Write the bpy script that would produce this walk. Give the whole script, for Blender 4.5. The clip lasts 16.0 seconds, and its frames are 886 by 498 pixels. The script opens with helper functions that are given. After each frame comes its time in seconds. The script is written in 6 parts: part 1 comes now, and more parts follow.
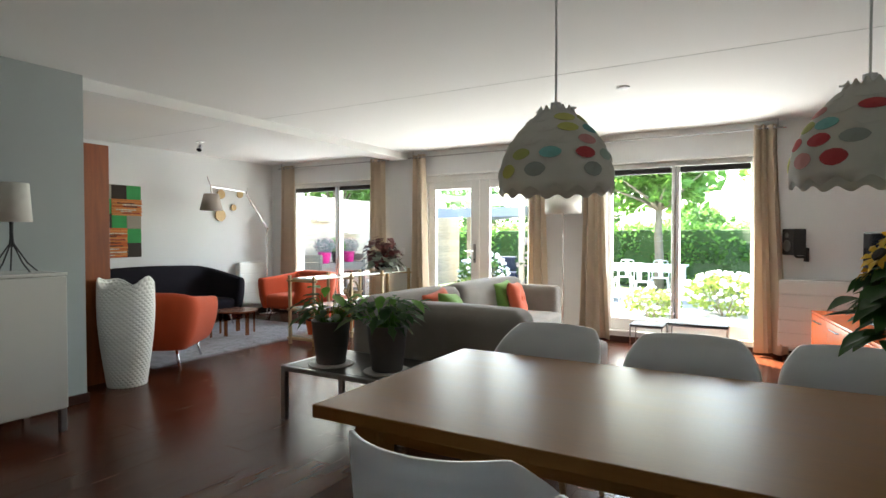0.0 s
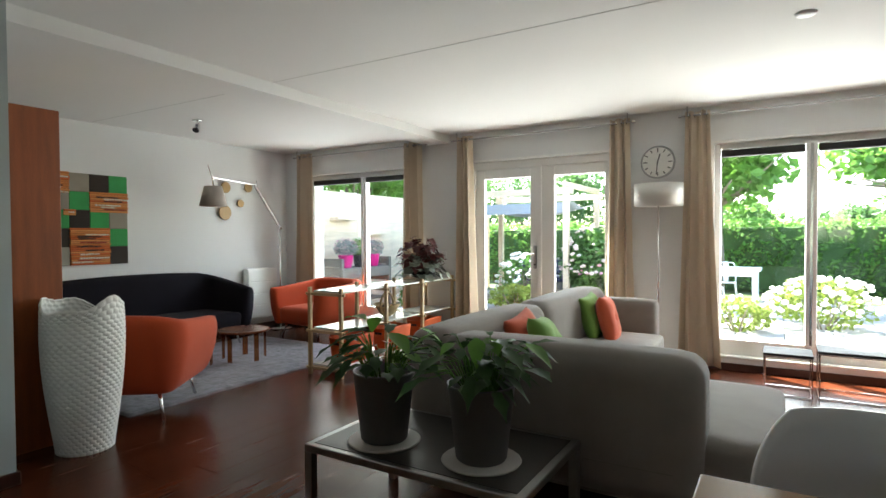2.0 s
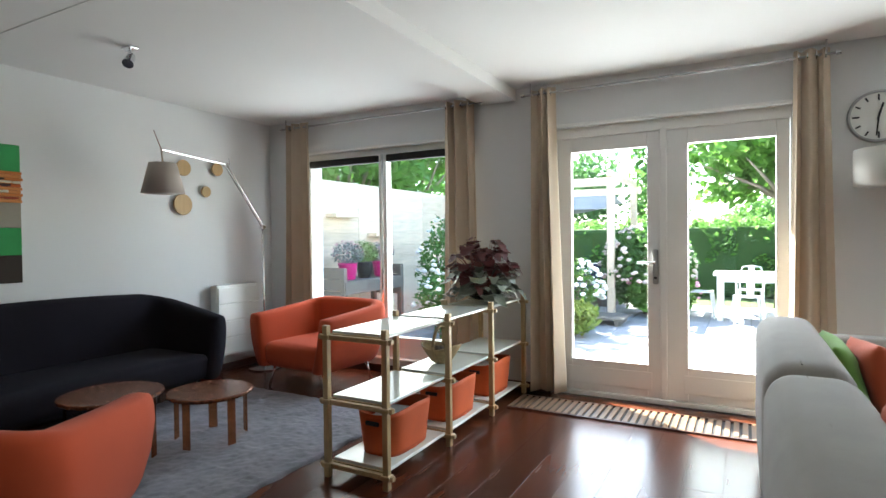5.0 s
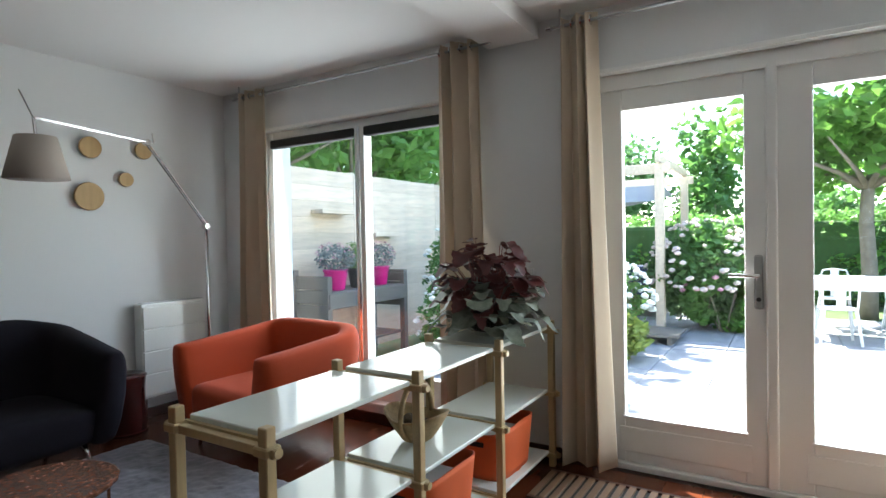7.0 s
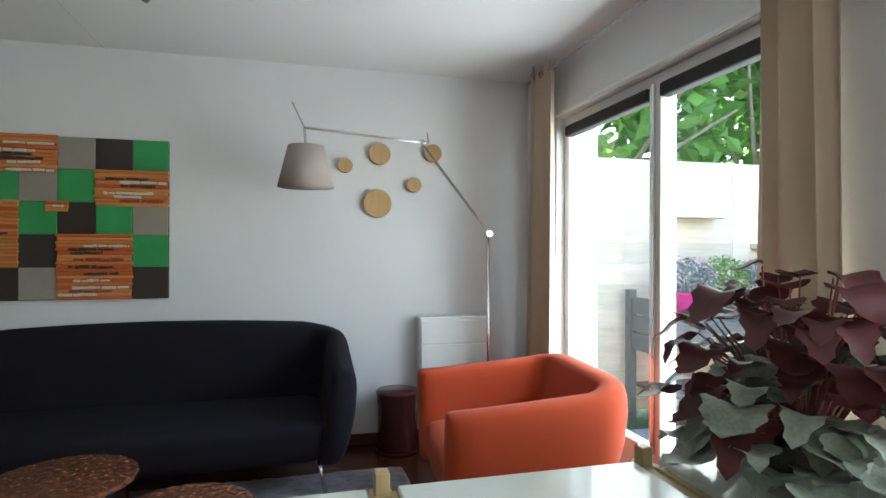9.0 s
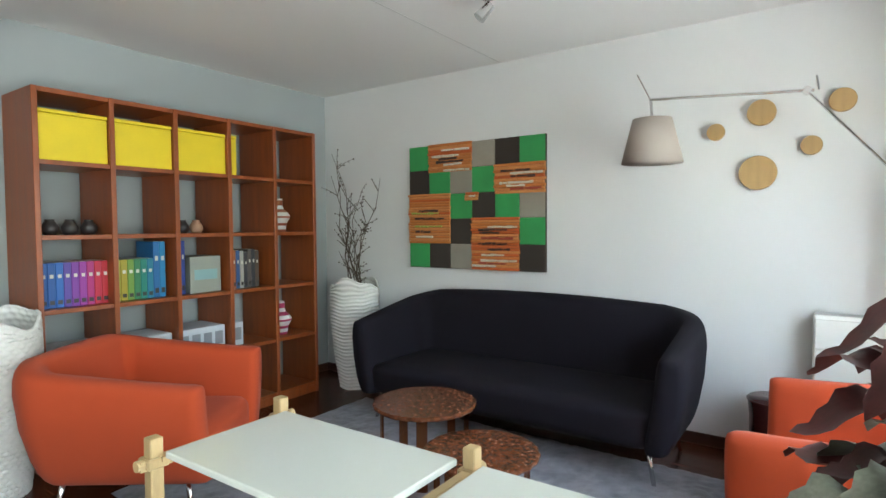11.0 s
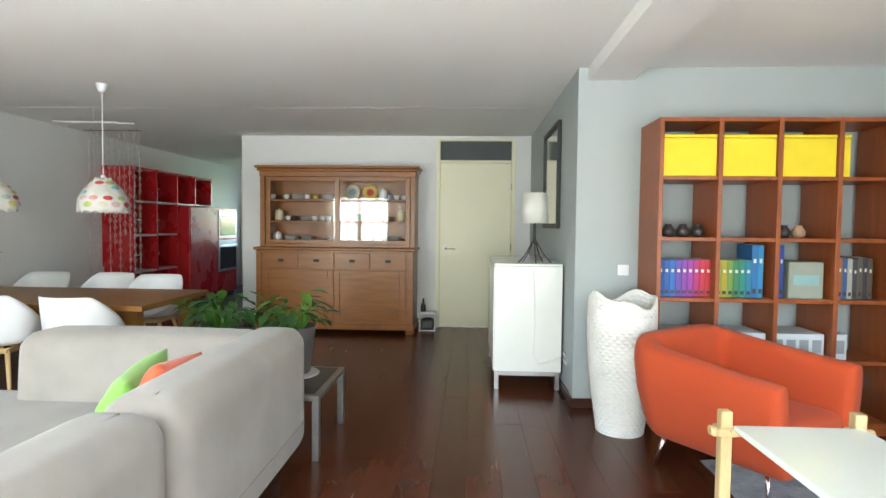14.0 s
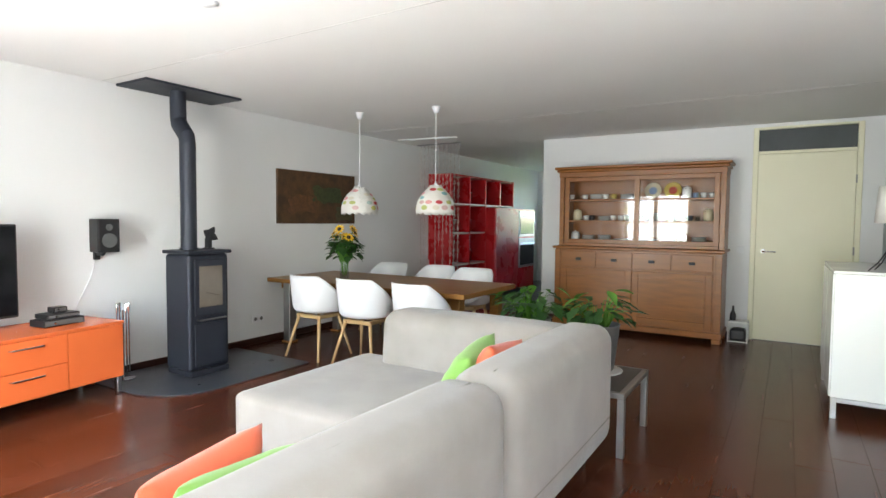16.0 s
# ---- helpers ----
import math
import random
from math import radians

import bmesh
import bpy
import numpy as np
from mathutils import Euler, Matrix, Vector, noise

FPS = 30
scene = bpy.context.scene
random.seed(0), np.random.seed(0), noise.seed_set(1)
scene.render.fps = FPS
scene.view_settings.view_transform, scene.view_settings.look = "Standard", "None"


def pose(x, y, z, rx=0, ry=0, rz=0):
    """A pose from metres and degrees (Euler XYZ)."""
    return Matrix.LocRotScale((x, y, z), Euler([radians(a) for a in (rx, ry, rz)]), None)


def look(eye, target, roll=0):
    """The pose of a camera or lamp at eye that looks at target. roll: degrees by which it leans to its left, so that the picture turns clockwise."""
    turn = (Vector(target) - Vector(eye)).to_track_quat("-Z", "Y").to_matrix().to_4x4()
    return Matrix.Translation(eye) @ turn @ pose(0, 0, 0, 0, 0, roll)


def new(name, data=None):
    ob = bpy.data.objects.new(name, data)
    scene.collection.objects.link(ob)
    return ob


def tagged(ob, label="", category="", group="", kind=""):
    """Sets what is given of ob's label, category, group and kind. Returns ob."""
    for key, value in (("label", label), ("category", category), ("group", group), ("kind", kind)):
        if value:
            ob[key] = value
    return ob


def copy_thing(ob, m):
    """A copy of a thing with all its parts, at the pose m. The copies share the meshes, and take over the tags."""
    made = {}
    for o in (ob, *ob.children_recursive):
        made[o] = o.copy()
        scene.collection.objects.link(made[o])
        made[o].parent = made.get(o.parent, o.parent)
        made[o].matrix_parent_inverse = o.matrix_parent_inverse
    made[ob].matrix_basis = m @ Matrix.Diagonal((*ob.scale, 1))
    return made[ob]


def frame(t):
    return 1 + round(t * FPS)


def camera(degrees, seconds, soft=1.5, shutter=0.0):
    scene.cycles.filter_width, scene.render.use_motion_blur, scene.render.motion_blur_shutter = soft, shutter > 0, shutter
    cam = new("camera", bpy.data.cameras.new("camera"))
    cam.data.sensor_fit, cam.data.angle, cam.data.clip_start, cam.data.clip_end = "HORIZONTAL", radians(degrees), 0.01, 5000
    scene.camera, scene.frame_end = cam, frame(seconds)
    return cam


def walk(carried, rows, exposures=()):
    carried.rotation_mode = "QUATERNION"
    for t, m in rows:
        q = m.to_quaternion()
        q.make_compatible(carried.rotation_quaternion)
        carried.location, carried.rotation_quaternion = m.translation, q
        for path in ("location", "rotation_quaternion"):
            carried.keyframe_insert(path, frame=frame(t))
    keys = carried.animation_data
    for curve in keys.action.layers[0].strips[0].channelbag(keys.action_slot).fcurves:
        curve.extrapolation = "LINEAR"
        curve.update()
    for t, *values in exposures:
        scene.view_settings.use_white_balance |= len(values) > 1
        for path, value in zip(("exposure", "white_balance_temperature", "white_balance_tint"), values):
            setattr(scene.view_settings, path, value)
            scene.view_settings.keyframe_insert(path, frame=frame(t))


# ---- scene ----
cam = camera(77.1, 16.0)

PATH = [
    (0, (1.495, -0.633, 1.308), (0.495, 1.099, 1.263), 0.0),
    (0.5, (1.261, -0.377, 1.328), (0.258, 1.353, 1.279), -0.0),
    (1, (0.973, -0.056, 1.331), (-0.04, 1.668, 1.282), -0.2),
    (1.5, (0.65, 0.183, 1.323), (-0.383, 1.895, 1.277), -0.3),
    (2, (0.329, 0.418, 1.31), (-0.706, 2.129, 1.265), -0.3),
    (2.5, (0.007, 0.684, 1.32), (-1.034, 2.392, 1.276), -0.5),
    (3, (-0.305, 0.9, 1.311), (-1.35, 2.605, 1.267), -0.6),
    (3.5, (-0.616, 1.121, 1.315), (-1.63, 2.845, 1.267), -0.5),
    (4, (-0.932, 1.383, 1.308), (-1.919, 3.122, 1.267), -0.6),
    (4.2, (-1.058, 1.482, 1.306), (-2.037, 3.226, 1.265), -0.6),
    (6.5, (-1.928, 2.962, 1.301), (-2.866, 4.729, 1.271), -0.9),
    (7, (-1.974, 3.332, 1.313), (-3.027, 5.032, 1.274), -1.1),
    (7.5, (-2.014, 3.722, 1.343), (-3.246, 5.297, 1.296), -1.4),
    (8, (-2.043, 4.091, 1.374), (-3.562, 5.39, 1.322), -1.7),
    (8.2, (-2.096, 4.251, 1.325), (-3.732, 5.4, 1.303), -1.2),
    (10.3, (-2.385, 5.458, 1.348), (-4.298, 4.878, 1.278), -0.9),
    (10.5, (-2.402, 5.533, 1.347), (-4.258, 4.793, 1.279), -0.9),
    (11, (-2.418, 5.675, 1.351), (-4.055, 4.529, 1.272), -0.4),
    (11.5, (-2.49, 5.787, 1.371), (-3.891, 4.362, 1.283), -0.5),
    (12, (-2.551, 5.836, 1.368), (-3.707, 4.206, 1.284), -0.4),
    (12.5, (-2.562, 5.93, 1.37), (-3.425, 4.128, 1.289), -0.2),
    (13, (-2.518, 6.002, 1.394), (-3.051, 4.076, 1.31), 0.1),
    (13.5, (-2.41, 6.023, 1.391), (-2.672, 4.043, 1.305), 0.4),
    (14, (-2.341, 6.001, 1.387), (-2.245, 4.005, 1.3), 0.6),
    (14.5, (-2.338, 6.044, 1.399), (-1.825, 4.113, 1.302), 0.6),
    (15, (-2.306, 6.085, 1.392), (-1.552, 4.235, 1.296), 0.6),
    (15.5, (-2.281, 6.132, 1.396), (-1.365, 4.357, 1.297), 0.5),
    (16, (-2.261, 6.158, 1.4), (-1.209, 4.46, 1.298), 0.5),
]
walk(cam, [(t, look(eye, target, roll)) for t, eye, target, roll in PATH],
     exposures=[(0, 3.7, 6900, 4), (2, 3.35, 6900, 3), (4, 3.5, 6600, 3), (6.5, 2.85, 6350, 3), (8.2, 3.1, 6300, 4), (10.3, 3.65, 6400, 1), (12.5, 4.2, 6750, 5), (14, 4.45, 6700, 4), (14.5, 4.5, 6700, 5), (15.3, 4.35, 6700, 6), (16, 4.4, 6700, 7)])

# ---- light ----
world = bpy.data.worlds.new("sky")
scene.world = world
world.use_nodes = True
wn = world.node_tree
sky = wn.nodes.new("ShaderNodeTexSky")
sky.sky_type = "NISHITA"
sky.sun_disc = False
SUN_ELEVATION, SUN_AZIMUTH = radians(53), radians(-52)      # azimuth from +y towards +x
sky.sun_elevation, sky.sun_rotation = SUN_ELEVATION, SUN_AZIMUTH
wn.links.new(sky.outputs[0], wn.nodes["Background"].inputs[0])
wn.nodes["Background"].inputs[1].default_value = 0.15
sun = new("sun", bpy.data.lights.new("sun", "SUN"))
sun.data.energy, sun.data.angle, sun.data.color = 5.0, radians(0.5), (1.0, 0.95, 0.87)
to_sun = Vector((math.sin(SUN_AZIMUTH) * math.cos(SUN_ELEVATION), math.cos(SUN_AZIMUTH) * math.cos(SUN_ELEVATION), math.sin(SUN_ELEVATION)))
sun.matrix_world = look(to_sun * 40, (0, 0, 0))


def window_light(x, z, w, h, power, y=6.72):
    """Sky light in a window's opening, shining into the room."""
    lamp = new("window_daylight", bpy.data.lights.new("window_daylight", "AREA"))
    lamp.data.shape, lamp.data.size, lamp.data.size_y = "RECTANGLE", w, h
    lamp.data.energy, lamp.data.color = power, (0.95, 0.98, 1.0)
    lamp.matrix_world = look((x, y, z), (x, y - 1.7, z - 0.14))


for wx, wz, ww, wh, power in ((-4.66, 1.22, 1.8, 1.8, 5.5), (-2.03, 1.2, 1.6, 1.9, 9), (0.58, 1.2, 1.5, 1.9, 9.5)):
    window_light(wx, wz, ww, wh, power)


# ---- tools ----
def part(name, bm, material, parent=None, label="", smooth=False):
    """Link a bmesh as one mesh object under a thing or a part."""
    me = bpy.data.meshes.new(name)
    bmesh.ops.recalc_face_normals(bm, faces=bm.faces)
    bm.to_mesh(me)
    bm.free()
    if smooth:
        me.polygons.foreach_set("use_smooth", [True] * len(me.polygons))
    me.materials.append(material)
    ob = new(name, me)
    if parent:
        ob.parent = parent
    if label:
        ob["label"] = label
    return ob


def thing(name, m, label, category, group=""):
    ob = new(name)
    ob.empty_display_size = 0.1
    ob.matrix_world = m
    return tagged(ob, label, category, group)


def box(bm, x0, x1, y0, y1, z0, z1, bevel=0.0, segments=2, m=None):
    made = bmesh.ops.create_cube(bm, size=1, matrix=Matrix.Translation(((x0 + x1) / 2, (y0 + y1) / 2, (z0 + z1) / 2)) @ Matrix.Diagonal((x1 - x0, y1 - y0, z1 - z0, 1)))
    verts = made["verts"]
    if bevel:
        edges = list({e for v in verts for e in v.link_edges})
        out = bmesh.ops.bevel(bm, geom=edges, offset=bevel, segments=segments, affect="EDGES", profile=0.5)
        verts = list({v for v in out["verts"]} | {v for v in verts if v.is_valid})
    if m is not None:
        bmesh.ops.transform(bm, matrix=m, verts=verts)
    return verts


def boxed(*a, **k):
    bm = bmesh.new()
    box(bm, *a, **k)
    return bm


def tube(bm, points, radii, seg=10, caps=True):
    """A round bar along points."""
    points = [Vector(p) for p in points]
    if not isinstance(radii, (list, tuple)):
        radii = [radii] * len(points)
    rings, side = [], None
    for i, p in enumerate(points):
        d = (points[min(i + 1, len(points) - 1)] - points[max(i - 1, 0)]).normalized()
        if side is None:
            side = d.orthogonal().normalized()
        side = (side - d * side.dot(d)).normalized()
        up = d.cross(side)
        rings.append([bm.verts.new(p + radii[i] * (math.cos(a) * side + math.sin(a) * up)) for a in (2 * math.pi * k / seg for k in range(seg))])
    for a, b in zip(rings, rings[1:]):
        for k in range(seg):
            bm.faces.new((a[k], a[(k + 1) % seg], b[(k + 1) % seg], b[k]))
    if caps:
        bm.faces.new(rings[0][::-1]), bm.faces.new(rings[-1])


def tubed(points, radii, seg=10):
    bm = bmesh.new()
    tube(bm, points, radii, seg)
    return bm


def lathe(bm, profile, seg=32, wave=None):
    """A turned shape round z from (radius, height) pairs; wave(a, i) may scale a ring."""
    rings = []
    for i, (r, z) in enumerate(profile):
        ring = []
        for k in range(seg):
            a = 2 * math.pi * k / seg
            q, dz = wave(a, i) if wave else (1, 0)
            ring.append(bm.verts.new((r * q * math.cos(a), r * q * math.sin(a), z + dz)))
        rings.append(ring)
    for a, b in zip(rings, rings[1:]):
        for k in range(seg):
            bm.faces.new((a[k], a[(k + 1) % seg], b[(k + 1) % seg], b[k]))
    if profile[0][0] > 0.004:
        bm.faces.new(rings[0][::-1])
    return rings


def lathed(profile, seg=32, wave=None):
    bm = bmesh.new()
    lathe(bm, profile, seg, wave)
    return bm


def sheet(bm, f, nu, nv, closed=False):
    """A surface f(u, v) over 0..1."""
    rows = [[bm.verts.new(f(i / (nu if closed else nu - 1), j / (nv - 1))) for i in range(nu)] for j in range(nv)]
    for a, b in zip(rows, rows[1:]):
        for i in range(nu if closed else nu - 1):
            bm.faces.new((a[i], a[(i + 1) % nu], b[(i + 1) % nu], b[i]))


def solid(bm, thickness):
    bmesh.ops.recalc_face_normals(bm, faces=bm.faces)
    bmesh.ops.solidify(bm, geom=bm.faces, thickness=thickness)
    return bm


# ---- materials ----
def material(name, colour, rough=0.6, metal=0.0, dark=0.85, scale=6.0, bump=0.1, fine=120.0, stretch=(1, 1, 1), sheen=0.0, spec=0.5, per_object=0.0, coat=0.0, through_light=0.0):
    """A surface whose colour, gloss and relief vary at a coarse and a fine scale."""
    m = bpy.data.materials.new(name)
    m.use_nodes = True
    t = m.node_tree
    n, l = t.nodes, t.links
    b = n["Principled BSDF"]
    co = n.new("ShaderNodeTexCoord")
    mp = n.new("ShaderNodeMapping")
    mp.inputs["Scale"].default_value = stretch
    l.new(co.outputs["Object"], mp.inputs["Vector"])
    big, small = n.new("ShaderNodeTexNoise"), n.new("ShaderNodeTexNoise")
    big.inputs["Scale"].default_value, big.inputs["Detail"].default_value = scale, 6
    small.inputs["Scale"].default_value, small.inputs["Detail"].default_value = fine, 4
    for q in (big, small):
        l.new(mp.outputs[0], q.inputs["Vector"])
    add = n.new("ShaderNodeMath")
    add.operation = "MULTIPLY_ADD"
    l.new(small.outputs[0], add.inputs[0])
    add.inputs[1].default_value = 0.4
    l.new(big.outputs[0], add.inputs[2])
    ramp = n.new("ShaderNodeValToRGB")
    ramp.color_ramp.elements[0].position, ramp.color_ramp.elements[1].position = 0.45, 0.95
    ramp.color_ramp.elements[0].color = (*[c * dark for c in colour], 1)
    ramp.color_ramp.elements[1].color = (*colour, 1)
    l.new(add.outputs[0], ramp.inputs[0])
    last = ramp.outputs[0]
    if per_object:
        info, hsv, rng = n.new("ShaderNodeObjectInfo"), n.new("ShaderNodeHueSaturation"), n.new("ShaderNodeMapRange")
        l.new(info.outputs["Random"], rng.inputs["Value"])
        rng.inputs["To Min"].default_value, rng.inputs["To Max"].default_value = 1 - per_object, 1 + per_object
        l.new(rng.outputs[0], hsv.inputs["Value"])
        l.new(last, hsv.inputs["Color"])
        last = hsv.outputs[0]
    l.new(last, b.inputs["Base Color"])
    gl = n.new("ShaderNodeMapRange")
    l.new(big.outputs[0], gl.inputs["Value"])
    gl.inputs["To Min"].default_value, gl.inputs["To Max"].default_value = max(0.02, rough - 0.08), min(1, rough + 0.08)
    l.new(gl.outputs[0], b.inputs["Roughness"])
    b.inputs["Metallic"].default_value = metal
    b.inputs["Specular IOR Level"].default_value = spec
    if coat:
        b.inputs["Coat Weight"].default_value, b.inputs["Coat Roughness"].default_value = coat, 0.12
    if sheen:
        b.inputs["Sheen Weight"].default_value, b.inputs["Sheen Roughness"].default_value = sheen, 0.5
    if bump:
        bp = n.new("ShaderNodeBump")
        bp.inputs["Strength"].default_value, bp.inputs["Distance"].default_value = bump, 0.004
        l.new(add.outputs[0], bp.inputs["Height"])
        l.new(bp.outputs[0], b.inputs["Normal"])
    if through_light:
        tr, mix = n.new("ShaderNodeBsdfTranslucent"), n.new("ShaderNodeMixShader")
        l.new(last, tr.inputs[0])
        mix.inputs[0].default_value = through_light
        l.new(b.outputs[0], mix.inputs[1]), l.new(tr.outputs[0], mix.inputs[2])
        l.new(mix.outputs[0], n["Material Output"].inputs[0])
    return m


def glass_material(name, colour=(1, 1, 1), rough=0.0):
    """Thin clear glass: mostly see-through, with a mirror sheen at grazing angles."""
    m = bpy.data.materials.new(name)
    m.use_nodes = True
    t = m.node_tree
    n, l = t.nodes, t.links
    clear, gloss, mix, lw = n.new("ShaderNodeBsdfTransparent"), n.new("ShaderNodeBsdfGlossy"), n.new("ShaderNodeMixShader"), n.new("ShaderNodeLayerWeight")
    steep, fr = n.new("ShaderNodeMath"), n.new("ShaderNodeMath")
    steep.operation, fr.operation = "POWER", "MULTIPLY_ADD"
    l.new(lw.outputs["Facing"], steep.inputs[0])
    steep.inputs[1].default_value = 5.0
    l.new(steep.outputs[0], fr.inputs[0])
    fr.inputs[1].default_value, fr.inputs[2].default_value = 0.7, 0.035
    clear.inputs[0].default_value = (*colour, 1)
    gloss.inputs["Roughness"].default_value = rough
    l.new(fr.outputs[0], mix.inputs[0]), l.new(clear.outputs[0], mix.inputs[1]), l.new(gloss.outputs[0], mix.inputs[2])
    l.new(mix.outputs[0], n["Material Output"].inputs[0])
    return m


plaster_white = material("plaster_white", (0.72, 0.73, 0.73), 0.85, dark=0.95, scale=1.2, bump=0.25, fine=220)
plaster_grey = material("plaster_grey", (0.365, 0.405, 0.41), 0.85, dark=0.95, scale=1.2, bump=0.25, fine=220)
ceiling_paint = material("ceiling_paint", (0.78, 0.78, 0.77), 0.9, dark=0.96, scale=0.8, bump=0.3, fine=160)
frame_paint = material("frame_paint", (0.78, 0.78, 0.76), 0.35, dark=0.95, scale=3, bump=0.04)
door_paint = material("door_paint", (0.74, 0.72, 0.54), 0.45, dark=0.96, scale=2, bump=0.05)
dark_wood = material("dark_wood", (0.084, 0.022, 0.0095), 0.25, dark=0.80, scale=3, bump=0.012, fine=25, stretch=(3.5, 0.6, 3.5), per_object=0.30, spec=0.28)
skirting_wood = material("skirting_wood", (0.05, 0.016, 0.010), 0.35, dark=0.6, scale=6, bump=0.05)
cherry = material("cherry", (0.31, 0.076, 0.018), 0.38, dark=0.62, scale=4, bump=0.05, fine=50, stretch=(6, 6, 0.7))
walnut = material("walnut", (0.27, 0.125, 0.034), 0.32, dark=0.80, scale=3, bump=0.015, fine=30, stretch=(0.5, 5, 5), spec=0.15)
oak = material("oak", (0.27, 0.092, 0.010), 0.33, dark=0.66, scale=4, bump=0.06, fine=60, stretch=(0.8, 6, 6))
beech = material("beech", (0.52, 0.35, 0.17), 0.45, dark=0.8, scale=5, bump=0.05, fine=60, stretch=(6, 6, 0.8))
brass_wood = material("pale_wood_frame", (0.50, 0.37, 0.19), 0.42, dark=0.75, scale=6, bump=0.05, fine=70, stretch=(5, 5, 0.8))
sofa_cloth = material("sofa_cloth", (0.285, 0.260, 0.238), 0.92, dark=0.74, scale=4, bump=0.6, fine=420, sheen=0.22, spec=0.35)
black_cloth = material("black_cloth", (0.013, 0.011, 0.0165), 0.95, dark=0.7, scale=3, bump=0.4, fine=420, spec=0.2)
orange_cloth = material("orange_cloth", (0.47, 0.066, 0.020), 0.92, dark=0.86, scale=3, bump=0.4, fine=420, sheen=0.06, spec=0.3)
cushion_orange = material("cushion_orange", (0.62, 0.11, 0.045), 0.9, dark=0.85, scale=4, bump=0.4, fine=380, sheen=0.2)
cushion_green = material("cushion_green", (0.18, 0.36, 0.07), 0.9, dark=0.85, scale=4, bump=0.4, fine=380, sheen=0.2)
white_plastic = material("white_plastic", (0.72, 0.73, 0.75), 0.4, dark=0.97, scale=3, bump=0.02)
white_lacquer = material("white_lacquer", (0.78, 0.79, 0.76), 0.18, dark=0.97, scale=3, bump=0.02)
ceramic_white = material("ceramic_white", (0.74, 0.74, 0.71), 0.55, dark=0.9, scale=6, bump=0.1)
rack_gloss = material("rack_gloss", (0.62, 0.66, 0.62), 0.11, dark=0.97, scale=3, bump=0.0, spec=0.6)
chrome = material("chrome", (0.75, 0.75, 0.76), 0.15, 1.0, dark=0.9, scale=10, bump=0.0)
steel = material("steel", (0.42, 0.42, 0.42), 0.35, 1.0, dark=0.85, scale=12, bump=0.03)
iron_black = material("iron_black", (0.03, 0.031, 0.034), 0.5, 0.3, dark=0.8, scale=6, bump=0.08)
stove_grey = material("stove_grey", (0.032, 0.037, 0.052), 0.5, 0.4, dark=0.85, scale=5, bump=0.1)
black_plastic = material("black_plastic", (0.018, 0.018, 0.02), 0.4, dark=0.8, scale=8, bump=0.03)
curtain_cloth = material("curtain_cloth", (0.60, 0.495, 0.375), 0.9, dark=0.92, scale=4, bump=0.3, fine=350, sheen=0.1, through_light=0.15)
rug_wool = material("rug_wool", (0.25, 0.245, 0.285), 1.0, dark=0.42, scale=9, bump=1.0, fine=190, sheen=0.3)
orange_lacquer = material("orange_lacquer", (0.78, 0.16, 0.045), 0.25, dark=0.93, scale=3, bump=0.02)
red_lacquer = material("red_lacquer", (0.42, 0.012, 0.016), 0.28, dark=0.9, scale=3, bump=0.02)
pane_glass = glass_material("pane_glass")
clear_glass = glass_material("clear_glass", (0.93, 0.96, 0.95))

# ---- structure ----
X0, X1, Y0, Y1, CEIL = -6.10, 2.78, -1.47, 6.44, 2.57      # inner faces
BX, BY = -3.14, 1.75                                        # the projecting corner
THICK = 0.30


def wall(name, boxes, mat, label):
    bm = bmesh.new()
    for b in boxes:
        box(bm, *b)
    return tagged(part(name, bm, mat, None), label, "wall", kind="structure")


OPEN = ((-5.62, -3.70, 0.12, 2.20), (-2.92, -1.16, 0.0, 2.20), (-0.22, 1.42, 0.12, 2.20))
facade, at = [], X0 - THICK
for a, b, z0, z1 in OPEN:
    facade += [(at, a, Y1, Y1 + THICK, 0, CEIL), (a, b, Y1, Y1 + THICK, z1, CEIL)]
    if z0:
        facade.append((a, b, Y1, Y1 + THICK, 0, z0))
    at = b
facade.append((at, X1 + THICK, Y1, Y1 + THICK, 0, CEIL))
wall("wall_garden", facade, plaster_white, "white plastered garden wall with windows and doors")
wall("wall_art", [(X0 - THICK, X0, BY - 0.2, Y1, 0, CEIL)], plaster_white, "white plastered wall behind the black sofa")
wall("wall_bookcase", [(X0, BX, BY - 0.2, BY, 0, CEIL)], plaster_grey, "blue-grey painted wall behind the bookcase")
wall("wall_corner", [(BX - 0.2, BX, Y0 - 0.2, BY - 0.2, 0, CEIL)], plaster_grey, "blue-grey painted wall beside the white cabinet")
wall("wall_hall", [(BX, -2.94, Y0 - 0.2, Y0, 0, CEIL), (-1.88, 0.77, Y0 - 0.2, Y0, 0, CEIL), (-2.94, -1.88, Y0 - 0.2, Y0, 2.53, CEIL)], plaster_white, "white wall with the hall door")
wall("wall_stove", [(X1, X1 + THICK, -6.2, Y1, 0, CEIL)], plaster_white, "white plastered long wall behind the stove")
wall("wall_kitchen", [(0.57, 0.77, -6.2, Y0 - 0.2, 0, CEIL), (0.57, 0.85, -6.4, -6.2, 0, CEIL), (2.10, X1, -6.4, -6.2, 0, CEIL), (0.85, 2.10, -6.4, -6.2, 0, 1.05), (0.85, 2.10, -6.4, -6.2, 2.30, CEIL)], plaster_white, "white kitchen walls")
wall("wall_hall_back", [(BX, 0.57, -3.2, -3.0, 0, CEIL)], plaster_white, "hall wall")
bm = bmesh.new()
box(bm, X0 - THICK, X1 + THICK, -6.4, Y1 + THICK, CEIL, CEIL + 0.25)
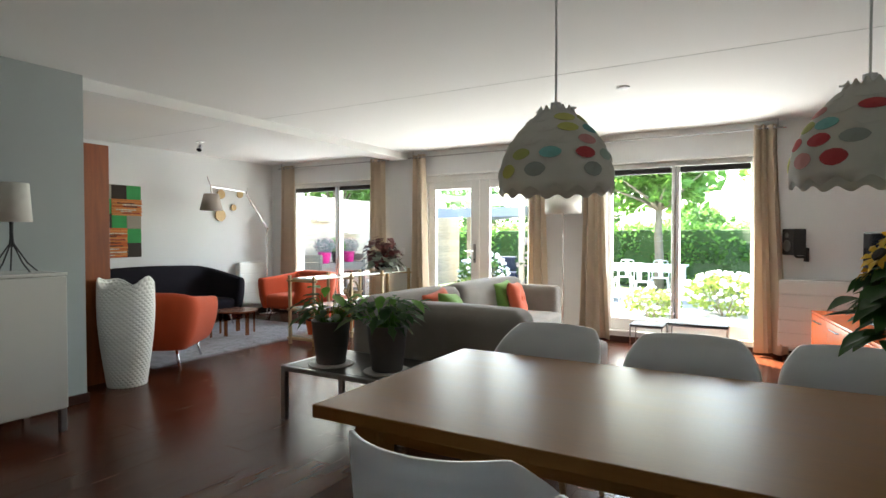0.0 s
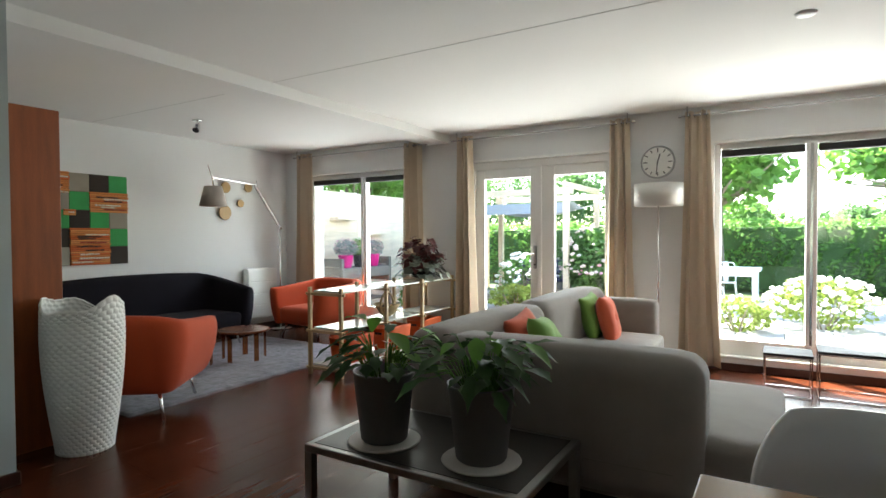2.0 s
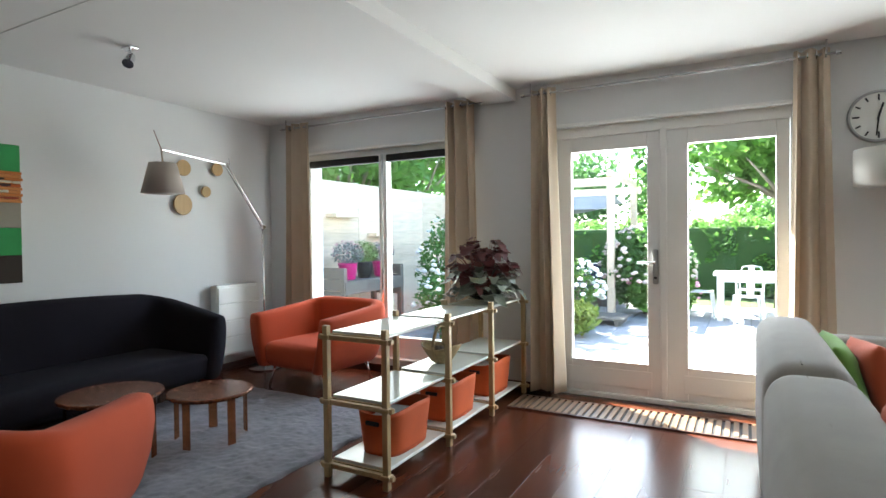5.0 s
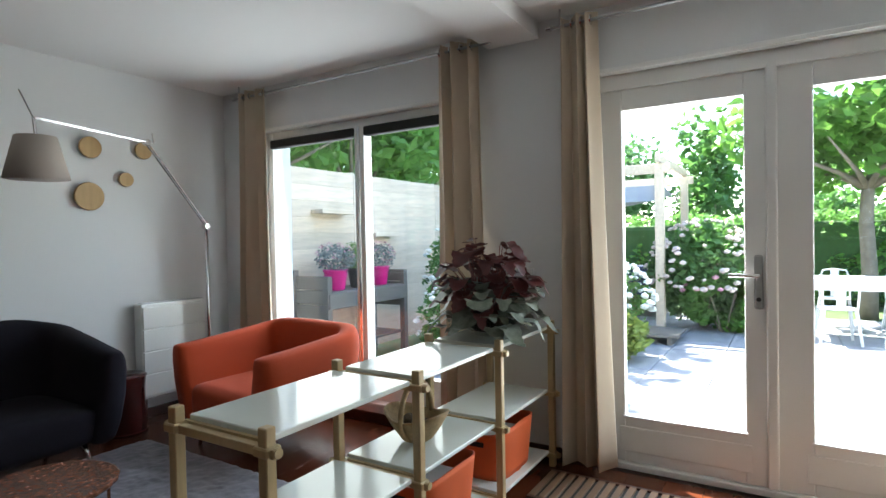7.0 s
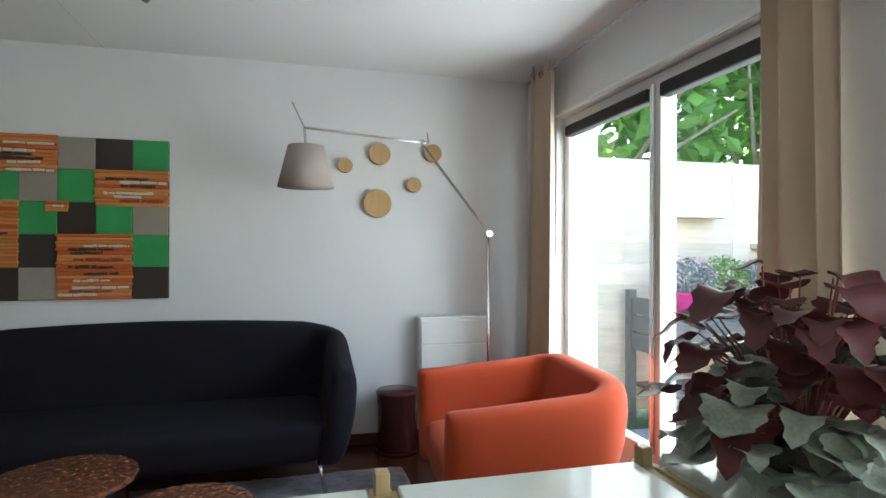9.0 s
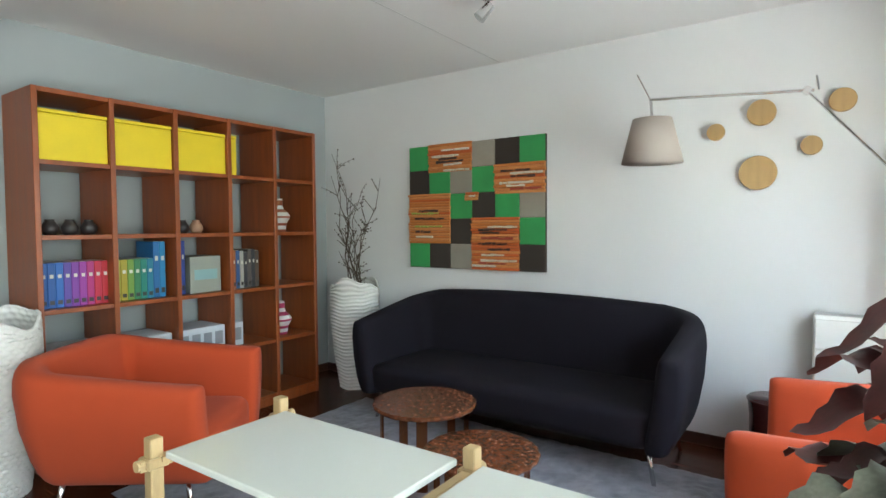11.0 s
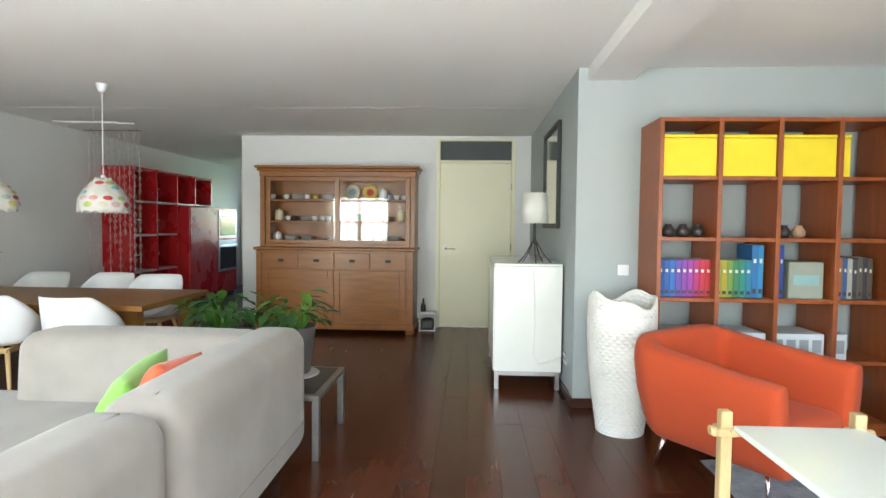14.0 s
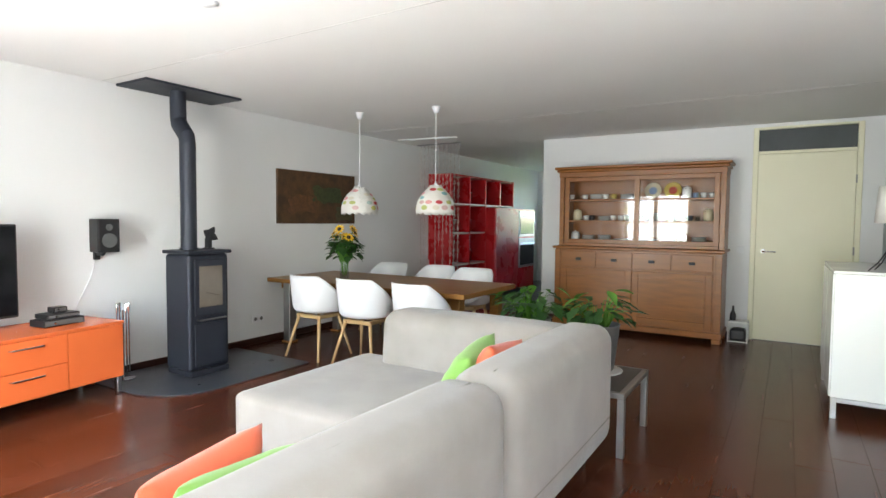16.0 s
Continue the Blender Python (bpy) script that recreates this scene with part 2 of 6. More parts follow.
tagged(part("ceiling", bm, ceiling_paint), "white spray-plastered ceiling with panel joints", "ceiling", kind="structure")
wall("ceiling_beam", [(-3.54, -3.21, BY, Y1, 2.475, CEIL)], ceiling_paint, "white ceiling beam between the two sitting areas")
bm = bmesh.new()
box(bm, X0 - THICK, X1 + THICK, -6.4, Y1 + THICK, -0.20, -0.012)
floor = tagged(part("floor", bm, skirting_wood), "dark red-brown hardwood plank floor", "floor", kind="structure")

slate = material("slate", (0.05, 0.055, 0.068), 0.3, dark=0.8, scale=4, bump=0.05)
blind_black = material("blind_black", (0.012, 0.012, 0.013), 0.7, dark=0.8, bump=0.1)
leaf_green = material("leaf_green", (0.035, 0.105, 0.022), 0.5, dark=0.5, scale=9, bump=0.1, per_object=0.1, through_light=0.2, spec=0.3)
leaf_fresh = material("leaf_fresh", (0.12, 0.30, 0.04), 0.45, dark=0.7, scale=9, bump=0.1, through_light=0.4)
leaf_red = material("leaf_red", (0.12, 0.028, 0.028), 0.42, through_light=0.3, dark=0.4, scale=14, bump=0.15)
leaf_silver = material("leaf_silver", (0.29, 0.33, 0.26), 0.42, dark=0.3, scale=14, bump=0.15)
twig_brown = material("twig_brown", (0.10, 0.075, 0.055), 0.8, dark=0.6, scale=20, bump=0.3)
zinc = material("zinc", (0.16, 0.165, 0.165), 0.5, 0.4, dark=0.8, scale=7, bump=0.1)
shade_taupe = material("shade_taupe", (0.40, 0.35, 0.31), 0.85, dark=0.92, scale=5, bump=0.2, fine=300)
shade_white = material("shade_white", (0.74, 0.73, 0.69), 0.8, dark=0.95, scale=5, bump=0.2, fine=300, through_light=0.2)
shade_silver = material("shade_silver", (0.58, 0.565, 0.53), 0.5, 0.12, dark=0.94, scale=5, bump=0.03)
disc_wood = material("disc_wood", (0.50, 0.33, 0.14), 0.5, dark=0.8, scale=5, bump=0.05, stretch=(1, 6, 1))
felt_orange = material("felt_orange", (0.60, 0.10, 0.02), 0.75, dark=0.85, scale=8, bump=0.2, fine=260)
wicker = material("wicker", (0.42, 0.30, 0.15), 0.7, dark=0.5, scale=30, bump=0.6, fine=140)
amber = glass_material("amber_acrylic", (0.72, 0.42, 0.25), 0.05)
tray_copper = material("tray_copper", (0.30, 0.105, 0.05), 0.25, 0.3, dark=0.15, scale=46, bump=0.4, fine=120)
soil = material("soil", (0.04, 0.028, 0.02), 0.95, dark=0.5, scale=40, bump=0.8)


def plain(name, colour, rough=0.55, metal=0.0):
    return material(name, colour, rough, metal, dark=0.88, scale=7, bump=0.06)


# joints of the ceiling panels
for jy, ja, jb in ((3.60, -3.205, X1), (3.63, X0, -3.545), (0.33, -3.135, X1)):
    tagged(part("trim", boxed(ja, jb, jy - 0.003, jy + 0.003, CEIL - 0.002, CEIL + 0.01), material("joint_paint", (0.62, 0.62, 0.61), 0.9)), "narrow joint between ceiling panels", "trim", kind="structure")

# skirting
SK = ((X0, X0 + 0.016, BY, Y1, "a"), (X0 + 0.016, BX, BY, BY + 0.016, "b"), (BX, BX + 0.016, Y0, BY + 0.016, "c"), (-1.88, 0.77, Y0, Y0 + 0.016, "d"), (X1 - 0.016, X1, -1.6, Y1, "e"),
      (X0 + 0.016, -2.92, Y1 - 0.016, Y1, "f"), (-1.16, X1 - 0.016, Y1 - 0.016, Y1, "g"))
for a, b, c, d, _ in SK:
    tagged(part("baseboard", boxed(a, b, c, d, 0, 0.072, 0.004, 1), skirting_wood), "low dark-stained wooden baseboard", "baseboard", kind="structure")


# ---- windows and doors ----
def pane(name, x0, x1, y, z0, z1, parent):
    ob = part(name, boxed(x0, x1, y - 0.004, y + 0.004, z0, z1), pane_glass, parent)
    ob.visible_shadow = False
    return ob


def big_window(name, a, b, mullion, z0, z1, glass0):
    w = tagged(new(name), "white-framed sliding window with a rolled black blind", "window", kind="structure")
    y0, y1 = 6.50, 6.57
    for q in ((a, a + 0.055, y0, y1, z0, z1), (b - 0.055, b, y0, y1, z0, z1), (a + 0.055, b - 0.055, y0, y1, z1 - 0.06, z1), (a + 0.055, b - 0.055, y0, y1, z0, glass0)):
        part("window_frame", boxed(*q, 0.006), frame_paint, w)
    part("mullion", boxed(mullion - 0.045, mullion + 0.045, y0 - 0.02, y1, glass0, z1 - 0.06, 0.006), frame_paint, w)
    part("rail", boxed(mullion - 0.012, mullion + 0.012, y0 - 0.034, y0 - 0.021, glass0, z1 - 0.06, 0.003), chrome, w, "slim aluminium edge strip")
    for p, q in ((a + 0.055, mullion - 0.045), (mullion + 0.045, b - 0.055)):
        pane("pane", p, q, 6.54, glass0, z1 - 0.06, w)
        part("blind", boxed(p + 0.005, q - 0.005, y0 - 0.035, y0 + 0.03, z1 - 0.135, z1 - 0.065, 0.012), blind_black, w, "rolled-up black blind")
    part("window_sill", boxed(a, b, 6.425, 6.50, z0 - 0.002, z0 + 0.022, 0.006), frame_paint, w)
    part("architrave", boxed(a - 0.01, b + 0.01, 6.425, 6.438, z1 + 0.002, z1 + 0.025, 0.004), frame_paint, w)


big_window("window_1", -5.62, -3.70, -4.63, 0.12, 2.20, 0.34)
big_window("window_2", -0.22, 1.42, 0.58, 0.12, 2.20, 0.29)

gd = tagged(new("door_garden"), "white double garden doors with full-height glass, closed", "door", kind="structure")
for q in ((-2.92, -2.872, 6.48, 6.60, 0, 2.20), (-1.208, -1.16, 6.48, 6.60, 0, 2.20), (-2.872, -1.208, 6.48, 6.60, 2.112, 2.20)):
    part("door_frame", boxed(*q, 0.006), frame_paint, gd)
part("threshold", boxed(-2.872, -1.208, 6.48, 6.60, 0, 0.035, 0.006), frame_paint, gd)
for lx0, lx1, gx0, gx1 in ((-2.868, -2.046, -2.752, -2.157), (-2.028, -1.212, -1.865, -1.295)):
    leaf = part("door_leaf", boxed(lx0, gx0, 6.50, 6.555, 0.04, 2.12, 0.006), frame_paint, gd)
    part("stile", boxed(gx1, lx1, 6.50, 6.555, 0.04, 2.12, 0.006), frame_paint, leaf)
    part("rail", boxed(gx0, gx1, 6.50, 6.555, 2.0, 2.12, 0.005), frame_paint, leaf)
    part("rail", boxed(gx0, gx1, 6.50, 6.555, 0.04, 0.297, 0.005), frame_paint, leaf)
    part("panel", boxed(gx0 - 0.03, gx1 + 0.03, 6.493, 6.503, 0.10, 0.24, 0.004), frame_paint, leaf)
    part("bead", boxed(gx0 - 0.012, gx1 + 0.012, 6.492, 6.504, 0.285, 0.30, 0.003), frame_paint, leaf)
    pane("pane", gx0, gx1, 6.53, 0.297, 2.0, leaf)
part("astragal", boxed(-2.062, -2.012, 6.478, 6.499, 0.04, 2.14, 0.008), frame_paint, gd)
hp = part("handle_plate", boxed(-2.115, -2.075, 6.482, 6.497, 0.93, 1.20, 0.012, 3), steel, gd, "tall brushed steel handle plate")
part("door_handle", tubed([(-2.095, 6.485, 1.10), (-2.095, 6.44, 1.10), (-2.12, 6.432, 1.10), (-2.225, 6.432, 1.10)], 0.009), chrome, hp)
part("keyhole", tubed([(-2.095, 6.484, 0.98), (-2.095, 6.474, 0.98)], 0.011), iron_black, hp)
tagged(part("trim", boxed(-2.95, -1.13, 6.415, 6.438, 2.20, 2.225, 0.005), frame_paint), "white moulding over the garden doors", "trim", kind="structure")

hd = tagged(new("door_hall"), "closed cream-painted hall door with a dark glass light above", "door", kind="structure")
part("door_frame", boxed(-2.94, -2.885, Y0 - 0.12, Y0 + 0.012, 0, 2.53, 0.005), door_paint, hd)
part("door_frame", boxed(-1.935, -1.88, Y0 - 0.12, Y0 + 0.012, 0, 2.53, 0.005), door_paint, hd)
part("door_frame", boxed(-2.885, -1.935, Y0 - 0.12, Y0 + 0.012, 2.505, 2.53, 0.003), door_paint, hd)
part("door_frame", boxed(-2.885, -1.935, Y0 - 0.12, Y0 + 0.012, 2.215, 2.25, 0.004), door_paint, hd)
part("door_leaf", boxed(-2.883, -1.937, Y0 - 0.045, Y0 + 0.002, 0.008, 2.212, 0.004), door_paint, hd)
part("pane", boxed(-2.885, -1.935, Y0 - 0.06, Y0 - 0.05, 2.25, 2.505), plain("smoked_glass", (0.10, 0.11, 0.115), 0.08), hd, "dark glass light over the door")
part("rose", tubed([(-2.02, Y0 + 0.002, 1.07), (-2.02, Y0 + 0.014, 1.07)], 0.026, 20), steel, hd)
part("door_handle", tubed([(-2.02, Y0 + 0.012, 1.07), (-2.02, Y0 + 0.055, 1.07), (-2.04, Y0 + 0.06, 1.07), (-2.15, Y0 + 0.06, 1.068)], 0.01), chrome, hd)
for hz in (0.3, 1.1, 1.9):
    part("hinge", tubed([(-2.886, Y0 + 0.016, hz - 0.045), (-2.886, Y0 + 0.016, hz + 0.045)], 0.008), steel, hd)


def curtain(x0, x1, b0, b1, seed, label="cream linen curtain with pleats, drawn aside"):
    rng = random.Random(seed)
    c = thing("curtain", pose((x0 + x1) / 2, 6.33, 0), label, "curtain", "curtains of the garden wall")
    mid, folds = (x0 + x1) / 2, rng.choice((2.6, 3.0, 3.4))
    ph, ph2 = rng.uniform(0, 6), rng.uniform(0, 6)

    def f(u, v):
        z = 2.515 - v * 2.475
        lo, hi = x0 + (b0 - x0) * v ** 1.3, x1 + (b1 - x1) * v ** 1.3
        a = (u + 0.05 * math.sin(u * 11 + ph2)) * folds * 2 * math.pi + ph
        amp = 0.046 * (0.85 + 0.25 * math.sin(2.2 * v + ph2)) + 0.016 * v * math.sin(u * 7 + ph2 + 2 * v)
        return Vector((lo + (hi - lo) * u - mid + 0.004 * math.sin(2 * a), amp * math.sin(a + 0.2 * math.sin(v * 4 + ph)), z + 0.006 * math.sin(a * 0.7)))
    bm = bmesh.new()
    sheet(bm, f, 90, 26)
    part("cloth", solid(bm, 0.0015), curtain_cloth, c, smooth=True)
    for k in range(4):
        u = (k + 0.5) / 4
        x = x0 + (x1 - x0) * u - mid
        part("eyelet", lathed([(0.018, -0.004), (0.028, -0.004), (0.028, 0.004), (0.018, 0.004), (0.018, -0.004)], 14), chrome, c).matrix_local = pose(x, 0, 2.475, 0, 90, 0)
    return c


for i, q in enumerate(((-5.73, -5.42, -5.76, -5.36), (-3.86, -3.56, -3.88, -3.52), (-3.05, -2.84, -3.08, -2.77), (-1.20, -1.00, -1.24, -0.94), (-0.46, -0.25, -0.52, -0.14), (1.38, 1.60, 1.40, 1.74))):
    curtain(*q, 11 + i)
for a, b in ((-5.80, -3.50), (-3.09, -0.97), (-0.50, 1.66)):
    r = thing("curtain_rod", pose((a + b) / 2, 6.33, 2.475), "thin chrome curtain rod under the ceiling", "curtain rod", "curtain rods")
    h = (b - a) / 2
    part("rod", tubed([(-h, 0, 0), (h, 0, 0)], 0.009), steel, r)
    for sx in (-1, 1):
        part("finial", tubed([(sx * h, 0, 0), (sx * (h + 0.03), 0, 0)], [0.016, 0.013], 12), chrome, r)
        part("bracket", tubed([(sx * (h - 0.05), 0, 0), (sx * (h - 0.05), 0, 0.095)], 0.006), steel, r)

# floor grille in front of the garden doors
g = thing("floor_grille", pose(-2.15, 6.08, 0), "wooden slatted convector grille set in the floor", "floor grille")
# no pit is cut: a flat black sheet gives the shade below the slats
part("recess_shade", boxed(-0.95, 0.95, -0.18, 0.18, -0.009, 0.001), blind_black, g)
for q in ((-0.95, 0.95, 0.165, 0.185), (-0.95, 0.95, -0.185, -0.165)):
    part("edge_bar", boxed(*q, 0.0, 0.012), skirting_wood, g)
slat_wood = material("slat_wood", (0.20, 0.12, 0.07), 0.4, dark=0.6, scale=6, bump=0.05, stretch=(6, 1, 6))
slat = None
for k in range(36):
    if slat is None:
        slat = part("slat", boxed(-0.017, 0.017, -0.165, 0.165, 0.0, 0.013, 0.002, 1), slat_wood, g)
        me = slat.data
    else:
        slat = new("slat", me)
        slat.parent = g
    slat.location = (-0.93 + k * 0.0531, 0, 0)


def radiator(name, m, w, h, d, z0, rows, label):
    r = thing(name, m, label, "radiator", "white panel radiators")
    part("body", boxed(-w / 2, w / 2, 0.03, d, z0, h, 0.01, 2), white_lacquer, r)
    step = (h - z0 - 0.04) / rows
    for k in range(rows):
        part("panel", boxed(-w / 2 + 0.008, w / 2 - 0.008, d - 0.004, d + 0.012, z0 + 0.02 + k * step + 0.004, z0 + 0.02 + (k + 1) * step - 0.004, 0.004), white_lacquer, r)
    part("top_grille", boxed(-w / 2 + 0.03, w / 2 - 0.03, 0.05, d - 0.03, h - 0.004, h + 0.004), steel, r)
    for sx in (-0.32, 0.32):
        part("bracket", boxed(sx * w - 0.02, sx * w + 0.02, 0.0, 0.04, z0 + 0.1, h - 0.1), steel, r)
    part("pipe", tubed([(w / 2 - 0.06, 0.06, z0 + 0.02), (w / 2 - 0.06, 0.06, 0)], 0.009), chrome, r)


radiator("radiator", pose(X0, 5.86, 0, 0, 0, -90), 0.52, 0.87, 0.13, 0.17, 4, "white radiator with horizontal grooves in the room corner")
radiator("radiator", pose(2.16, Y1, 0, 0, 0, 180), 1.06, 0.85, 0.14, 0.13, 5, "white radiator with horizontal grooves on the garden wall")


# ---- low rack between sitting area and passage ----
rack = thing("low_shelf_rack", pose(-3.315, 5.31, 0), "low open rack of pale wooden posts with white glossy shelves", "shelf rack")
RY = (-1.01, -0.32, 0.35, 1.02)
for x in (-0.195, 0.195):
    for y in RY:
        p = part("post", boxed(x - 0.017, x + 0.017, y - 0.017, y + 0.017, 0.0, 0.835, 0.003, 1), brass_wood, rack)
        for z in (0.085, 0.435, 0.79):
            part("joint_block", boxed(x - 0.028, x + 0.028, y - 0.026, y + 0.026, z - 0.03, z - 0.004, 0.004, 1), brass_wood, p)
            part("dowel", tubed([(x + (0.028 if x > 0 else -0.028), y, z - 0.017), (x + (0.045 if x > 0 else -0.045), y, z - 0.017)], 0.014, 10), brass_wood, p)
for z in (0.085, 0.435, 0.79):
    for y in RY:
        part("crossbar", boxed(-0.235, 0.235, y - 0.013, y + 0.013, z - 0.032, z - 0.006, 0.002, 1), brass_wood, rack)
    for a, b in zip(RY, RY[1:]):
        part("shelf_board", boxed(-0.185, 0.185, a + 0.035, b - 0.035, z - 0.006, z + 0.012, 0.003, 1), rack_gloss, rack)
        part("strut", boxed(-0.19, 0.19, a + 0.018, a + 0.032, z - 0.014, z - 0.002), brass_wood, rack)


def felt_basket(x, y):
    b = thing("storage_basket", pose(x, y, 0.097), "orange felt storage basket with cut-out handles on the rack", "basket", "orange baskets on the rack")

    def f(u, v):
        a = 2 * math.pi * u
        ca, sa = math.cos(a), math.sin(a)
        q = (abs(ca) ** 4 + abs(sa) ** 4) ** -0.25
        k = 0.86 + 0.14 * v
        return Vector((0.145 * k * q * ca, 0.235 * k * q * sa, v * (0.235 + 0.025 * ca * ca)))
    bm = bmesh.new()
    sheet(bm, f, 48, 10, True)
    part("wall", solid(bm, 0.007), felt_orange, b, smooth=True)
    part("bottom", lathed([(0.13, 0.0), (0.13, 0.012), (0.0, 0.012)], 24), felt_orange, b)
    for s in (-1, 1):
        # the felt is not cut; a black block shows the opening's shade
        part("slot_shade", boxed(-0.045, 0.045, s * 0.236 - 0.006, s * 0.236 + 0.006, 0.175, 0.2, 0.005), blind_black, b, "black block for the shade in the handle cut-out")
    part("paper", boxed(-0.09, 0.09, -0.15, 0.12, 0.012, 0.2, 0.02, 2), plain("paper", (0.62, 0.62, 0.6), 0.8), b, "stacked papers")


for y in (4.66, 5.32, 5.98):
    felt_basket(-3.3, y)

tr = thing("trug_basket", pose(-3.33, 5.28, 0.447), "small woven trug basket with a hoop handle on the rack", "basket")
bm = bmesh.new()
lathe(bm, [(0.035, 0.0), (0.06, 0.012), (0.088, 0.05), (0.112, 0.09), (0.122, 0.105)], 28, lambda a, i: (1 + 0.22 * math.cos(a) ** 2, 0.035 * math.cos(a) ** 2 * i / 4))
part("bowl", solid(bm, 0.008), wicker, tr, smooth=True)
part("handle", tubed([(0, 0.118 * math.cos(a), 0.10 + (0.16 if math.sin(a) > 0 else 0.09) * math.sin(a)) for a in (2 * math.pi * k / 28 for k in range(29))], 0.012, 8), wicker, tr, smooth=True)
for k in range(7):
    part("fir_cone", lathed([(0.0, -0.03), (0.022, -0.015), (0.026, 0.0), (0.018, 0.02), (0.0, 0.035)], 10), twig_brown, tr).matrix_local = pose(0.04 * math.cos(k * 2.1), 0.035 * math.sin(k * 2.1), 0.075 + 0.012 * (k % 3), 50 * k, 30, 0)


# ---- plants ----
OVAL = (0.06, 0.62, 1.0, 0.88, 0.5, 0.03)
HEART = (0.55, 0.95, 1.08, 0.9, 0.98, 0.70, 0.74, 0.42, 0.40, 0.02)


def leaf(bm, base, tip_dir, length, width, droop=0.3, up=Vector((0, 0, 1)), lobes=False, prof=OVAL):
    """One curved leaf with a folded midrib."""
    d = Vector(tip_dir).normalized()
    side = d.cross(up)
    side = side.normalized() if side.length > 0.05 else Vector((1, 0, 0))
    nrm = side.cross(d)
    prev = None
    for i, w in enumerate(prof):
        s = i / (len(prof) - 1)
        c = Vector(base) + d * (length * s) - up * (droop * length * s * s)
        w = w * width / 2 * ((1.25 if i % 2 else 0.72) if lobes and 0 < i < 5 else 1)
        c = c + nrm * (0.10 * width * math.sin(s * 7 + length * 90)) * (1 if prof is HEART else 0)
        row = [bm.verts.new(c - side * w + nrm * w * 0.25), bm.verts.new(c), bm.verts.new(c + side * w + nrm * w * 0.25)]
        if prev:
            bm.faces.new((prev[0], prev[1], row[1], row[0])), bm.faces.new((prev[1], prev[2], row[2], row[1]))
        prev = row


def leafy(rng, n, reach, z0, z1, size, width, lobes=False, stems=True, prof=OVAL):
    """Stems that arch out of a pot, each ending in a leaf."""
    bl, bs = bmesh.new(), bmesh.new()
    for k in range(n):
        a = rng.uniform(0, 2 * math.pi)
        r = reach * rng.uniform(0.25, 1.0)
        z = z0 + (z1 - z0) * rng.random() ** 0.8 * (1.15 - 0.5 * r / reach)
        tip = Vector((r * math.cos(a), r * math.sin(a), z))
        root = Vector((0.05 * math.cos(a), 0.05 * math.sin(a), z0 - 0.06))
        mid = root.lerp(tip, 0.5) + Vector((0, 0, 0.06))
        if stems:
            tube(bs, [root, mid, tip], [0.004, 0.003, 0.002], 5)
        d = Vector((math.cos(a + rng.uniform(-0.6, 0.6)), math.sin(a + rng.uniform(-0.6, 0.6)), rng.uniform(-0.45, 0.35)))
        s = rng.uniform(0.7, 1.25)
        leaf(bl, tip, d, size * s, width * s, rng.uniform(0.1, 0.5), lobes=lobes, prof=prof)
    return bl, bs


def pot_plant(x, y, seed, n, label):
    rng = random.Random(seed)
    p = thing("potted_plant", pose(x, y, 0.392, 0, 0, seed * 40), label, "plant", "potted plants on the side table")
    part("saucer", lathed([(0.0, 0.0), (0.16, 0.0), (0.165, 0.006), (0.16, 0.010), (0.0, 0.010)], 36), plain("pale_mat", (0.62, 0.60, 0.58), 0.6), p, "round pale plate")
    part("pot", lathed([(0.098, 0.011), (0.105, 0.02), (0.138, 0.31), (0.142, 0.32), (0.134, 0.32), (0.128, 0.28), (0.0, 0.275)], 36), zinc, p, "tall tapered grey zinc pot", smooth=True)
    part("soil", lathed([(0.127, 0.279), (0.127, 0.285), (0.0, 0.29)], 24), soil, p)
    bl, bs = leafy(rng, n, 0.24, 0.33, 0.52, 0.12, 0.055, True)
    part("leaves", bl, leaf_green, p, smooth=True)
    tagged(part("stem", bs, leaf_fresh, p), kind="stuff")
    for k in range(5):
        bl, bs = leafy(rng, 1, 0.20, 0.42, 0.58, 0.12, 0.075)
        part("young_leaf", bl, leaf_fresh, p, "fresh light green leaf", smooth=True)
        bs.free()


pt = thing("side_table", pose(-0.955, 2.53, 0), "low grey metal side table with a dark top and square legs", "table")
part("tabletop", boxed(-0.525, 0.525, -0.33, 0.33, 0.355, 0.39, 0.004, 1), steel, pt)
part("inlay", boxed(-0.49, 0.49, -0.30, 0.30, 0.387, 0.392), plain("dark_inlay", (0.045, 0.04, 0.036), 0.4), pt, "dark inlaid top")
for sx in (-1, 1):
    for sy in (-1, 1):
        part("leg", boxed(sx * 0.503 - 0.021, sx * 0.503 + 0.021, sy * 0.309 - 0.02, sy * 0.309 + 0.02, 0, 0.355, 0.003, 1), steel, pt)
pot_plant(-1.19, 2.41, 3, 62, "green leafy plant in a tall grey zinc pot")
pot_plant(-0.71, 2.43, 7, 80, "bushy green fern-like plant in a grey zinc pot")

# begonia on the rack
rng = random.Random(5)
bg = thing("begonia", pose(-3.32, 5.93, 0.802), "dark red-leaved begonia in a glass bowl on the rack", "plant")
part("bowl", lathed([(0.07, 0.0), (0.115, 0.03), (0.14, 0.09), (0.135, 0.15), (0.128, 0.15), (0.13, 0.09), (0.10, 0.03), (0.0, 0.02)], 32), clear_glass, bg, "round clear glass bowl", smooth=True)
part("soil", lathed([(0.06, 0.022), (0.10, 0.05), (0.118, 0.10), (0.0, 0.115)], 24), soil, bg)
bl, bs = leafy(rng, 90, 0.25, 0.14, 0.50, 0.112, 0.10, prof=HEART)
part("leaves", bl, leaf_red, bg, smooth=True)
tagged(part("stem", bs, plain("stem_red", (0.20, 0.05, 0.04)), bg), kind="stuff")
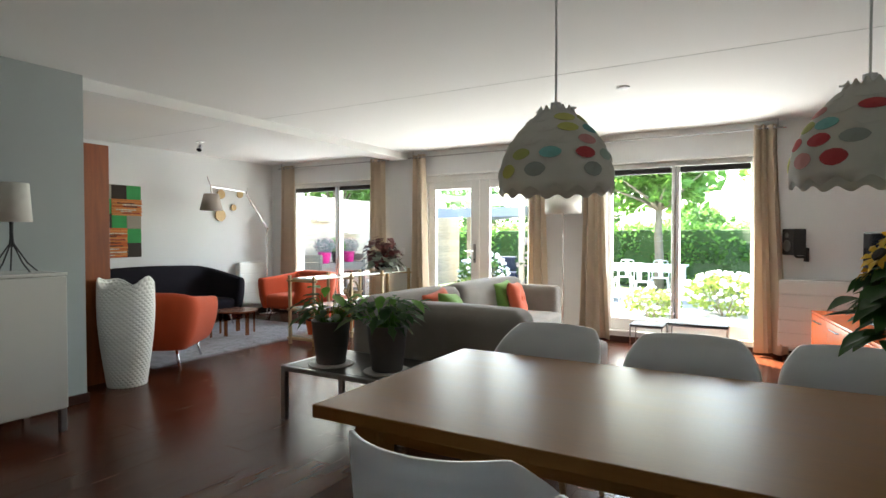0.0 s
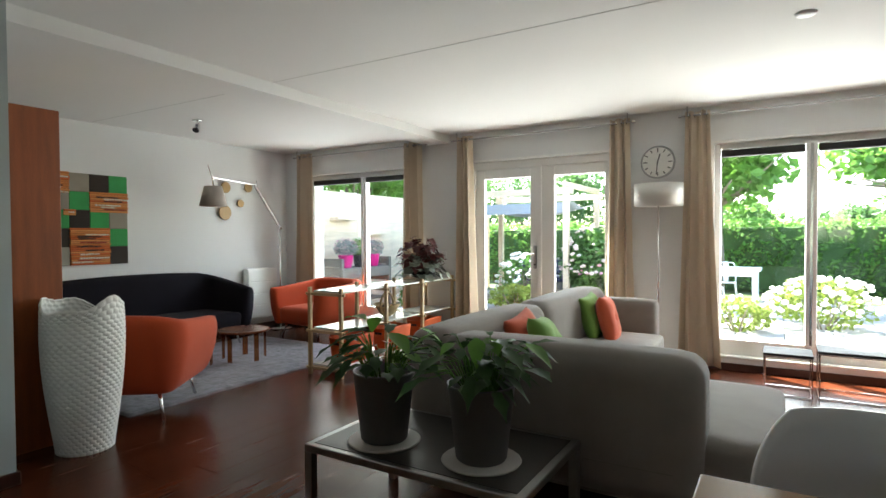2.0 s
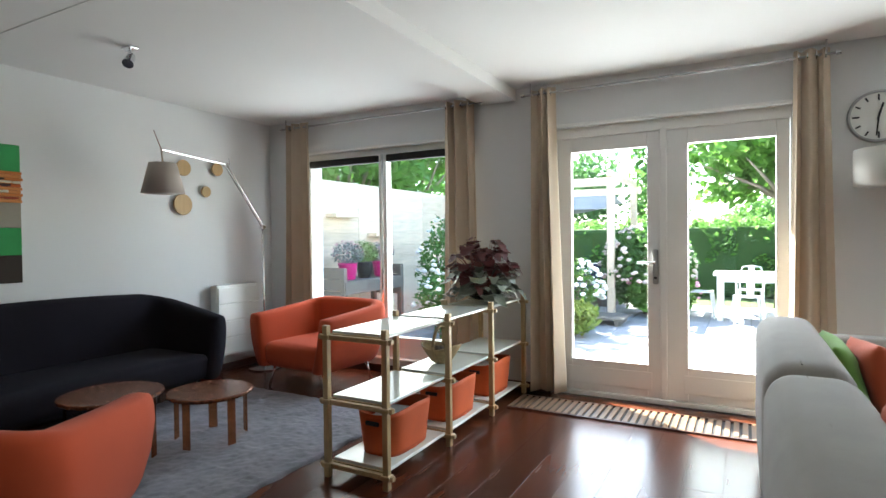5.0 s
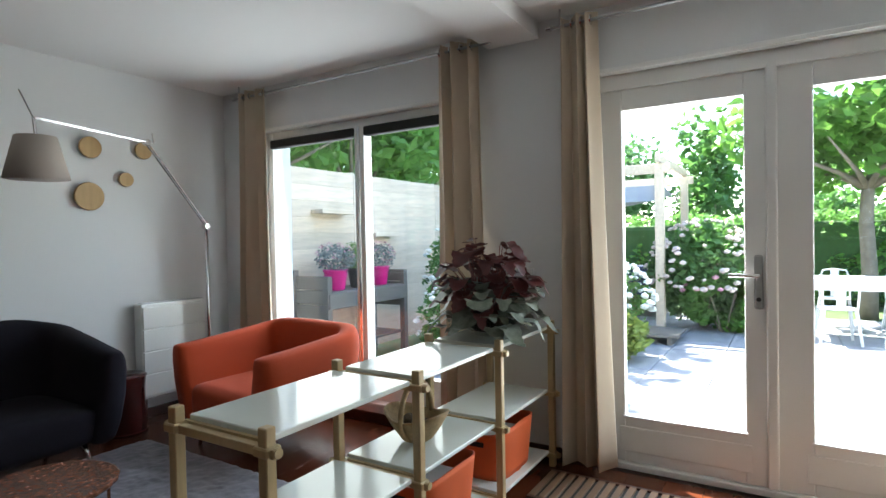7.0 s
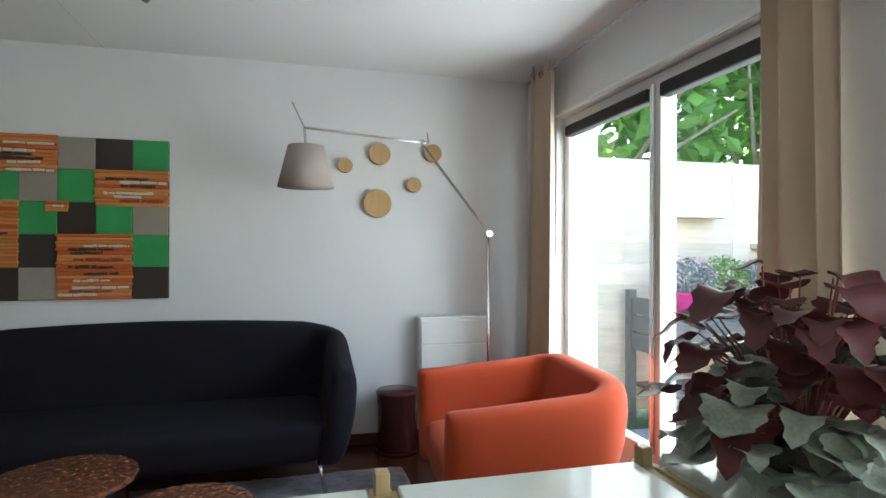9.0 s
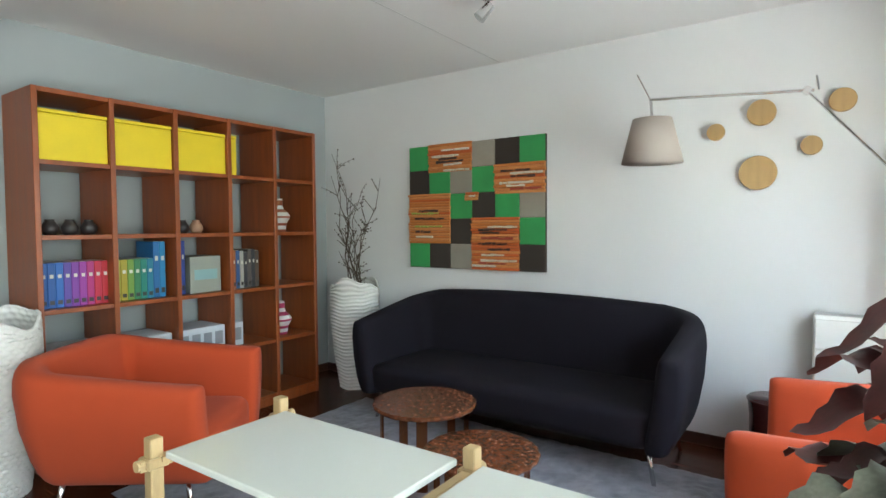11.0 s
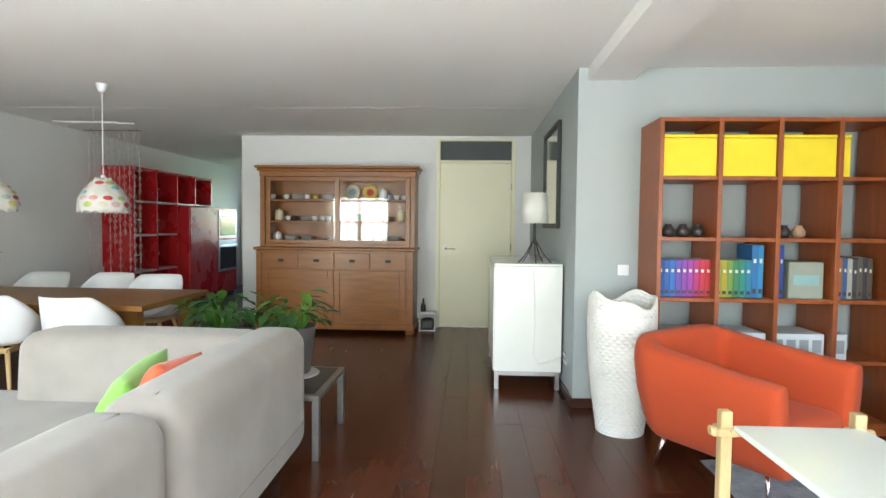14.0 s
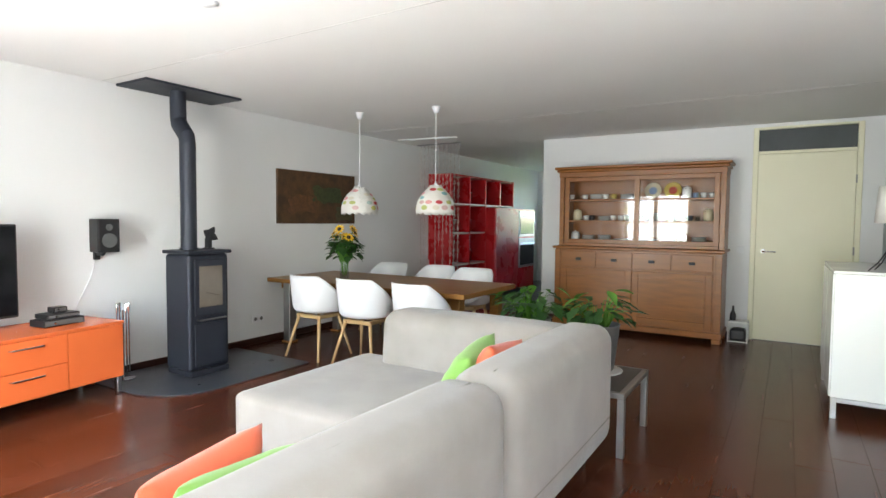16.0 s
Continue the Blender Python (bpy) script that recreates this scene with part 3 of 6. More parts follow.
bl, bs = leafy(rng, 80, 0.26, 0.03, 0.34, 0.125, 0.115, prof=HEART)
part("leaves", bl, leaf_silver, bg, "silvery green leaves", smooth=True)
bs.free()


# ---- soft furniture ----
def soft_box(bm, x0, x1, y0, y1, z0, z1, r=0.05, bulge=(0, 0, 0), n=12, m=None):
    """A padded block: rounded edges and faces that swell a little."""
    c = Vector(((x0 + x1) / 2, (y0 + y1) / 2, (z0 + z1) / 2))
    h = Vector(((x1 - x0) / 2, (y1 - y0) / 2, (z1 - z0) / 2))
    r = min(r, *h)
    made = {}

    def vert(key):
        if key not in made:
            q = Vector([2 * k / n - 1 for k in key])
            q = Vector([math.copysign(abs(t) ** 0.75, t) for t in q])
            p = Vector([q[i] * h[i] for i in range(3)])
            inner = Vector([max(-(h[i] - r), min(h[i] - r, p[i])) for i in range(3)])
            d = p - inner
            if d.length > 1e-6:
                p = inner + d.normalized() * r
            for i in range(3):
                a, b = (i + 1) % 3, (i + 2) % 3
                p[i] += q[i] * bulge[i] * (1 - q[a] ** 2) * (1 - q[b] ** 2)
            p += c
            made[key] = bm.verts.new(m @ p if m is not None else p)
        return made[key]
    for i in range(3):
        a, b = (i + 1) % 3, (i + 2) % 3
        for side in (0, n):
            for u in range(n):
                for v in range(n):
                    keys = []
                    for du, dv in ((0, 0), (1, 0), (1, 1), (0, 1)):
                        k = [0, 0, 0]
                        k[i], k[a], k[b] = side, u + du, v + dv
                        keys.append(tuple(k))
                    bm.faces.new([vert(k) for k in keys])


def softed(*a, **k):
    bm = bmesh.new()
    soft_box(bm, *a, **k)
    return bm


def throw_pillow(m, mat, label, buttons=True, size=0.45):
    p = thing("throw_pillow", m, label, "cushion", "throw pillows on the sofa")
    h = size / 2

    def f(sign):
        def g(u, v):
            a, b = 2 * u - 1, 2 * v - 1
            pinch = 1 - 0.07 * (1 - a * a) * b * b - 0.07 * (1 - b * b) * a * a
            t = 0.075 * ((1 - a ** 4) * (1 - b ** 4)) ** 0.5
            if buttons:
                t *= 1 - 0.45 * math.exp(-((abs(a) - 0.22) ** 2 + b * b) / 0.012)
            t += 0.004 * noise.noise((a * 3, b * 3, sign)) * (1 - a * a) * (1 - b * b) * 3
            return Vector((a * h * pinch, sign * t, b * h * pinch))
        return g
    bm = bmesh.new()
    sheet(bm, f(1), 26, 26), sheet(bm, f(-1), 26, 26)
    bmesh.ops.remove_doubles(bm, verts=bm.verts, dist=0.0005)
    part("cover", bm, mat, p, smooth=True)
    if buttons:
        for sx in (-1, 1):
            part("button", lathed([(0.0, -0.004), (0.012, -0.003), (0.012, 0.002), (0.0, 0.005)], 12), mat, p).matrix_local = pose(sx * 0.22 * h, 0.042, 0, -90, 0, 0)
    return p


sofa = thing("corner_sofa", pose(0, 0, 0), "large beige-grey fabric corner sofa with loose back modules", "sofa")


def lean(axis, k, z0=0.40):
    """Shear that leans a back outwards with height."""
    m = Matrix.Identity(4)
    m[axis][2], m[axis][3] = -k, k * z0
    return m


part("base", softed(-1.37, -0.57, 4.14, 5.90, 0.09, 0.20, 0.03, (0.004, 0, 0)), sofa_cloth, sofa, smooth=True)
part("base", softed(-1.37, 0.33, 3.00, 4.12, 0.09, 0.20, 0.03, (0.004, 0.004, 0)), sofa_cloth, sofa, smooth=True)
part("seat", softed(-1.22, -0.54, 4.17, 5.70, 0.12, 0.425, 0.045, (0.01, 0.0, 0.02), 16), sofa_cloth, sofa, smooth=True)
part("seat", softed(-1.22, 0.36, 2.99, 4.165, 0.12, 0.435, 0.05, (0.01, 0.01, 0.022), 16), sofa_cloth, sofa, smooth=True)
part("backrest", softed(-1.43, -1.12, 4.32, 5.92, 0.12, 0.81, 0.10, (0.008, 0.0, 0.016), 18), sofa_cloth, sofa, smooth=True)
part("backrest", softed(-1.43, -1.12, 2.90, 4.31, 0.12, 0.81, 0.10, (0.008, 0.0, 0.016), 18), sofa_cloth, sofa, smooth=True)
part("backrest", softed(-1.22, 0.07, 2.91, 3.24, 0.12, 0.79, 0.10, (0.0, 0.010, 0.012), 18, lean(1, 0.08)), sofa_cloth, sofa, smooth=True)
part("armrest", softed(-1.20, -0.62, 5.70, 5.92, 0.12, 0.715, 0.06, (0, 0.012, 0.008), 14), sofa_cloth, sofa, smooth=True)
seam_cloth = material("seam_cloth", (0.22, 0.20, 0.18), 0.95)
for a, b in ((2.99, 4.22), (4.41, 5.83)):
    part("seam", tubed([(-1.4325, a, 0.29), (-1.4365, (a + b) / 2, 0.29), (-1.4325, b, 0.29)], 0.003, 6), seam_cloth, sofa)
    part("piping", tubed([(-1.30, a, 0.812), (-1.30, (a + b) / 2, 0.823), (-1.30, b, 0.812)], 0.003, 6), seam_cloth, sofa)
part("seam", tubed([(-1.10, 2.917, 0.29), (-0.5, 2.912, 0.29), (-0.05, 2.917, 0.29)], 0.003, 6), seam_cloth, sofa)
for x, y in ((-1.30, 3.12), (0.27, 3.12), (0.27, 4.05), (-1.30, 4.40), (-0.62, 5.82), (-1.30, 5.82), (-0.62, 4.40)):
    part("foot", boxed(x - 0.03, x + 0.03, y - 0.03, y + 0.03, 0, 0.095, 0.004, 1), chrome, sofa)

throw_pillow(pose(-1.07, 5.26, 0.60, 17, 4, -88), cushion_green, "green wool cushion leaning on the sofa back", size=0.40)
throw_pillow(pose(-0.93, 5.26, 0.588, 15, -3, -82), cushion_orange, "orange buttoned cushion leaning against the green one", size=0.41)
throw_pillow(pose(-0.90, 3.76, 0.61, 30, -6, -80), cushion_green, "green cushion leaning against the orange one", size=0.42)
throw_pillow(pose(-1.05, 3.74, 0.615, 20, 6, -86), cushion_orange, "orange buttoned cushion leaning on the sofa back", size=0.42)


def tub(name, m, w, d, back_h, arm_h, z0, mat, label, category, group="", seat_h=0.41, thick=0.15, rad=0.11, taper=0.10, arch=1.3):
    """A seat whose arms and back are one padded, rounded shell; it faces local +y."""
    s = thing(name, m, label, category, group)
    hw, hd = w / 2 - thick / 2, d / 2 - thick / 2
    path = []
    for k in range(9):
        path.append(Vector((-hw, d / 2 - 0.05 - (d / 2 - 0.05 + hd - rad) * k / 8, 0)))
    for k in range(1, 9):
        a = math.pi / 2 * k / 8
        path.append(Vector((-hw + rad - rad * math.cos(a), -hd + rad - rad * math.sin(a), 0)))
    nb = max(6, int((2 * hw - 2 * rad) / 0.1))
    for k in range(1, nb):
        path.append(Vector((-hw + rad + (2 * hw - 2 * rad) * k / nb, -hd, 0)))
    path += [Vector((-p.x, p.y, 0)) for p in path[:17][::-1]]
    bm = bmesh.new()
    rings, total = [], len(path) - 1
    seg = 20
    for i, p in enumerate(path):
        t = (path[min(i + 1, total)] - path[max(i - 1, 0)]).normalized()
        out = Vector((t.y, -t.x, 0))
        if out.dot(p) < 0:
            out = -out
        f = i / total
        lift = max(0.0, math.sin(math.pi * f)) ** arch
        h = arm_h + (back_h - arm_h) * lift
        ends = []
        if i == 0:
            ends = [(-0.045, 0.55), (-0.03, 0.85)]
        rows = [(off, sc) for off, sc in ends] + [(0.0, 1.0)]
        if i == total:
            rows = [(0.0, 1.0), (0.03, 0.85), (0.045, 0.55)]
        for off, sc in rows:
            ring = []
            for k in range(seg):
                a = 2 * math.pi * k / seg
                ca, sa = math.cos(a), math.sin(a)
                e = 0.42
                cx, cz = math.copysign(abs(ca) ** e, ca), math.copysign(abs(sa) ** 0.55, sa)
                z = (z0 + h) / 2 + cz * (h - z0) / 2 * (0.9 + 0.1 * sc)
                rise = (z - z0) / (h - z0)
                flare = taper * (1 - (1 - rise) ** 1.7) - taper * 0.75
                q = p + t * off + out * (cx * thick / 2 * sc + flare + 0.012 * (1 - cz * cz))
                ring.append(bm.verts.new((q.x, q.y, z)))
            rings.append(ring)
    for a, b in zip(rings, rings[1:]):
        for k in range(seg):
            bm.faces.new((a[k], a[(k + 1) % seg], b[(k + 1) % seg], b[k]))
    bm.faces.new(rings[0][::-1]), bm.faces.new(rings[-1])
    part("shell", bm, mat, s, smooth=True)
    part("seat", softed(-w / 2 + thick - 0.01, w / 2 - thick + 0.01, -d / 2 + thick - 0.03, d / 2 - 0.03, z0 + 0.005, seat_h, 0.06, (0, 0.012, 0.018), 14), mat, s, smooth=True)
    for sx in (-1, 1):
        for fy, ty in ((d / 2 - 0.14, d / 2 - 0.10), (-d / 2 + 0.16, -d / 2 + 0.12)):
            part("leg", tubed([(sx * (w / 2 - 0.19), fy, z0 + 0.03), (sx * (w / 2 - 0.14), ty, 0.0)], [0.014, 0.011], 12), chrome, s, smooth=True)
    return s


tub("black_sofa", pose(-5.64, 4.00, 0, 0, 0, -90), 2.18, 0.82, 0.89, 0.70, 0.19, black_cloth, "black fabric sofa with an arched back on chrome legs", "sofa", rad=0.18, taper=0.07, arch=1.0)
ARM = "orange fabric tub armchair on slanted chrome legs"
tub("armchair", pose(-3.87, 2.83, 0, 0, 0, 36), 0.91, 0.86, 0.77, 0.66, 0.19, orange_cloth, ARM, "armchair", "orange armchairs")
tub("armchair", pose(-4.88, 5.84, 0, 0, 0, 176), 0.95, 0.84, 0.75, 0.66, 0.19, orange_cloth, ARM, "armchair", "orange armchairs")

# rug
bm = bmesh.new()


def rug_top(u, v):
    x, y = -5.62 + 1.90 * u, 2.68 + 2.74 * v
    e = min(u, 1 - u, v, 1 - v)
    w = 0.012 * noise.noise((x * 9, y * 9, 0)) if e < 0.001 else 0
    z = (0.016 + 0.008 * noise.noise((x * 34, y * 34, 3)) + 0.004 * noise.noise((x * 7, y * 7, 1))) if e > 0.001 else 0.001
    return Vector((x + w, y + w, z))


sheet(bm, rug_top, 130, 190)
tagged(part("rug", bm, rug_wool, smooth=True), "grey woollen shaggy rug under the coffee tables", "rug")


def coffee_table(x, y, r, h, seed):
    t = thing("coffee_table", pose(x, y, 0.016, 0, 0, seed * 33), "round coffee table with a mottled copper-brown top and amber legs", "table", "round coffee tables")
    h -= 0.016
    part("tabletop", lathed([(0.0, h - 0.022), (r - 0.006, h - 0.022), (r, h - 0.014), (r, h - 0.004), (r - 0.008, h), (0.0, h)], 60, lambda a, i: (1 + 0.010 * math.cos(a * 22), 0)), tray_copper, t)
    for k in range(5):
        a = 2 * math.pi * k / 5
        bm = bmesh.new()
        box(bm, -0.028, 0.028, -0.006, 0.006, 0, h - 0.023, 0.004, 1)
        part("leg", bm, amber, t, "translucent amber leg").matrix_local = pose(0.84 * r * math.cos(a), 0.84 * r * math.sin(a), 0, 0, 0, math.degrees(a) + 90)
    part("under_ring", lathed([(r * 0.80, h - 0.030), (r * 0.88, h - 0.030), (r * 0.88, h - 0.0225), (r * 0.80, h - 0.0225), (r * 0.80, h - 0.030)], 40), amber, t)


coffee_table(-4.80, 3.88, 0.28, 0.41, 1)
coffee_table(-4.56, 4.38, 0.265, 0.335, 2)

sst = thing("drum_stool", pose(-5.93, 5.44, 0.0), "dark red translucent drum stool beside the black sofa", "stool")
part("body", lathed([(0.13, 0.0), (0.14, 0.012), (0.132, 0.10), (0.132, 0.30), (0.14, 0.39), (0.136, 0.40), (0.0, 0.40)], 32), plain("dark_red_lacquer", (0.06, 0.012, 0.012), 0.12), sst, smooth=True)
for z in (0.012, 0.388):
    part("rim", lathed([(0.138, z - 0.006), (0.145, z - 0.004), (0.145, z + 0.004), (0.138, z + 0.006)], 32), plain("rim_red", (0.09, 0.02, 0.02), 0.1), sst)


# ---- vases ----
def bumpy_vase(name, m, height, r0, r1, dimple, label):
    v = thing(name, m, label, "vase", "tall white floor vases")

    def f(u, t):
        a = 2 * math.pi * u
        rise = height * (1 + 0.045 * math.sin(a * 2 + 0.6) + 0.02 * math.sin(a * 5)) if t > 0.9 else height
        z = t * (height + (rise - height) * (t - 0.9) / 0.1 if t > 0.9 else height)
        r = r0 + (r1 - r0) * (math.sin(t * math.pi * 0.62) / math.sin(math.pi * 0.62)) ** 1.1
        if dimple:
            row = t * 40
            ph = (int(row) % 2) * 0.5
            q = abs(math.sin(math.pi * (u * 28 + ph))) ** 0.8 * abs(math.sin(math.pi * row)) ** 0.8
            r += 0.0095 * q
        else:
            r += 0.006 * math.sin(t * 2 * math.pi * 30 + 1.4 * math.sin(a * 3) + 0.8 * math.sin(a * 7))
        return Vector((r * math.cos(a), r * math.sin(a), z))
    bm = bmesh.new()
    sheet(bm, f, 170, 165, True)
    part("body", solid(bm, -0.010), ceramic_white, v, smooth=True)
    part("base", lathed([(r0 - 0.004, 0.0), (r0 - 0.004, 0.02), (0.0, 0.02)], 40), ceramic_white, v)
    return v


bumpy_vase("floor_vase", pose(-3.375, 2.21, 0), 0.90, 0.14, 0.205, True, "tall white dimpled floor vase with a wavy rim, empty")
v2 = bumpy_vase("floor_vase", pose(-5.84, 2.36, 0), 0.89, 0.13, 0.20, False, "tall white rippled floor vase holding bare branches")
rng = random.Random(8)
for k in range(9):
    bm = bmesh.new()
    a = rng.uniform(0, 6.28) if k else 0.9
    lean = rng.uniform(0.10, 0.34)
    top = rng.uniform(1.35, 1.98)
    if k == 0:
        lean, top = 0.55, 1.38
    pts = []
    for j in range(7):
        t = j / 6
        pts.append(Vector((lean * math.cos(a) * t * t * 1.1 + 0.03 * math.sin(j * 1.7 + k), lean * math.sin(a) * t * t + 0.03 * math.cos(j * 2.1 + k), 0.30 + (top - 0.30) * t)))
    for p in pts:
        p.x = max(p.x, -0.20)
    tube(bm, pts, [0.008, 0.007, 0.006, 0.005, 0.004, 0.003, 0.002], 6)
    for j in range(9):
        i = rng.randint(2, 5)
        b = pts[i].lerp(pts[i + 1], rng.random())
        d = Vector((rng.uniform(-1, 1), rng.uniform(-1, 1), rng.uniform(0.3, 1.4))).normalized() * rng.uniform(0.06, 0.2)
        e = b + d
        e.x = max(e.x, -0.22)
        tube(bm, [b, b.lerp(e, 0.5) + Vector((0.01, 0, 0.01)), e], [0.003, 0.0025, 0.0015], 5)
        for q in (0.4, 0.7, 1.0):
            bmesh.ops.create_icosphere(bm, subdivisions=1, radius=rng.uniform(0.004, 0.008), matrix=Matrix.Translation(b.lerp(e, q)))
    part("branch", bm, twig_brown, v2, "bare brown budding branch")


# ---- bookcase ----
bk = thing("bookcase", pose(-3.60, 1.78, 0), "tall open reddish cherry-wood bookcase, half full", "bookcase")
BW, BD, BH, NC = 1.97, 0.42, 2.12, 5
cw = (BW - 0.03) / NC
for i in range(NC + 1):
    part("side_panel", boxed(-i * cw - 0.03, -i * cw, 0, BD, 0, BH, 0.003, 1), cherry, bk)
SHZ = [0.06, 0.475, 0.885, 1.295, 1.705]
for i in range(NC):
    for z in SHZ:
        part("shelf_board", boxed(-(i + 1) * cw, -i * cw - 0.03, 0.004, BD - 0.008, z, z + 0.026, 0.002, 1), cherry, bk)
    part("top_board", boxed(-(i + 1) * cw, -i * cw - 0.03, 0.004, BD - 0.004, BH - 0.028, BH - 0.001, 0.002, 1), cherry, bk)
    part("plinth", boxed(-(i + 1) * cw, -i * cw - 0.03, BD - 0.03, BD - 0.012, 0, 0.06), cherry, bk)


def cell(col, row):
    """World x of a compartment's start (high x) and the height of its board; row 0 on top."""
    return -3.63 - col * cw, (SHZ[4 - row]) + 0.026


yellow_card = plain("yellow_card", (0.78, 0.60, 0.02), 0.6)
for c in range(4):
    x, z = cell(c, 0)
    w = cw - 0.034 if c < 3 else 0.055
    b = thing("storage_box", pose(x - 0.002, 2.175, z), "bright yellow cardboard storage box on the top shelf", "box", "yellow storage boxes")
    part("box_body", boxed(-w, 0, -0.34, 0, 0, 0.255, 0.004, 1), yellow_card, b)
    part("lid", boxed(-w - 0.001, 0.001, -0.341, 0.003, 0.257, 0.278, 0.003, 1), yellow_card, b)


fig_dark = plain("figurine_dark", (0.03, 0.025, 0.025), 0.4)


def book(x, z, w, h, d, colour, y=2.12):
    b = thing("book", pose(x, y, z), "upright book with a coloured spine on the shelf", "book", "books in the bookcase")
    colour = tuple(c * 0.8 for c in colour)
    key = "book_%d_%d_%d" % tuple(int(c * 99) for c in colour)
    mat = bpy.data.materials.get(key) or plain(key, colour, 0.5)
    part("cover", boxed(-w + 0.001, 0, -d, 0, 0, h, 0.003, 1), mat, b)
    part("pages", boxed(-w + 0.004, -0.003, -d - 0.001, -0.006, 0.003, h + 0.0006), bpy.data.materials.get("page_paper") or plain("page_paper", (0.7, 0.68, 0.6), 0.9), b)
    if w > 0.03:
        part("title_band", boxed(-w + 0.011, -0.011, -0.001, 0.0012, h * 0.66, h * 0.74), bpy.data.materials["page_paper"], b)
        part("spine_mark", boxed(-w + 0.008, -0.008, -0.001, 0.0012, h * 0.08, h * 0.17), fig_dark, b, "dark spine mark")
    return w


rng = random.Random(21)
ROWS = {(0, 2): [(0.02, 0.12, 0.42)] * 2 + [(0.03, 0.16, 0.55)] + [(0.13, 0.08, 0.42), (0.25, 0.06, 0.42), (0.35, 0.05, 0.40), (0.48, 0.03, 0.22), (0.55, 0.02, 0.06), (0.60, 0.03, 0.05)],
        (1, 2): [(0.45, 0.48, 0.06), (0.50, 0.40, 0.04), (0.20, 0.36, 0.06), (0.05, 0.24, 0.10), (0.02, 0.26, 0.20), (0.02, 0.22, 0.34), (0.02, 0.16, 0.42), (0.02, 0.24, 0.5)],
        (2, 2): [(0.02, 0.05, 0.28), (0.03, 0.07, 0.35)],
        (3, 2): [(0.45, 0.18, 0.08), (0.40, 0.14, 0.06), (0.05, 0.12, 0.30), (0.45, 0.44, 0.4), (0.06, 0.06, 0.07), (0.12, 0.10, 0.09), (0.04, 0.04, 0.05), (0.10, 0.07, 0.05)]}
for (c, r), cols in ROWS.items():
    x, z = cell(c, r)
    x -= 0.006
    for k, col in enumerate(cols):
        tall = 0.36 if (c, r) in ((2, 2),) or ((c, r) == (1, 2) and k > 5) else (0.255 if c < 2 else 0.26 + 0.03 * rng.random())
        x -= book(x, z, 0.040 if c < 2 else 0.033, tall, 0.22, col)
x, z = cell(2, 2)
al = thing("photo_album", pose(x - 0.10, 2.13, z), "grey-green photo album standing upright on the shelf", "book")
part("cover", boxed(-0.23, 0, -0.24, 0, 0, 0.25, 0.004, 1), plain("album_grey", (0.30, 0.32, 0.27), 0.6), al)
part("cover_picture", boxed(-0.20, -0.03, -0.001, 0.0015, 0.09, 0.16), plain("album_picture", (0.25, 0.42, 0.45), 0.5), al)
for c in range(4):
    x, z = cell(c, 3)
    w = cw - 0.05 if c < 3 else 0.10
    b = thing("archive_box", pose(x - 0.008, 2.14, z), "white and grey patterned archive box on the lower shelf", "box", "archive boxes")
    part("box_body", boxed(-w, 0, -0.30, 0, 0, 0.17, 0.004, 1), plain("archive_white", (0.58, 0.62, 0.66), 0.6), b)
    for k in range(4 if c < 3 else 1):
        part("label_card", boxed(-w + 0.02 + k * 0.085, -w + 0.08 + k * 0.085, -0.001, 0.002, 0.04, 0.13), plain("archive_grey", (0.26, 0.28, 0.30), 0.6), b)
for r, base in ((1, (0.32, 0.10, 0.05)), (3, (0.42, 0.04, 0.12))):
    x, z = cell(4, r)
    sv = thing("striped_vase", pose(x - 0.13, 2.05, z), "small striped ceramic vase on the bookcase shelf", "vase", "striped vases")
    prof = [(0.05, 0), (0.055, 0.02), (0.058, 0.05), (0.062, 0.07), (0.085, 0.11), (0.088, 0.125), (0.07, 0.155), (0.04, 0.18), (0.03, 0.21), (0.032, 0.25), (0.028, 0.265)]
    for k in range(len(prof) - 1):
        part("band", lathed([prof[k], prof[k + 1]], 24), ceramic_white if k % 2 else plain("band_%d_%d" % (r, k), base, 0.4), sv, smooth=True)
for c, n in ((0, 3), (2, 2)):
    x, z = cell(c, 1)
    for k in range(n):
        f = thing("figurine", pose(x - 0.08 - 0.10 * k, 2.08, z), "small dark ceramic pot on the shelf", "ornament", "shelf ornaments")
        part("body", lathed([(0.028, 0), (0.042, 0.02), (0.045, 0.045), (0.03, 0.07), (0.022, 0.08), (0.026, 0.088)], 16), fig_dark if k != 1 or c == 0 else plain("clay", (0.35, 0.2, 0.13)), f, smooth=True)

# ---- wall art ----
art = thing("textile_artwork", pose(X0 + 0.003, 2.785, 1.022, 0, 0, 0), "patchwork textile artwork in green, brown and orange on the wall", "artwork")
part("backing", boxed(0, 0.022, 0, 1.222, 0, 0.985), plain("canvas_dark", (0.08, 0.06, 0.05), 0.9), art)
P_G, P_B, P_T = (material("patch_" + n, c, 0.92, dark=0.8, scale=5, bump=0.4, fine=300) for n, c in (("green", (0.05, 0.34, 0.10)), ("brown", (0.045, 0.034, 0.028)), ("taupe", (0.33, 0.30, 0.25))))
P_O = material("patch_orange", (0.62, 0.20, 0.055), 0.9, dark=0.7, scale=12, bump=0.5, fine=200, stretch=(1, 1, 7))
GRID = ("GOOTBG", "BGTGOO", "OOGBGT", "OOBOOG", "GBTOOB")
pw, ph = 1.222 / 6, 0.985 / 5
for r, line in enumerate(GRID):
    for c, k in enumerate(line):
        if k != "O":
            y, z = c * pw, 0.985 - (r + 1) * ph
            part("patch", boxed(0.0225, 0.032, y + 0.001, y + pw - 0.001, z + 0.001, z + ph - 0.001, 0.004, 1), {"G": P_G, "B": P_B, "T": P_T}[k], art)
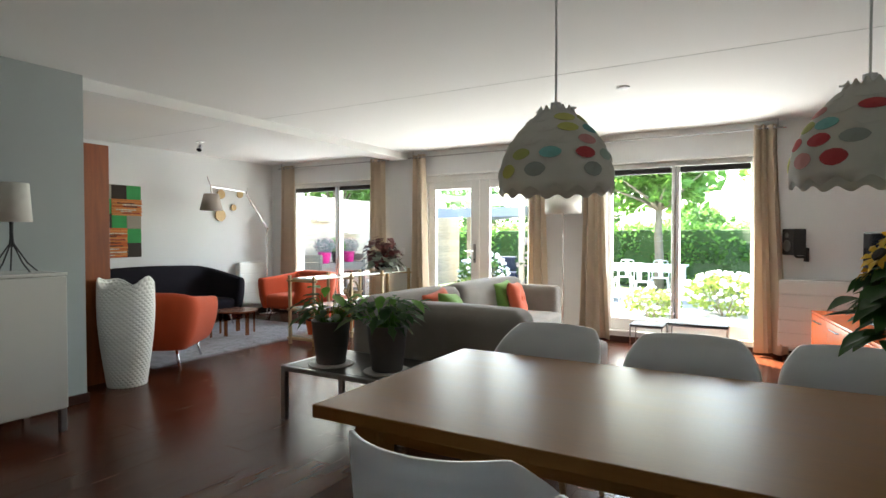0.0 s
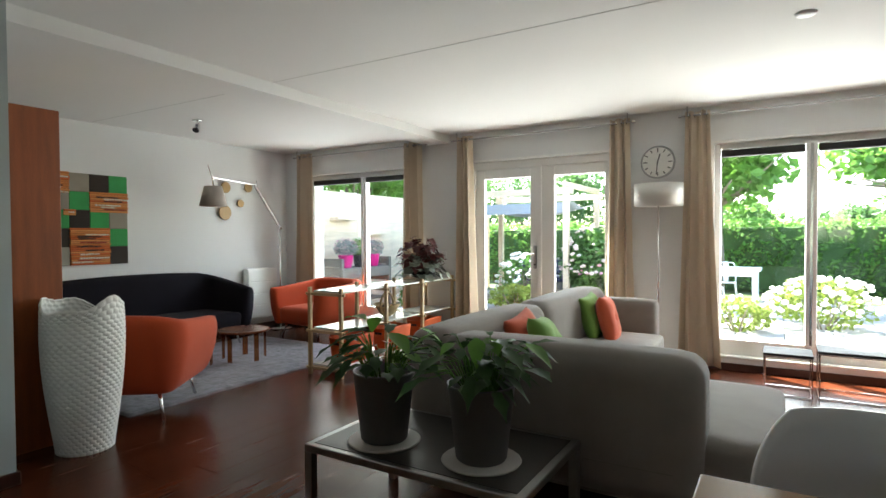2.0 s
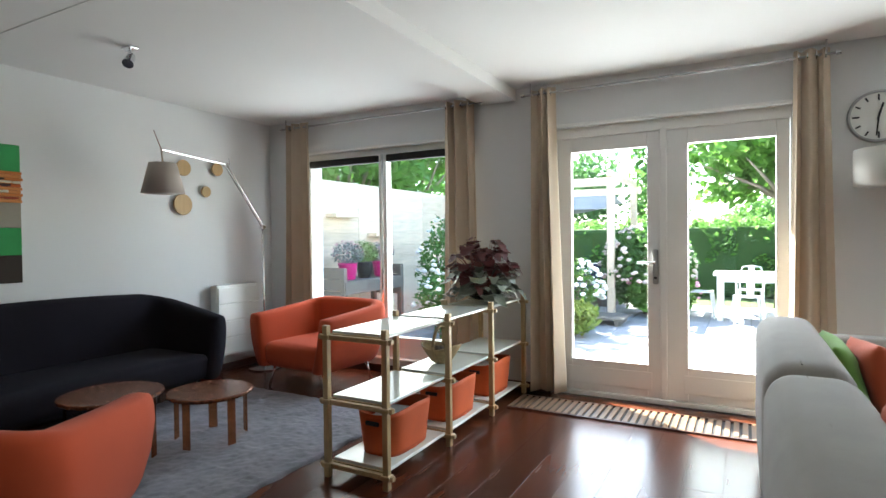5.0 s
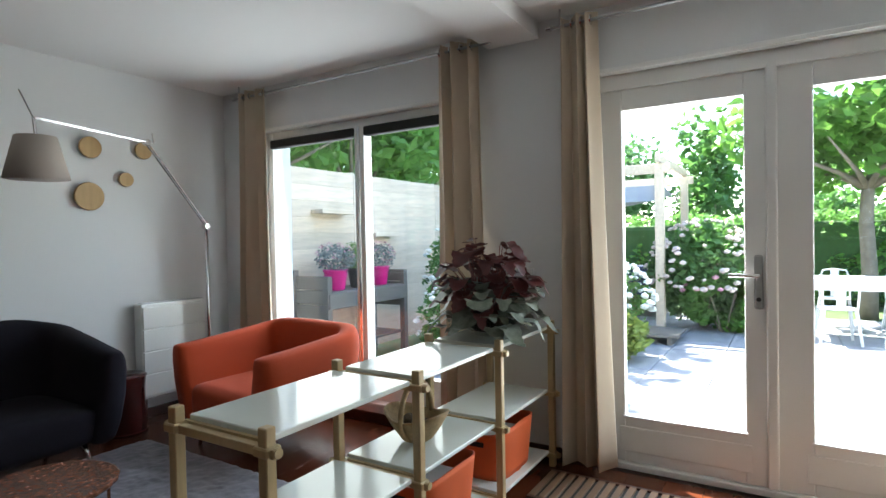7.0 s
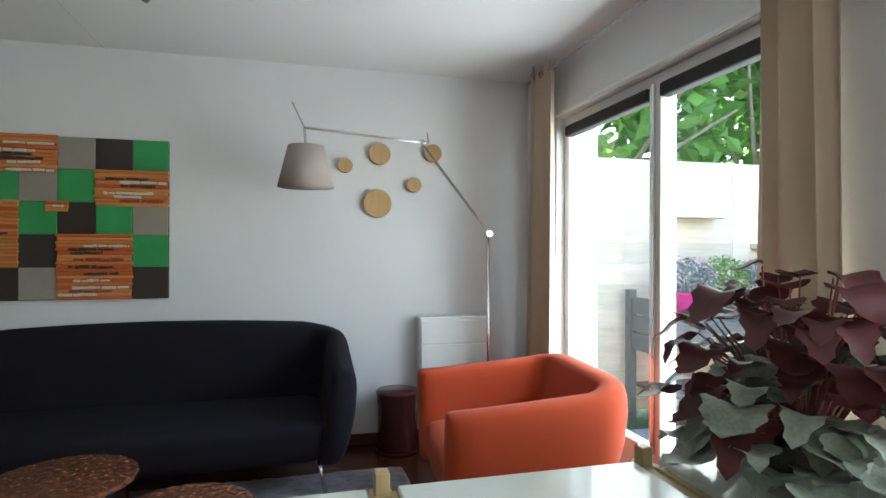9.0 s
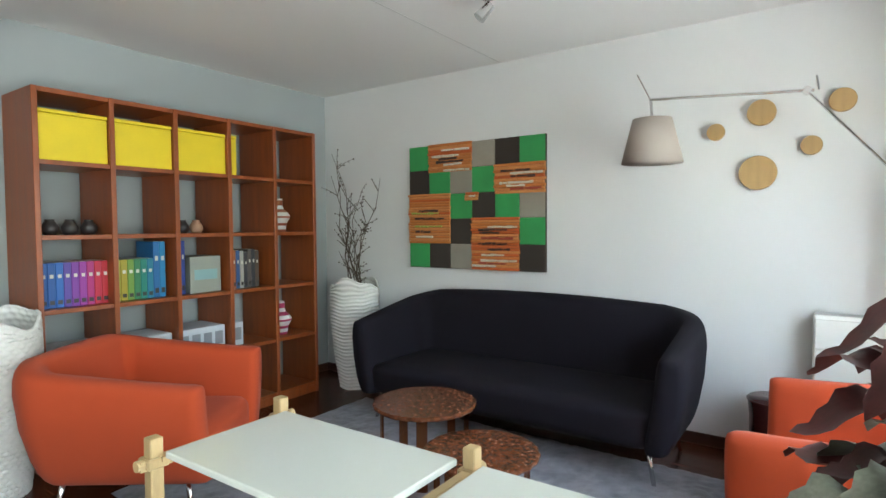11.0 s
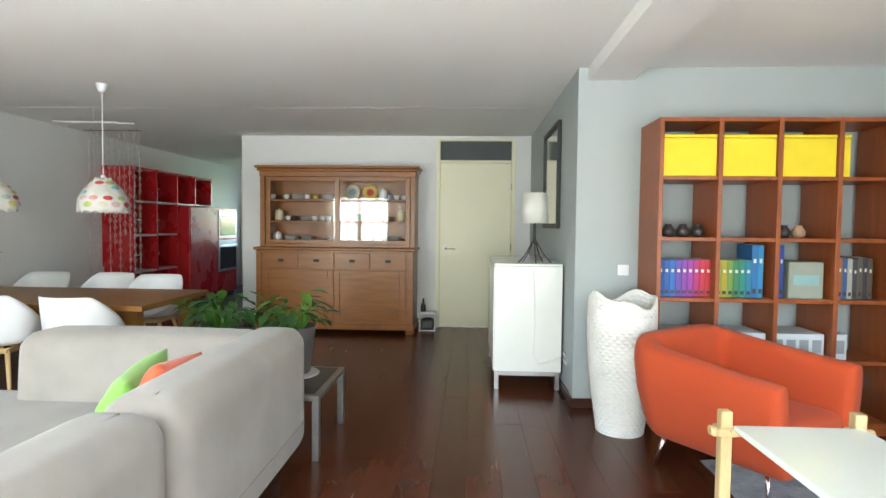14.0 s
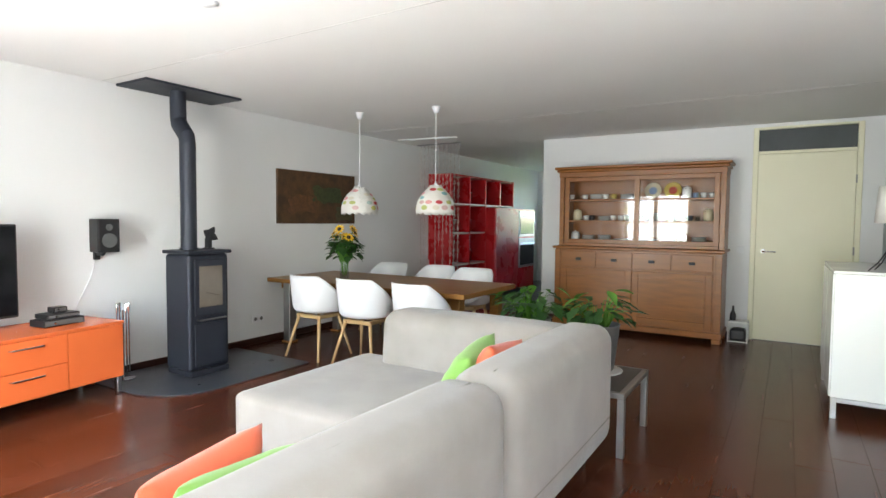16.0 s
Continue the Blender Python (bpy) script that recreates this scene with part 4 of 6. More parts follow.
rng = random.Random(4)
STRIPE = [plain("strip_%d" % k, c, 0.8) for k, c in enumerate(((0.60, 0.20, 0.05), (0.66, 0.26, 0.08), (0.58, 0.13, 0.03), (0.70, 0.64, 0.52), (0.07, 0.035, 0.025), (0.34, 0.42, 0.08), (0.36, 0.06, 0.035)))]
for c0, c1, r0, r1 in ((1, 3, 0, 1.12), (4, 6, 1, 2.1), (0, 2, 2, 4.0), (3, 5, 3, 5.0), (2.72, 3.3, 2.0, 2.3)):
    y0, y1, zt, zb = c0 * pw - 0.008, c1 * pw + 0.008, 0.985 - r0 * ph + 0.006, 0.985 - r1 * ph
    n = max(3, int((zt - zb) / 0.021))
    for k in range(n):
        z = zt - (k + 1) * (zt - zb) / n
        w = rng.uniform(0, 0.012)
        zz = z + (zt - zb) / n
        part("strip", boxed(0.0225, 0.040 + rng.uniform(0, 0.008), y0 + w, y1 - rng.uniform(0, 0.012), z + 0.001, zz - 0.001, 0.004, 1), STRIPE[rng.choice((0, 0, 1, 1, 2))], art)
        if 0.12 < k / n < 0.92 and rng.random() < 0.62:
            a = y0 + (y1 - y0) * rng.uniform(0.04, 0.42)
            e = min(y1 - 0.02, a + (y1 - y0) * rng.uniform(0.35, 0.75))
            mat, q = STRIPE[rng.choice((3, 3, 3, 4, 4, 5, 6))], a
            while q < e:
                ln = rng.uniform(0.02, 0.06)
                part("scrap", boxed(0.042, 0.052 + rng.uniform(0, 0.006), q, min(e, q + ln), z + rng.uniform(0.001, 0.006), zz - rng.uniform(0.0, 0.006), 0.003, 1), mat, art)
                q += ln + rng.choice((0.001, 0.001, 0.008))

for y, z, r in ((5.32, 1.648, 0.105), (5.335, 1.988, 0.080), (5.575, 1.783, 0.056), (5.10, 1.90, 0.054), (5.71, 2.01, 0.068)):
    d = thing("wall_disc", pose(X0, y, z, 0, 90, 0), "round turned wooden coat disc on the wall", "coat hook", "round wooden wall discs")
    part("disc", lathed([(0.0, 0.016), (r * 0.84, 0.016), (r * 0.93, 0.024), (r * 0.93, 0.036), (r * 0.89, 0.042), (0.0, 0.040)], 44), disc_wood, d, smooth=False)
    part("stem", tubed([(0, 0, 0), (0, 0, 0.017)], 0.018, 14), disc_wood, d)


# ---- dining corner ----
dt = thing("dining_table", pose(0, 0, 0), "long walnut dining table against the wall, with post legs", "table")
part("tabletop", boxed(0.17, 2.74, 0.77, 1.87, 0.692, 0.738, 0.005, 2), walnut, dt)
part("apron", boxed(0.32, 2.66, 1.70, 1.73, 0.61, 0.691), walnut, dt)
part("apron", boxed(0.32, 2.66, 0.89, 0.92, 0.61, 0.691), walnut, dt)
for x, y, mat in ((0.33, 1.71, walnut), (0.33, 0.91, walnut), (2.55, 1.71, steel), (2.55, 0.91, steel)):
    part("leg", boxed(x - 0.05, x + 0.05, y - 0.05, y + 0.05, 0, 0.691, 0.005, 1), mat, dt)
    if mat is steel:
        part("foot_plate", boxed(x - 0.065, x + 0.065, y - 0.065, y + 0.065, 0, 0.02, 0.003, 1), walnut, dt)


def shell_chair():
    c = thing("dining_chair", pose(0, 0, 0), "white moulded plastic tub chair with splayed pale wooden legs", "chair", "chairs round the dining table")

    def f(u, v):
        a = 2 * math.pi * u                       # 0 faces the front, +y
        back = 0.5 - 0.5 * math.cos(a)            # 0 at the front, 1 at the back
        rim = 0.02 + 0.36 * min(1, back * 1.16) ** 1.2
        t = max(0.0, (v - 0.45) / 0.55)
        r = 0.225 * min(1, v / 0.55) + 0.07 * t ** 0.6 * (0.35 + 0.65 * back)
        z = 0.445 + 0.018 * (v / 0.45 if v < 0.45 else 1) + rim * t ** 1.7
        return Vector((r * 1.03 * math.sin(a), r * 0.98 * math.cos(a), z))
    bm = bmesh.new()
    sheet(bm, f, 64, 22, True)
    part("shell", solid(bm, 0.011), white_plastic, c, smooth=True)
    part("cushion", lathed([(0.0, 0.452), (0.16, 0.455), (0.165, 0.464), (0.15, 0.474), (0.0, 0.476)], 32), white_plastic, c, smooth=True)
    for sx in (-1, 1):
        for sy in (-1, 1):
            part("leg", tubed([(sx * 0.14, sy * 0.13, 0.43), (sx * 0.235, sy * 0.235, 0.0)], [0.018, 0.012], 12), beech, c, smooth=True)
        part("side_bar", boxed(sx * 0.14 - 0.016, sx * 0.14 + 0.016, -0.16, 0.16, 0.402, 0.44, 0.006, 2), beech, c)
    for sy in (-1, 1):
        part("cross_bar", boxed(-0.16, 0.16, sy * 0.13 - 0.016, sy * 0.13 + 0.016, 0.400, 0.438, 0.006, 2), beech, c)
    return c


first = shell_chair()
first.matrix_world = pose(0.55, 1.96, 0, 0, 0, 176)
for x, y, a in ((1.22, 1.96, 184), (1.83, 1.98, 178), (0.83, 0.62, 3), (1.40, 0.52, -4), (2.10, 0.52, 3)):
    copy_thing(first, pose(x, y, 0, 0, 0, a))

SPOTS = [plain("spot_" + n, c, 0.7) for n, c in (("red", (0.50, 0.05, 0.06)), ("pink", (0.66, 0.30, 0.30)), ("lime", (0.55, 0.56, 0.16)), ("cream", (0.66, 0.62, 0.50)), ("rose", (0.62, 0.42, 0.40)), ("sage", (0.38, 0.50, 0.44)), ("teal", (0.20, 0.48, 0.48)), ("grey", (0.34, 0.37, 0.35)), ("moss", (0.44, 0.48, 0.16)))]


def pendant(x, y, seed):
    p = thing("pendant_lamp", pose(x, y, 1.475), "white dome pendant lamp with coloured petal spots, hanging", "lamp", "pendant lamps over the dining table")

    def dome(t):
        return 0.060 + 0.142 * math.sin(min(1.0, t) * math.pi / 2) ** 0.92

    def at(a, t, off=0.0):
        r = dome(t) + off
        return Vector((r * math.cos(a), r * math.sin(a), 0.275 * (1 - t) ** 0.78))
    bm = bmesh.new()

    def f(u, v):
        a = 2 * math.pi * u
        q = at(a, 1 - v)
        if v < 0.001:
            q.z -= 0.010 + 0.010 * math.sin(a * 16)
        if v > 0.999:
            q.z += 0.010 + 0.009 * math.sin(a * 13)
        return q
    sheet(bm, f, 96, 28, True)
    part("shade", solid(bm, 0.004), shade_white, p, smooth=True)
    rng = random.Random(seed)
    for row, t in enumerate((0.15, 0.33, 0.51, 0.69, 0.87)):
        n = (7, 10, 11, 12, 12)[row]
        for k in range(n):
            mat = rng.choice(SPOTS) if rng.random() < 0.66 else shade_white
            a0 = 2 * math.pi * (k + 0.5 * (row % 2)) / n + rng.uniform(-0.08, 0.08)
            w, h = 0.037 / dome(t), 0.072
            bm = bmesh.new()
            ring = []
            for i in range(12):
                b = 2 * math.pi * i / 12
                ring.append(bm.verts.new(at(a0 + w * math.cos(b), t + h * math.copysign(abs(math.sin(b)) ** 1.15, math.sin(b)), 0.0035)))
            mid = bm.verts.new(at(a0, t, 0.006))
            for i in range(12):
                bm.faces.new((ring[i], ring[(i + 1) % 12], mid))
            part("petal", solid(bm, 0.001), mat, p)
    part("bulb", lathed([(0.0, 0.12), (0.02, 0.123), (0.03, 0.15), (0.02, 0.19), (0.016, 0.22), (0.016, 0.25), (0.0, 0.25)], 16), white_plastic, p, smooth=True)
    part("socket", tubed([(0, 0, 0.24), (0, 0, 0.31)], 0.019, 14), white_plastic, p)
    part("spider", tubed([(-0.075, 0, 0.284), (0.075, 0, 0.284)], 0.004, 8), white_plastic, p)
    part("cord", tubed([(0, 0, 0.30), (0, 0, CEIL - 1.475 - 0.05)], 0.004, 8), white_plastic, p)
    part("ceiling_rose", lathed([(0.012, CEIL - 1.475 - 0.075), (0.03, CEIL - 1.475 - 0.06), (0.045, CEIL - 1.475 - 0.01), (0.045, CEIL - 1.475), (0.0, CEIL - 1.475)], 24), white_plastic, p, smooth=True)


pendant(0.845, 1.30, 3)
pendant(1.76, 1.42, 9)

fv = thing("flower_vase", pose(1.90, 1.51, 0.738), "clear glass vase with yellow sunflowers on the table", "flowers")
part("vase", lathed([(0.045, 0.0), (0.055, 0.01), (0.05, 0.1), (0.042, 0.18), (0.055, 0.25), (0.050, 0.25), (0.038, 0.18), (0.045, 0.1), (0.048, 0.02), (0.0, 0.015)], 28), clear_glass, fv, smooth=True)
part("water", lathed([(0.044, 0.016), (0.045, 0.10), (0.0, 0.10)], 20), clear_glass, fv)
rng = random.Random(2)
bl, bs = leafy(rng, 110, 0.13, 0.26, 0.50, 0.11, 0.075)
part("leaves", bl, leaf_green, fv, smooth=True)
tagged(part("stem", bs, leaf_fresh, fv), kind="stuff")
petal = plain("petal_yellow", (0.80, 0.48, 0.02), 0.6)
for k in range(7):
    a = k * 0.9
    bm = bmesh.new()
    for i in range(16):
        b = 2 * math.pi * i / 16
        u, w = Vector((math.cos(b), math.sin(b), 0)), Vector((-math.sin(b), math.cos(b), 0))
        lift = 0.012 * (i % 2)
        pts = [u * 0.018 - w * 0.004, u * 0.042 - w * 0.011 + Vector((0, 0, lift)), u * 0.066 + Vector((0, 0, lift - 0.006)), u * 0.042 + w * 0.011 + Vector((0, 0, lift)), u * 0.018 + w * 0.004]
        bm.faces.new([bm.verts.new(q) for q in pts])
    fl = part("flower_head", bm, petal, fv, "yellow sunflower")
    fl.matrix_local = pose(0.115 * math.cos(a), 0.115 * math.sin(a), 0.47 + 0.045 * (k % 3), 0, 52, math.degrees(a))
    part("disc", lathed([(0.0, -0.004), (0.024, 0.0), (0.02, 0.010), (0.0, 0.012)], 16), soil, fl)
    part("flower_stem", tubed([(0.02 * math.cos(a), 0.02 * math.sin(a), 0.05), (0.06 * math.cos(a), 0.06 * math.sin(a), 0.30), (0.113 * math.cos(a), 0.113 * math.sin(a), 0.465 + 0.045 * (k % 3))], 0.004, 6), leaf_fresh, fv)

pnt = thing("painting", pose(X1, 1.03, 1.67), "dark brown and green unframed oil painting on canvas", "painting")
paint_mat = material("painting_oil", (0.115, 0.055, 0.020), 0.6, dark=0.25, scale=9, bump=0.4, fine=60)
part("canvas", boxed(-0.032, -0.002, -0.67, 0.67, -0.32, 0.315, 0.003, 1), paint_mat, pnt)
for i, q in enumerate(((-0.40, 0.10, -0.05, 0.14), (0.05, 0.5, -0.18, 0.02), (-0.62, -0.3, -0.28, -0.1))):
    bm = bmesh.new()
    sheet(bm, lambda u, v: Vector((-0.0335 - 0.002 * noise.noise((u * 5, v * 5, i)), q[0] + (q[1] - q[0]) * u + 0.05 * noise.noise((v * 4, i, 0)), q[2] + (q[3] - q[2]) * v + 0.05 * noise.noise((u * 4, i, 2)))), 14, 10)
    part("brushwork", bm, material("brush_%d" % i, ((0.05, 0.07, 0.02), (0.15, 0.06, 0.02), (0.09, 0.08, 0.03))[i], 0.5, dark=0.4, scale=22, bump=0.5), pnt)

# ---- hutch ----
hu = thing("china_cabinet", pose(-0.645, -1.45, 0), "large oak china cabinet with sliding glass doors, full of crockery", "cabinet")
HW = 1.015
part("lower_body", boxed(-HW + 0.02, HW - 0.02, 0.0, 0.56, 0.10, 1.05, 0.006), oak, hu)
part("plinth", boxed(-HW, HW, 0.0, 0.585, 0.06, 0.13, 0.010), oak, hu)
for sx in (-1, 1):
    part("foot", boxed(sx * (HW - 0.06) - 0.05, sx * (HW - 0.06) + 0.05, 0.44, 0.575, 0, 0.062, 0.012), oak, hu)
    part("foot", boxed(sx * (HW - 0.06) - 0.05, sx * (HW - 0.06) + 0.05, 0.02, 0.12, 0, 0.062, 0.012), oak, hu)
    part("pilaster", boxed(sx * (HW - 0.055) - 0.035, sx * (HW - 0.055) + 0.035, 0.56, 0.575, 0.14, 1.04, 0.004), oak, hu)
part("ledge", boxed(-HW - 0.01, HW + 0.01, 0.0, 0.60, 1.052, 1.085, 0.010), oak, hu)
for k in range(4):
    x0 = -0.90 + k * 0.452
    d = part("drawer", boxed(x0, x0 + 0.44, 0.562, 0.578, 0.83, 1.02, 0.005), oak, hu)
    part("cup_pull", boxed(x0 + 0.185, x0 + 0.255, 0.578, 0.598, 0.905, 0.94, 0.012, 3), iron_black, d, "dark metal cup pull")
for x0, x1 in ((-0.90, 0.0), (0.005, 0.905)):
    d = part("sliding_door", boxed(x0, x1, 0.561, 0.570, 0.15, 0.80, 0.003), oak, hu)
    for q in ((x0, x0 + 0.075, 0.15, 0.80), (x1 - 0.075, x1, 0.15, 0.80), (x0 + 0.075, x1 - 0.075, 0.15, 0.235), (x0 + 0.075, x1 - 0.075, 0.72, 0.80)):
        part("door_frame", boxed(q[0], q[1], 0.571, 0.582, q[2], q[3], 0.004), oak, d)
for sx in (-1, 1):
    part("upper_side", boxed(sx * (HW - 0.045) - 0.03, sx * (HW - 0.045) + 0.03, 0.0, 0.42, 1.086, 2.03, 0.004), oak, hu)
part("upper_back", boxed(-HW + 0.075, HW - 0.075, 0.0, 0.018, 1.086, 2.03), oak, hu)
part("upper_top", boxed(-HW + 0.01, HW - 0.01, 0.0, 0.43, 1.985, 2.05, 0.004), oak, hu)
part("cornice", boxed(-HW - 0.015, HW + 0.015, 0.0, 0.46, 2.05, 2.085, 0.012), oak, hu)
part("cornice", boxed(-HW - 0.04, HW + 0.04, 0.0, 0.485, 2.086, 2.12, 0.010), oak, hu)
part("rail", boxed(-HW + 0.08, HW - 0.08, 0.385, 0.42, 1.086, 1.125, 0.004), oak, hu)
for z in (1.40, 1.68):
    part("shelf_board", boxed(-HW + 0.077, HW - 0.077, 0.02, 0.36, z, z + 0.02, 0.003), oak, hu)
for x0, x1, y in ((-0.935, 0.03, 0.405), (-0.03, 0.935, 0.382)):
    d = part("glass_door", boxed(x0, x0 + 0.06, y - 0.012, y + 0.012, 1.126, 1.984, 0.003), oak, hu)
    part("stile", boxed(x1 - 0.06, x1, y - 0.012, y + 0.012, 1.126, 1.984, 0.003), oak, d)
    for z0, z1 in ((1.126, 1.175), (1.93, 1.984)):
        part("rail", boxed(x0 + 0.06, x1 - 0.06, y - 0.012, y + 0.012, z0, z1, 0.003), oak, d)
    for z in (1.405, 1.685):
        part("glazing_bar", boxed(x0 + 0.06, x1 - 0.06, y - 0.008, y + 0.008, z - 0.009, z + 0.009, 0.002), oak, d)
    part("pane", boxed(x0 + 0.058, x1 - 0.058, y - 0.003, y + 0.001, 1.173, 1.932), pane_glass, d).visible_shadow = False
china = (ceramic_white, plain("china_blue", (0.22, 0.30, 0.45), 0.3), plain("china_cream", (0.62, 0.55, 0.36), 0.35), plain("china_red", (0.48, 0.07, 0.05), 0.3), plain("china_black", (0.03, 0.03, 0.035), 0.3), plain("tin_yellow", (0.62, 0.48, 0.10), 0.4))
rng = random.Random(17)
for si, z in enumerate((1.127, 1.421, 1.701)):
    x = -0.86
    while x < 0.86:
        kind = rng.choice("pccgsb" if si else "ssscgp")
        mat = rng.choice((china[0], china[0], china[0], china[1], china[2], china[5 if si == 2 else 4]))
        wx, wy = -0.645 + x, -1.45 + rng.uniform(0.14, 0.26)
        if kind == "p" and si == 2:
            t = thing("dinner_plate", pose(wx + 0.10, -1.45 + 0.07, z + 0.105, -75, 0, 0), "decorated plate standing upright in the cabinet", "plate", "crockery in the china cabinet")
            part("plate", lathed([(0.0, 0.0), (0.06, 0.0), (0.10, 0.012), (0.105, 0.016), (0.10, 0.018), (0.06, 0.006), (0.0, 0.006)], 28), mat, t, smooth=True)
            part("motif", lathed([(0.0, 0.0065), (0.05, 0.0068), (0.0, 0.0075)], 20), rng.choice((china[1], china[3])), t)
            x += 0.24
        elif kind in "s":
            t = thing("plate_stack", pose(wx + 0.08, wy, z), "stack of white plates on the cabinet shelf", "plate stack", "crockery in the china cabinet")
            for k in range(rng.randint(4, 9)):
                part("plate", lathed([(0.05, 0.0), (0.085, 0.009), (0.088, 0.011), (0.05, 0.004), (0.0, 0.004)], 24), china[0], t).location = (0, 0, k * 0.0105)
            x += 0.21
        elif kind in "cg":
            t = thing("cup" if kind == "c" else "drinking_glass", pose(wx + 0.04, wy, z), "small white cup on the cabinet shelf" if kind == "c" else "clear drinking glass on the cabinet shelf", "cup", "crockery in the china cabinet")
            part("body", lathed([(0.02, 0.0), (0.03, 0.01), (0.037, 0.065), (0.034, 0.065), (0.026, 0.012), (0.0, 0.01)], 18), mat if kind == "c" else clear_glass, t, smooth=True)
            if kind == "c":
                part("handle", tubed([(0.034, 0, 0.052), (0.055, 0, 0.045), (0.05, 0, 0.022), (0.03, 0, 0.018)], 0.004, 6), mat, t)
            x += 0.085
        else:
            t = thing("jar", pose(wx + 0.06, wy, z), "lidded storage jar on the cabinet shelf", "jar", "crockery in the china cabinet")
            part("body", lathed([(0.045, 0.0), (0.055, 0.01), (0.055, 0.11), (0.045, 0.125), (0.0, 0.125)], 22), mat, t, smooth=True)
            part("lid", lathed([(0.047, 0.126), (0.047, 0.136), (0.012, 0.142), (0.012, 0.155), (0.0, 0.157)], 20), mat, t)
            x += 0.14

cb = thing("carrier", pose(-1.80, -1.24, 0), "small white wire-framed box with a dark bag beside the cabinet", "box")
for x in (-0.1, 0.1):
    for y in (-0.1, 0.1):
        part("post", tubed([(x, y, 0), (x, y, 0.24)], 0.007, 8), white_lacquer, cb)
for z in (0.012, 0.235):
    part("frame", tubed([(-0.1, -0.1, z), (0.1, -0.1, z), (0.1, 0.1, z), (-0.1, 0.1, z), (-0.1, -0.1, z)], 0.007, 8), white_lacquer, cb)
part("bag", softed(-0.085, 0.085, -0.085, 0.085, 0.02, 0.15, 0.03, (0, 0, 0.02)), black_plastic, cb, "black bag", smooth=True)
part("panel", boxed(-0.1, 0.1, -0.1, 0.1, 0.238, 0.248, 0.003), white_lacquer, cb)
bt = thing("bottle", pose(-1.74, -1.25, 0.248), "dark bottle standing on the small white box", "bottle")
part("body", lathed([(0.03, 0), (0.034, 0.01), (0.034, 0.07), (0.02, 0.1), (0.012, 0.13), (0.012, 0.17), (0.0, 0.172)], 16), black_plastic, bt, smooth=True)

# ---- white cabinet, lamp, mirror ----
wc = thing("sideboard", pose(-2.835, 0.73, 0), "tall glossy white sideboard on grey metal legs", "cabinet")
part("body", boxed(-0.285, 0.275, -0.60, 0.60, 0.155, 1.045, 0.004), white_lacquer, wc)
part("top", boxed(-0.285, 0.285, -0.605, 0.605, 1.048, 1.068, 0.003), white_lacquer, wc)
for k in range(2):
    part("door", boxed(0.276, 0.288, -0.597 + k * 0.6, -0.003 + k * 0.6, 0.16, 1.042, 0.003), white_lacquer, wc)
for sy in (-1, 1):
    for sx in (-1, 1):
        part("leg", boxed(sx * 0.255 - 0.02, sx * 0.255 + 0.02, sy * 0.575 - 0.02, sy * 0.575 + 0.02, 0, 0.153, 0.003, 1), steel, wc)
    part("rail", boxed(-0.235, 0.235, sy * 0.575 - 0.015, sy * 0.575 + 0.015, 0.118, 0.153, 0.002, 1), steel, wc)
part("cable", tubed([(-0.05, 0.600, 1.05), (-0.045, 0.608, 0.95), (-0.06, 0.609, 0.6), (-0.05, 0.609, 0.30), (-0.10, 0.61, 0.22), (-0.22, 0.63, 0.27), (-0.28, 0.64, 0.30)], 0.004, 6), white_plastic, wc)

tl = thing("table_lamp", pose(-2.90, 1.16, 1.068), "table lamp with a white drum shade on dark spider legs", "lamp")
part("shade", lathed([(0.118, 0.34), (0.102, 0.60), (0.100, 0.60), (0.116, 0.34), (0.118, 0.34)], 36), shade_white, tl, smooth=True)
part("stem", tubed([(0, 0, 0.17), (0, 0, 0.42)], 0.012, 10), iron_black, tl)
for k in range(5):
    a = 2 * math.pi * k / 5 + 0.3
    part("leg", tubed([(0, 0, 0.30), (0.012 * math.cos(a), 0.012 * math.sin(a), 0.19), (0.09 * math.cos(a), 0.09 * math.sin(a), 0.06), (0.15 * math.cos(a), 0.15 * math.sin(a), 0.0)], 0.005, 8), iron_black, tl)
part("bulb", lathed([(0.0, 0.40), (0.02, 0.42), (0.03, 0.46), (0.0, 0.50)], 14), white_plastic, tl, smooth=True)

mi = thing("wall_mirror", pose(BX, 0.54, 1.845), "wall mirror in a thick black frame", "mirror")
part("glass", boxed(0.012, 0.018, -0.435, 0.435, -0.435, 0.435), plain("mirror_glass", (0.85, 0.86, 0.86), 0.09, 1.0), mi)
for q in ((-0.48, 0.48, 0.435, 0.48), (-0.48, 0.48, -0.48, -0.435), (-0.48, -0.435, -0.435, 0.435), (0.435, 0.48, -0.435, 0.435)):
    part("frame", boxed(0.0, 0.035, *q, 0.005), iron_black, mi)


def wall_plate(m, label, n=1):
    w = thing("wall_socket" if n > 1 else "light_switch", m, label, "socket" if n > 1 else "switch")
    part("plate", boxed(-0.04 * n, 0.04 * n, 0, 0.010, -0.04, 0.04, 0.003), white_plastic, w)
    for k in range(n):
        x = (k - (n - 1) / 2) * 0.08
        if n > 1:
            part("cup", lathed([(0.02, 0.0), (0.02, 0.002), (0.0, 0.0025)], 18), zinc, w).matrix_local = pose(x, 0.0102, 0, -90, 0, 0)
        else:
            part("rocker", boxed(-0.027, 0.027, 0.010, 0.015, -0.027, 0.027, 0.002), white_plastic, w)


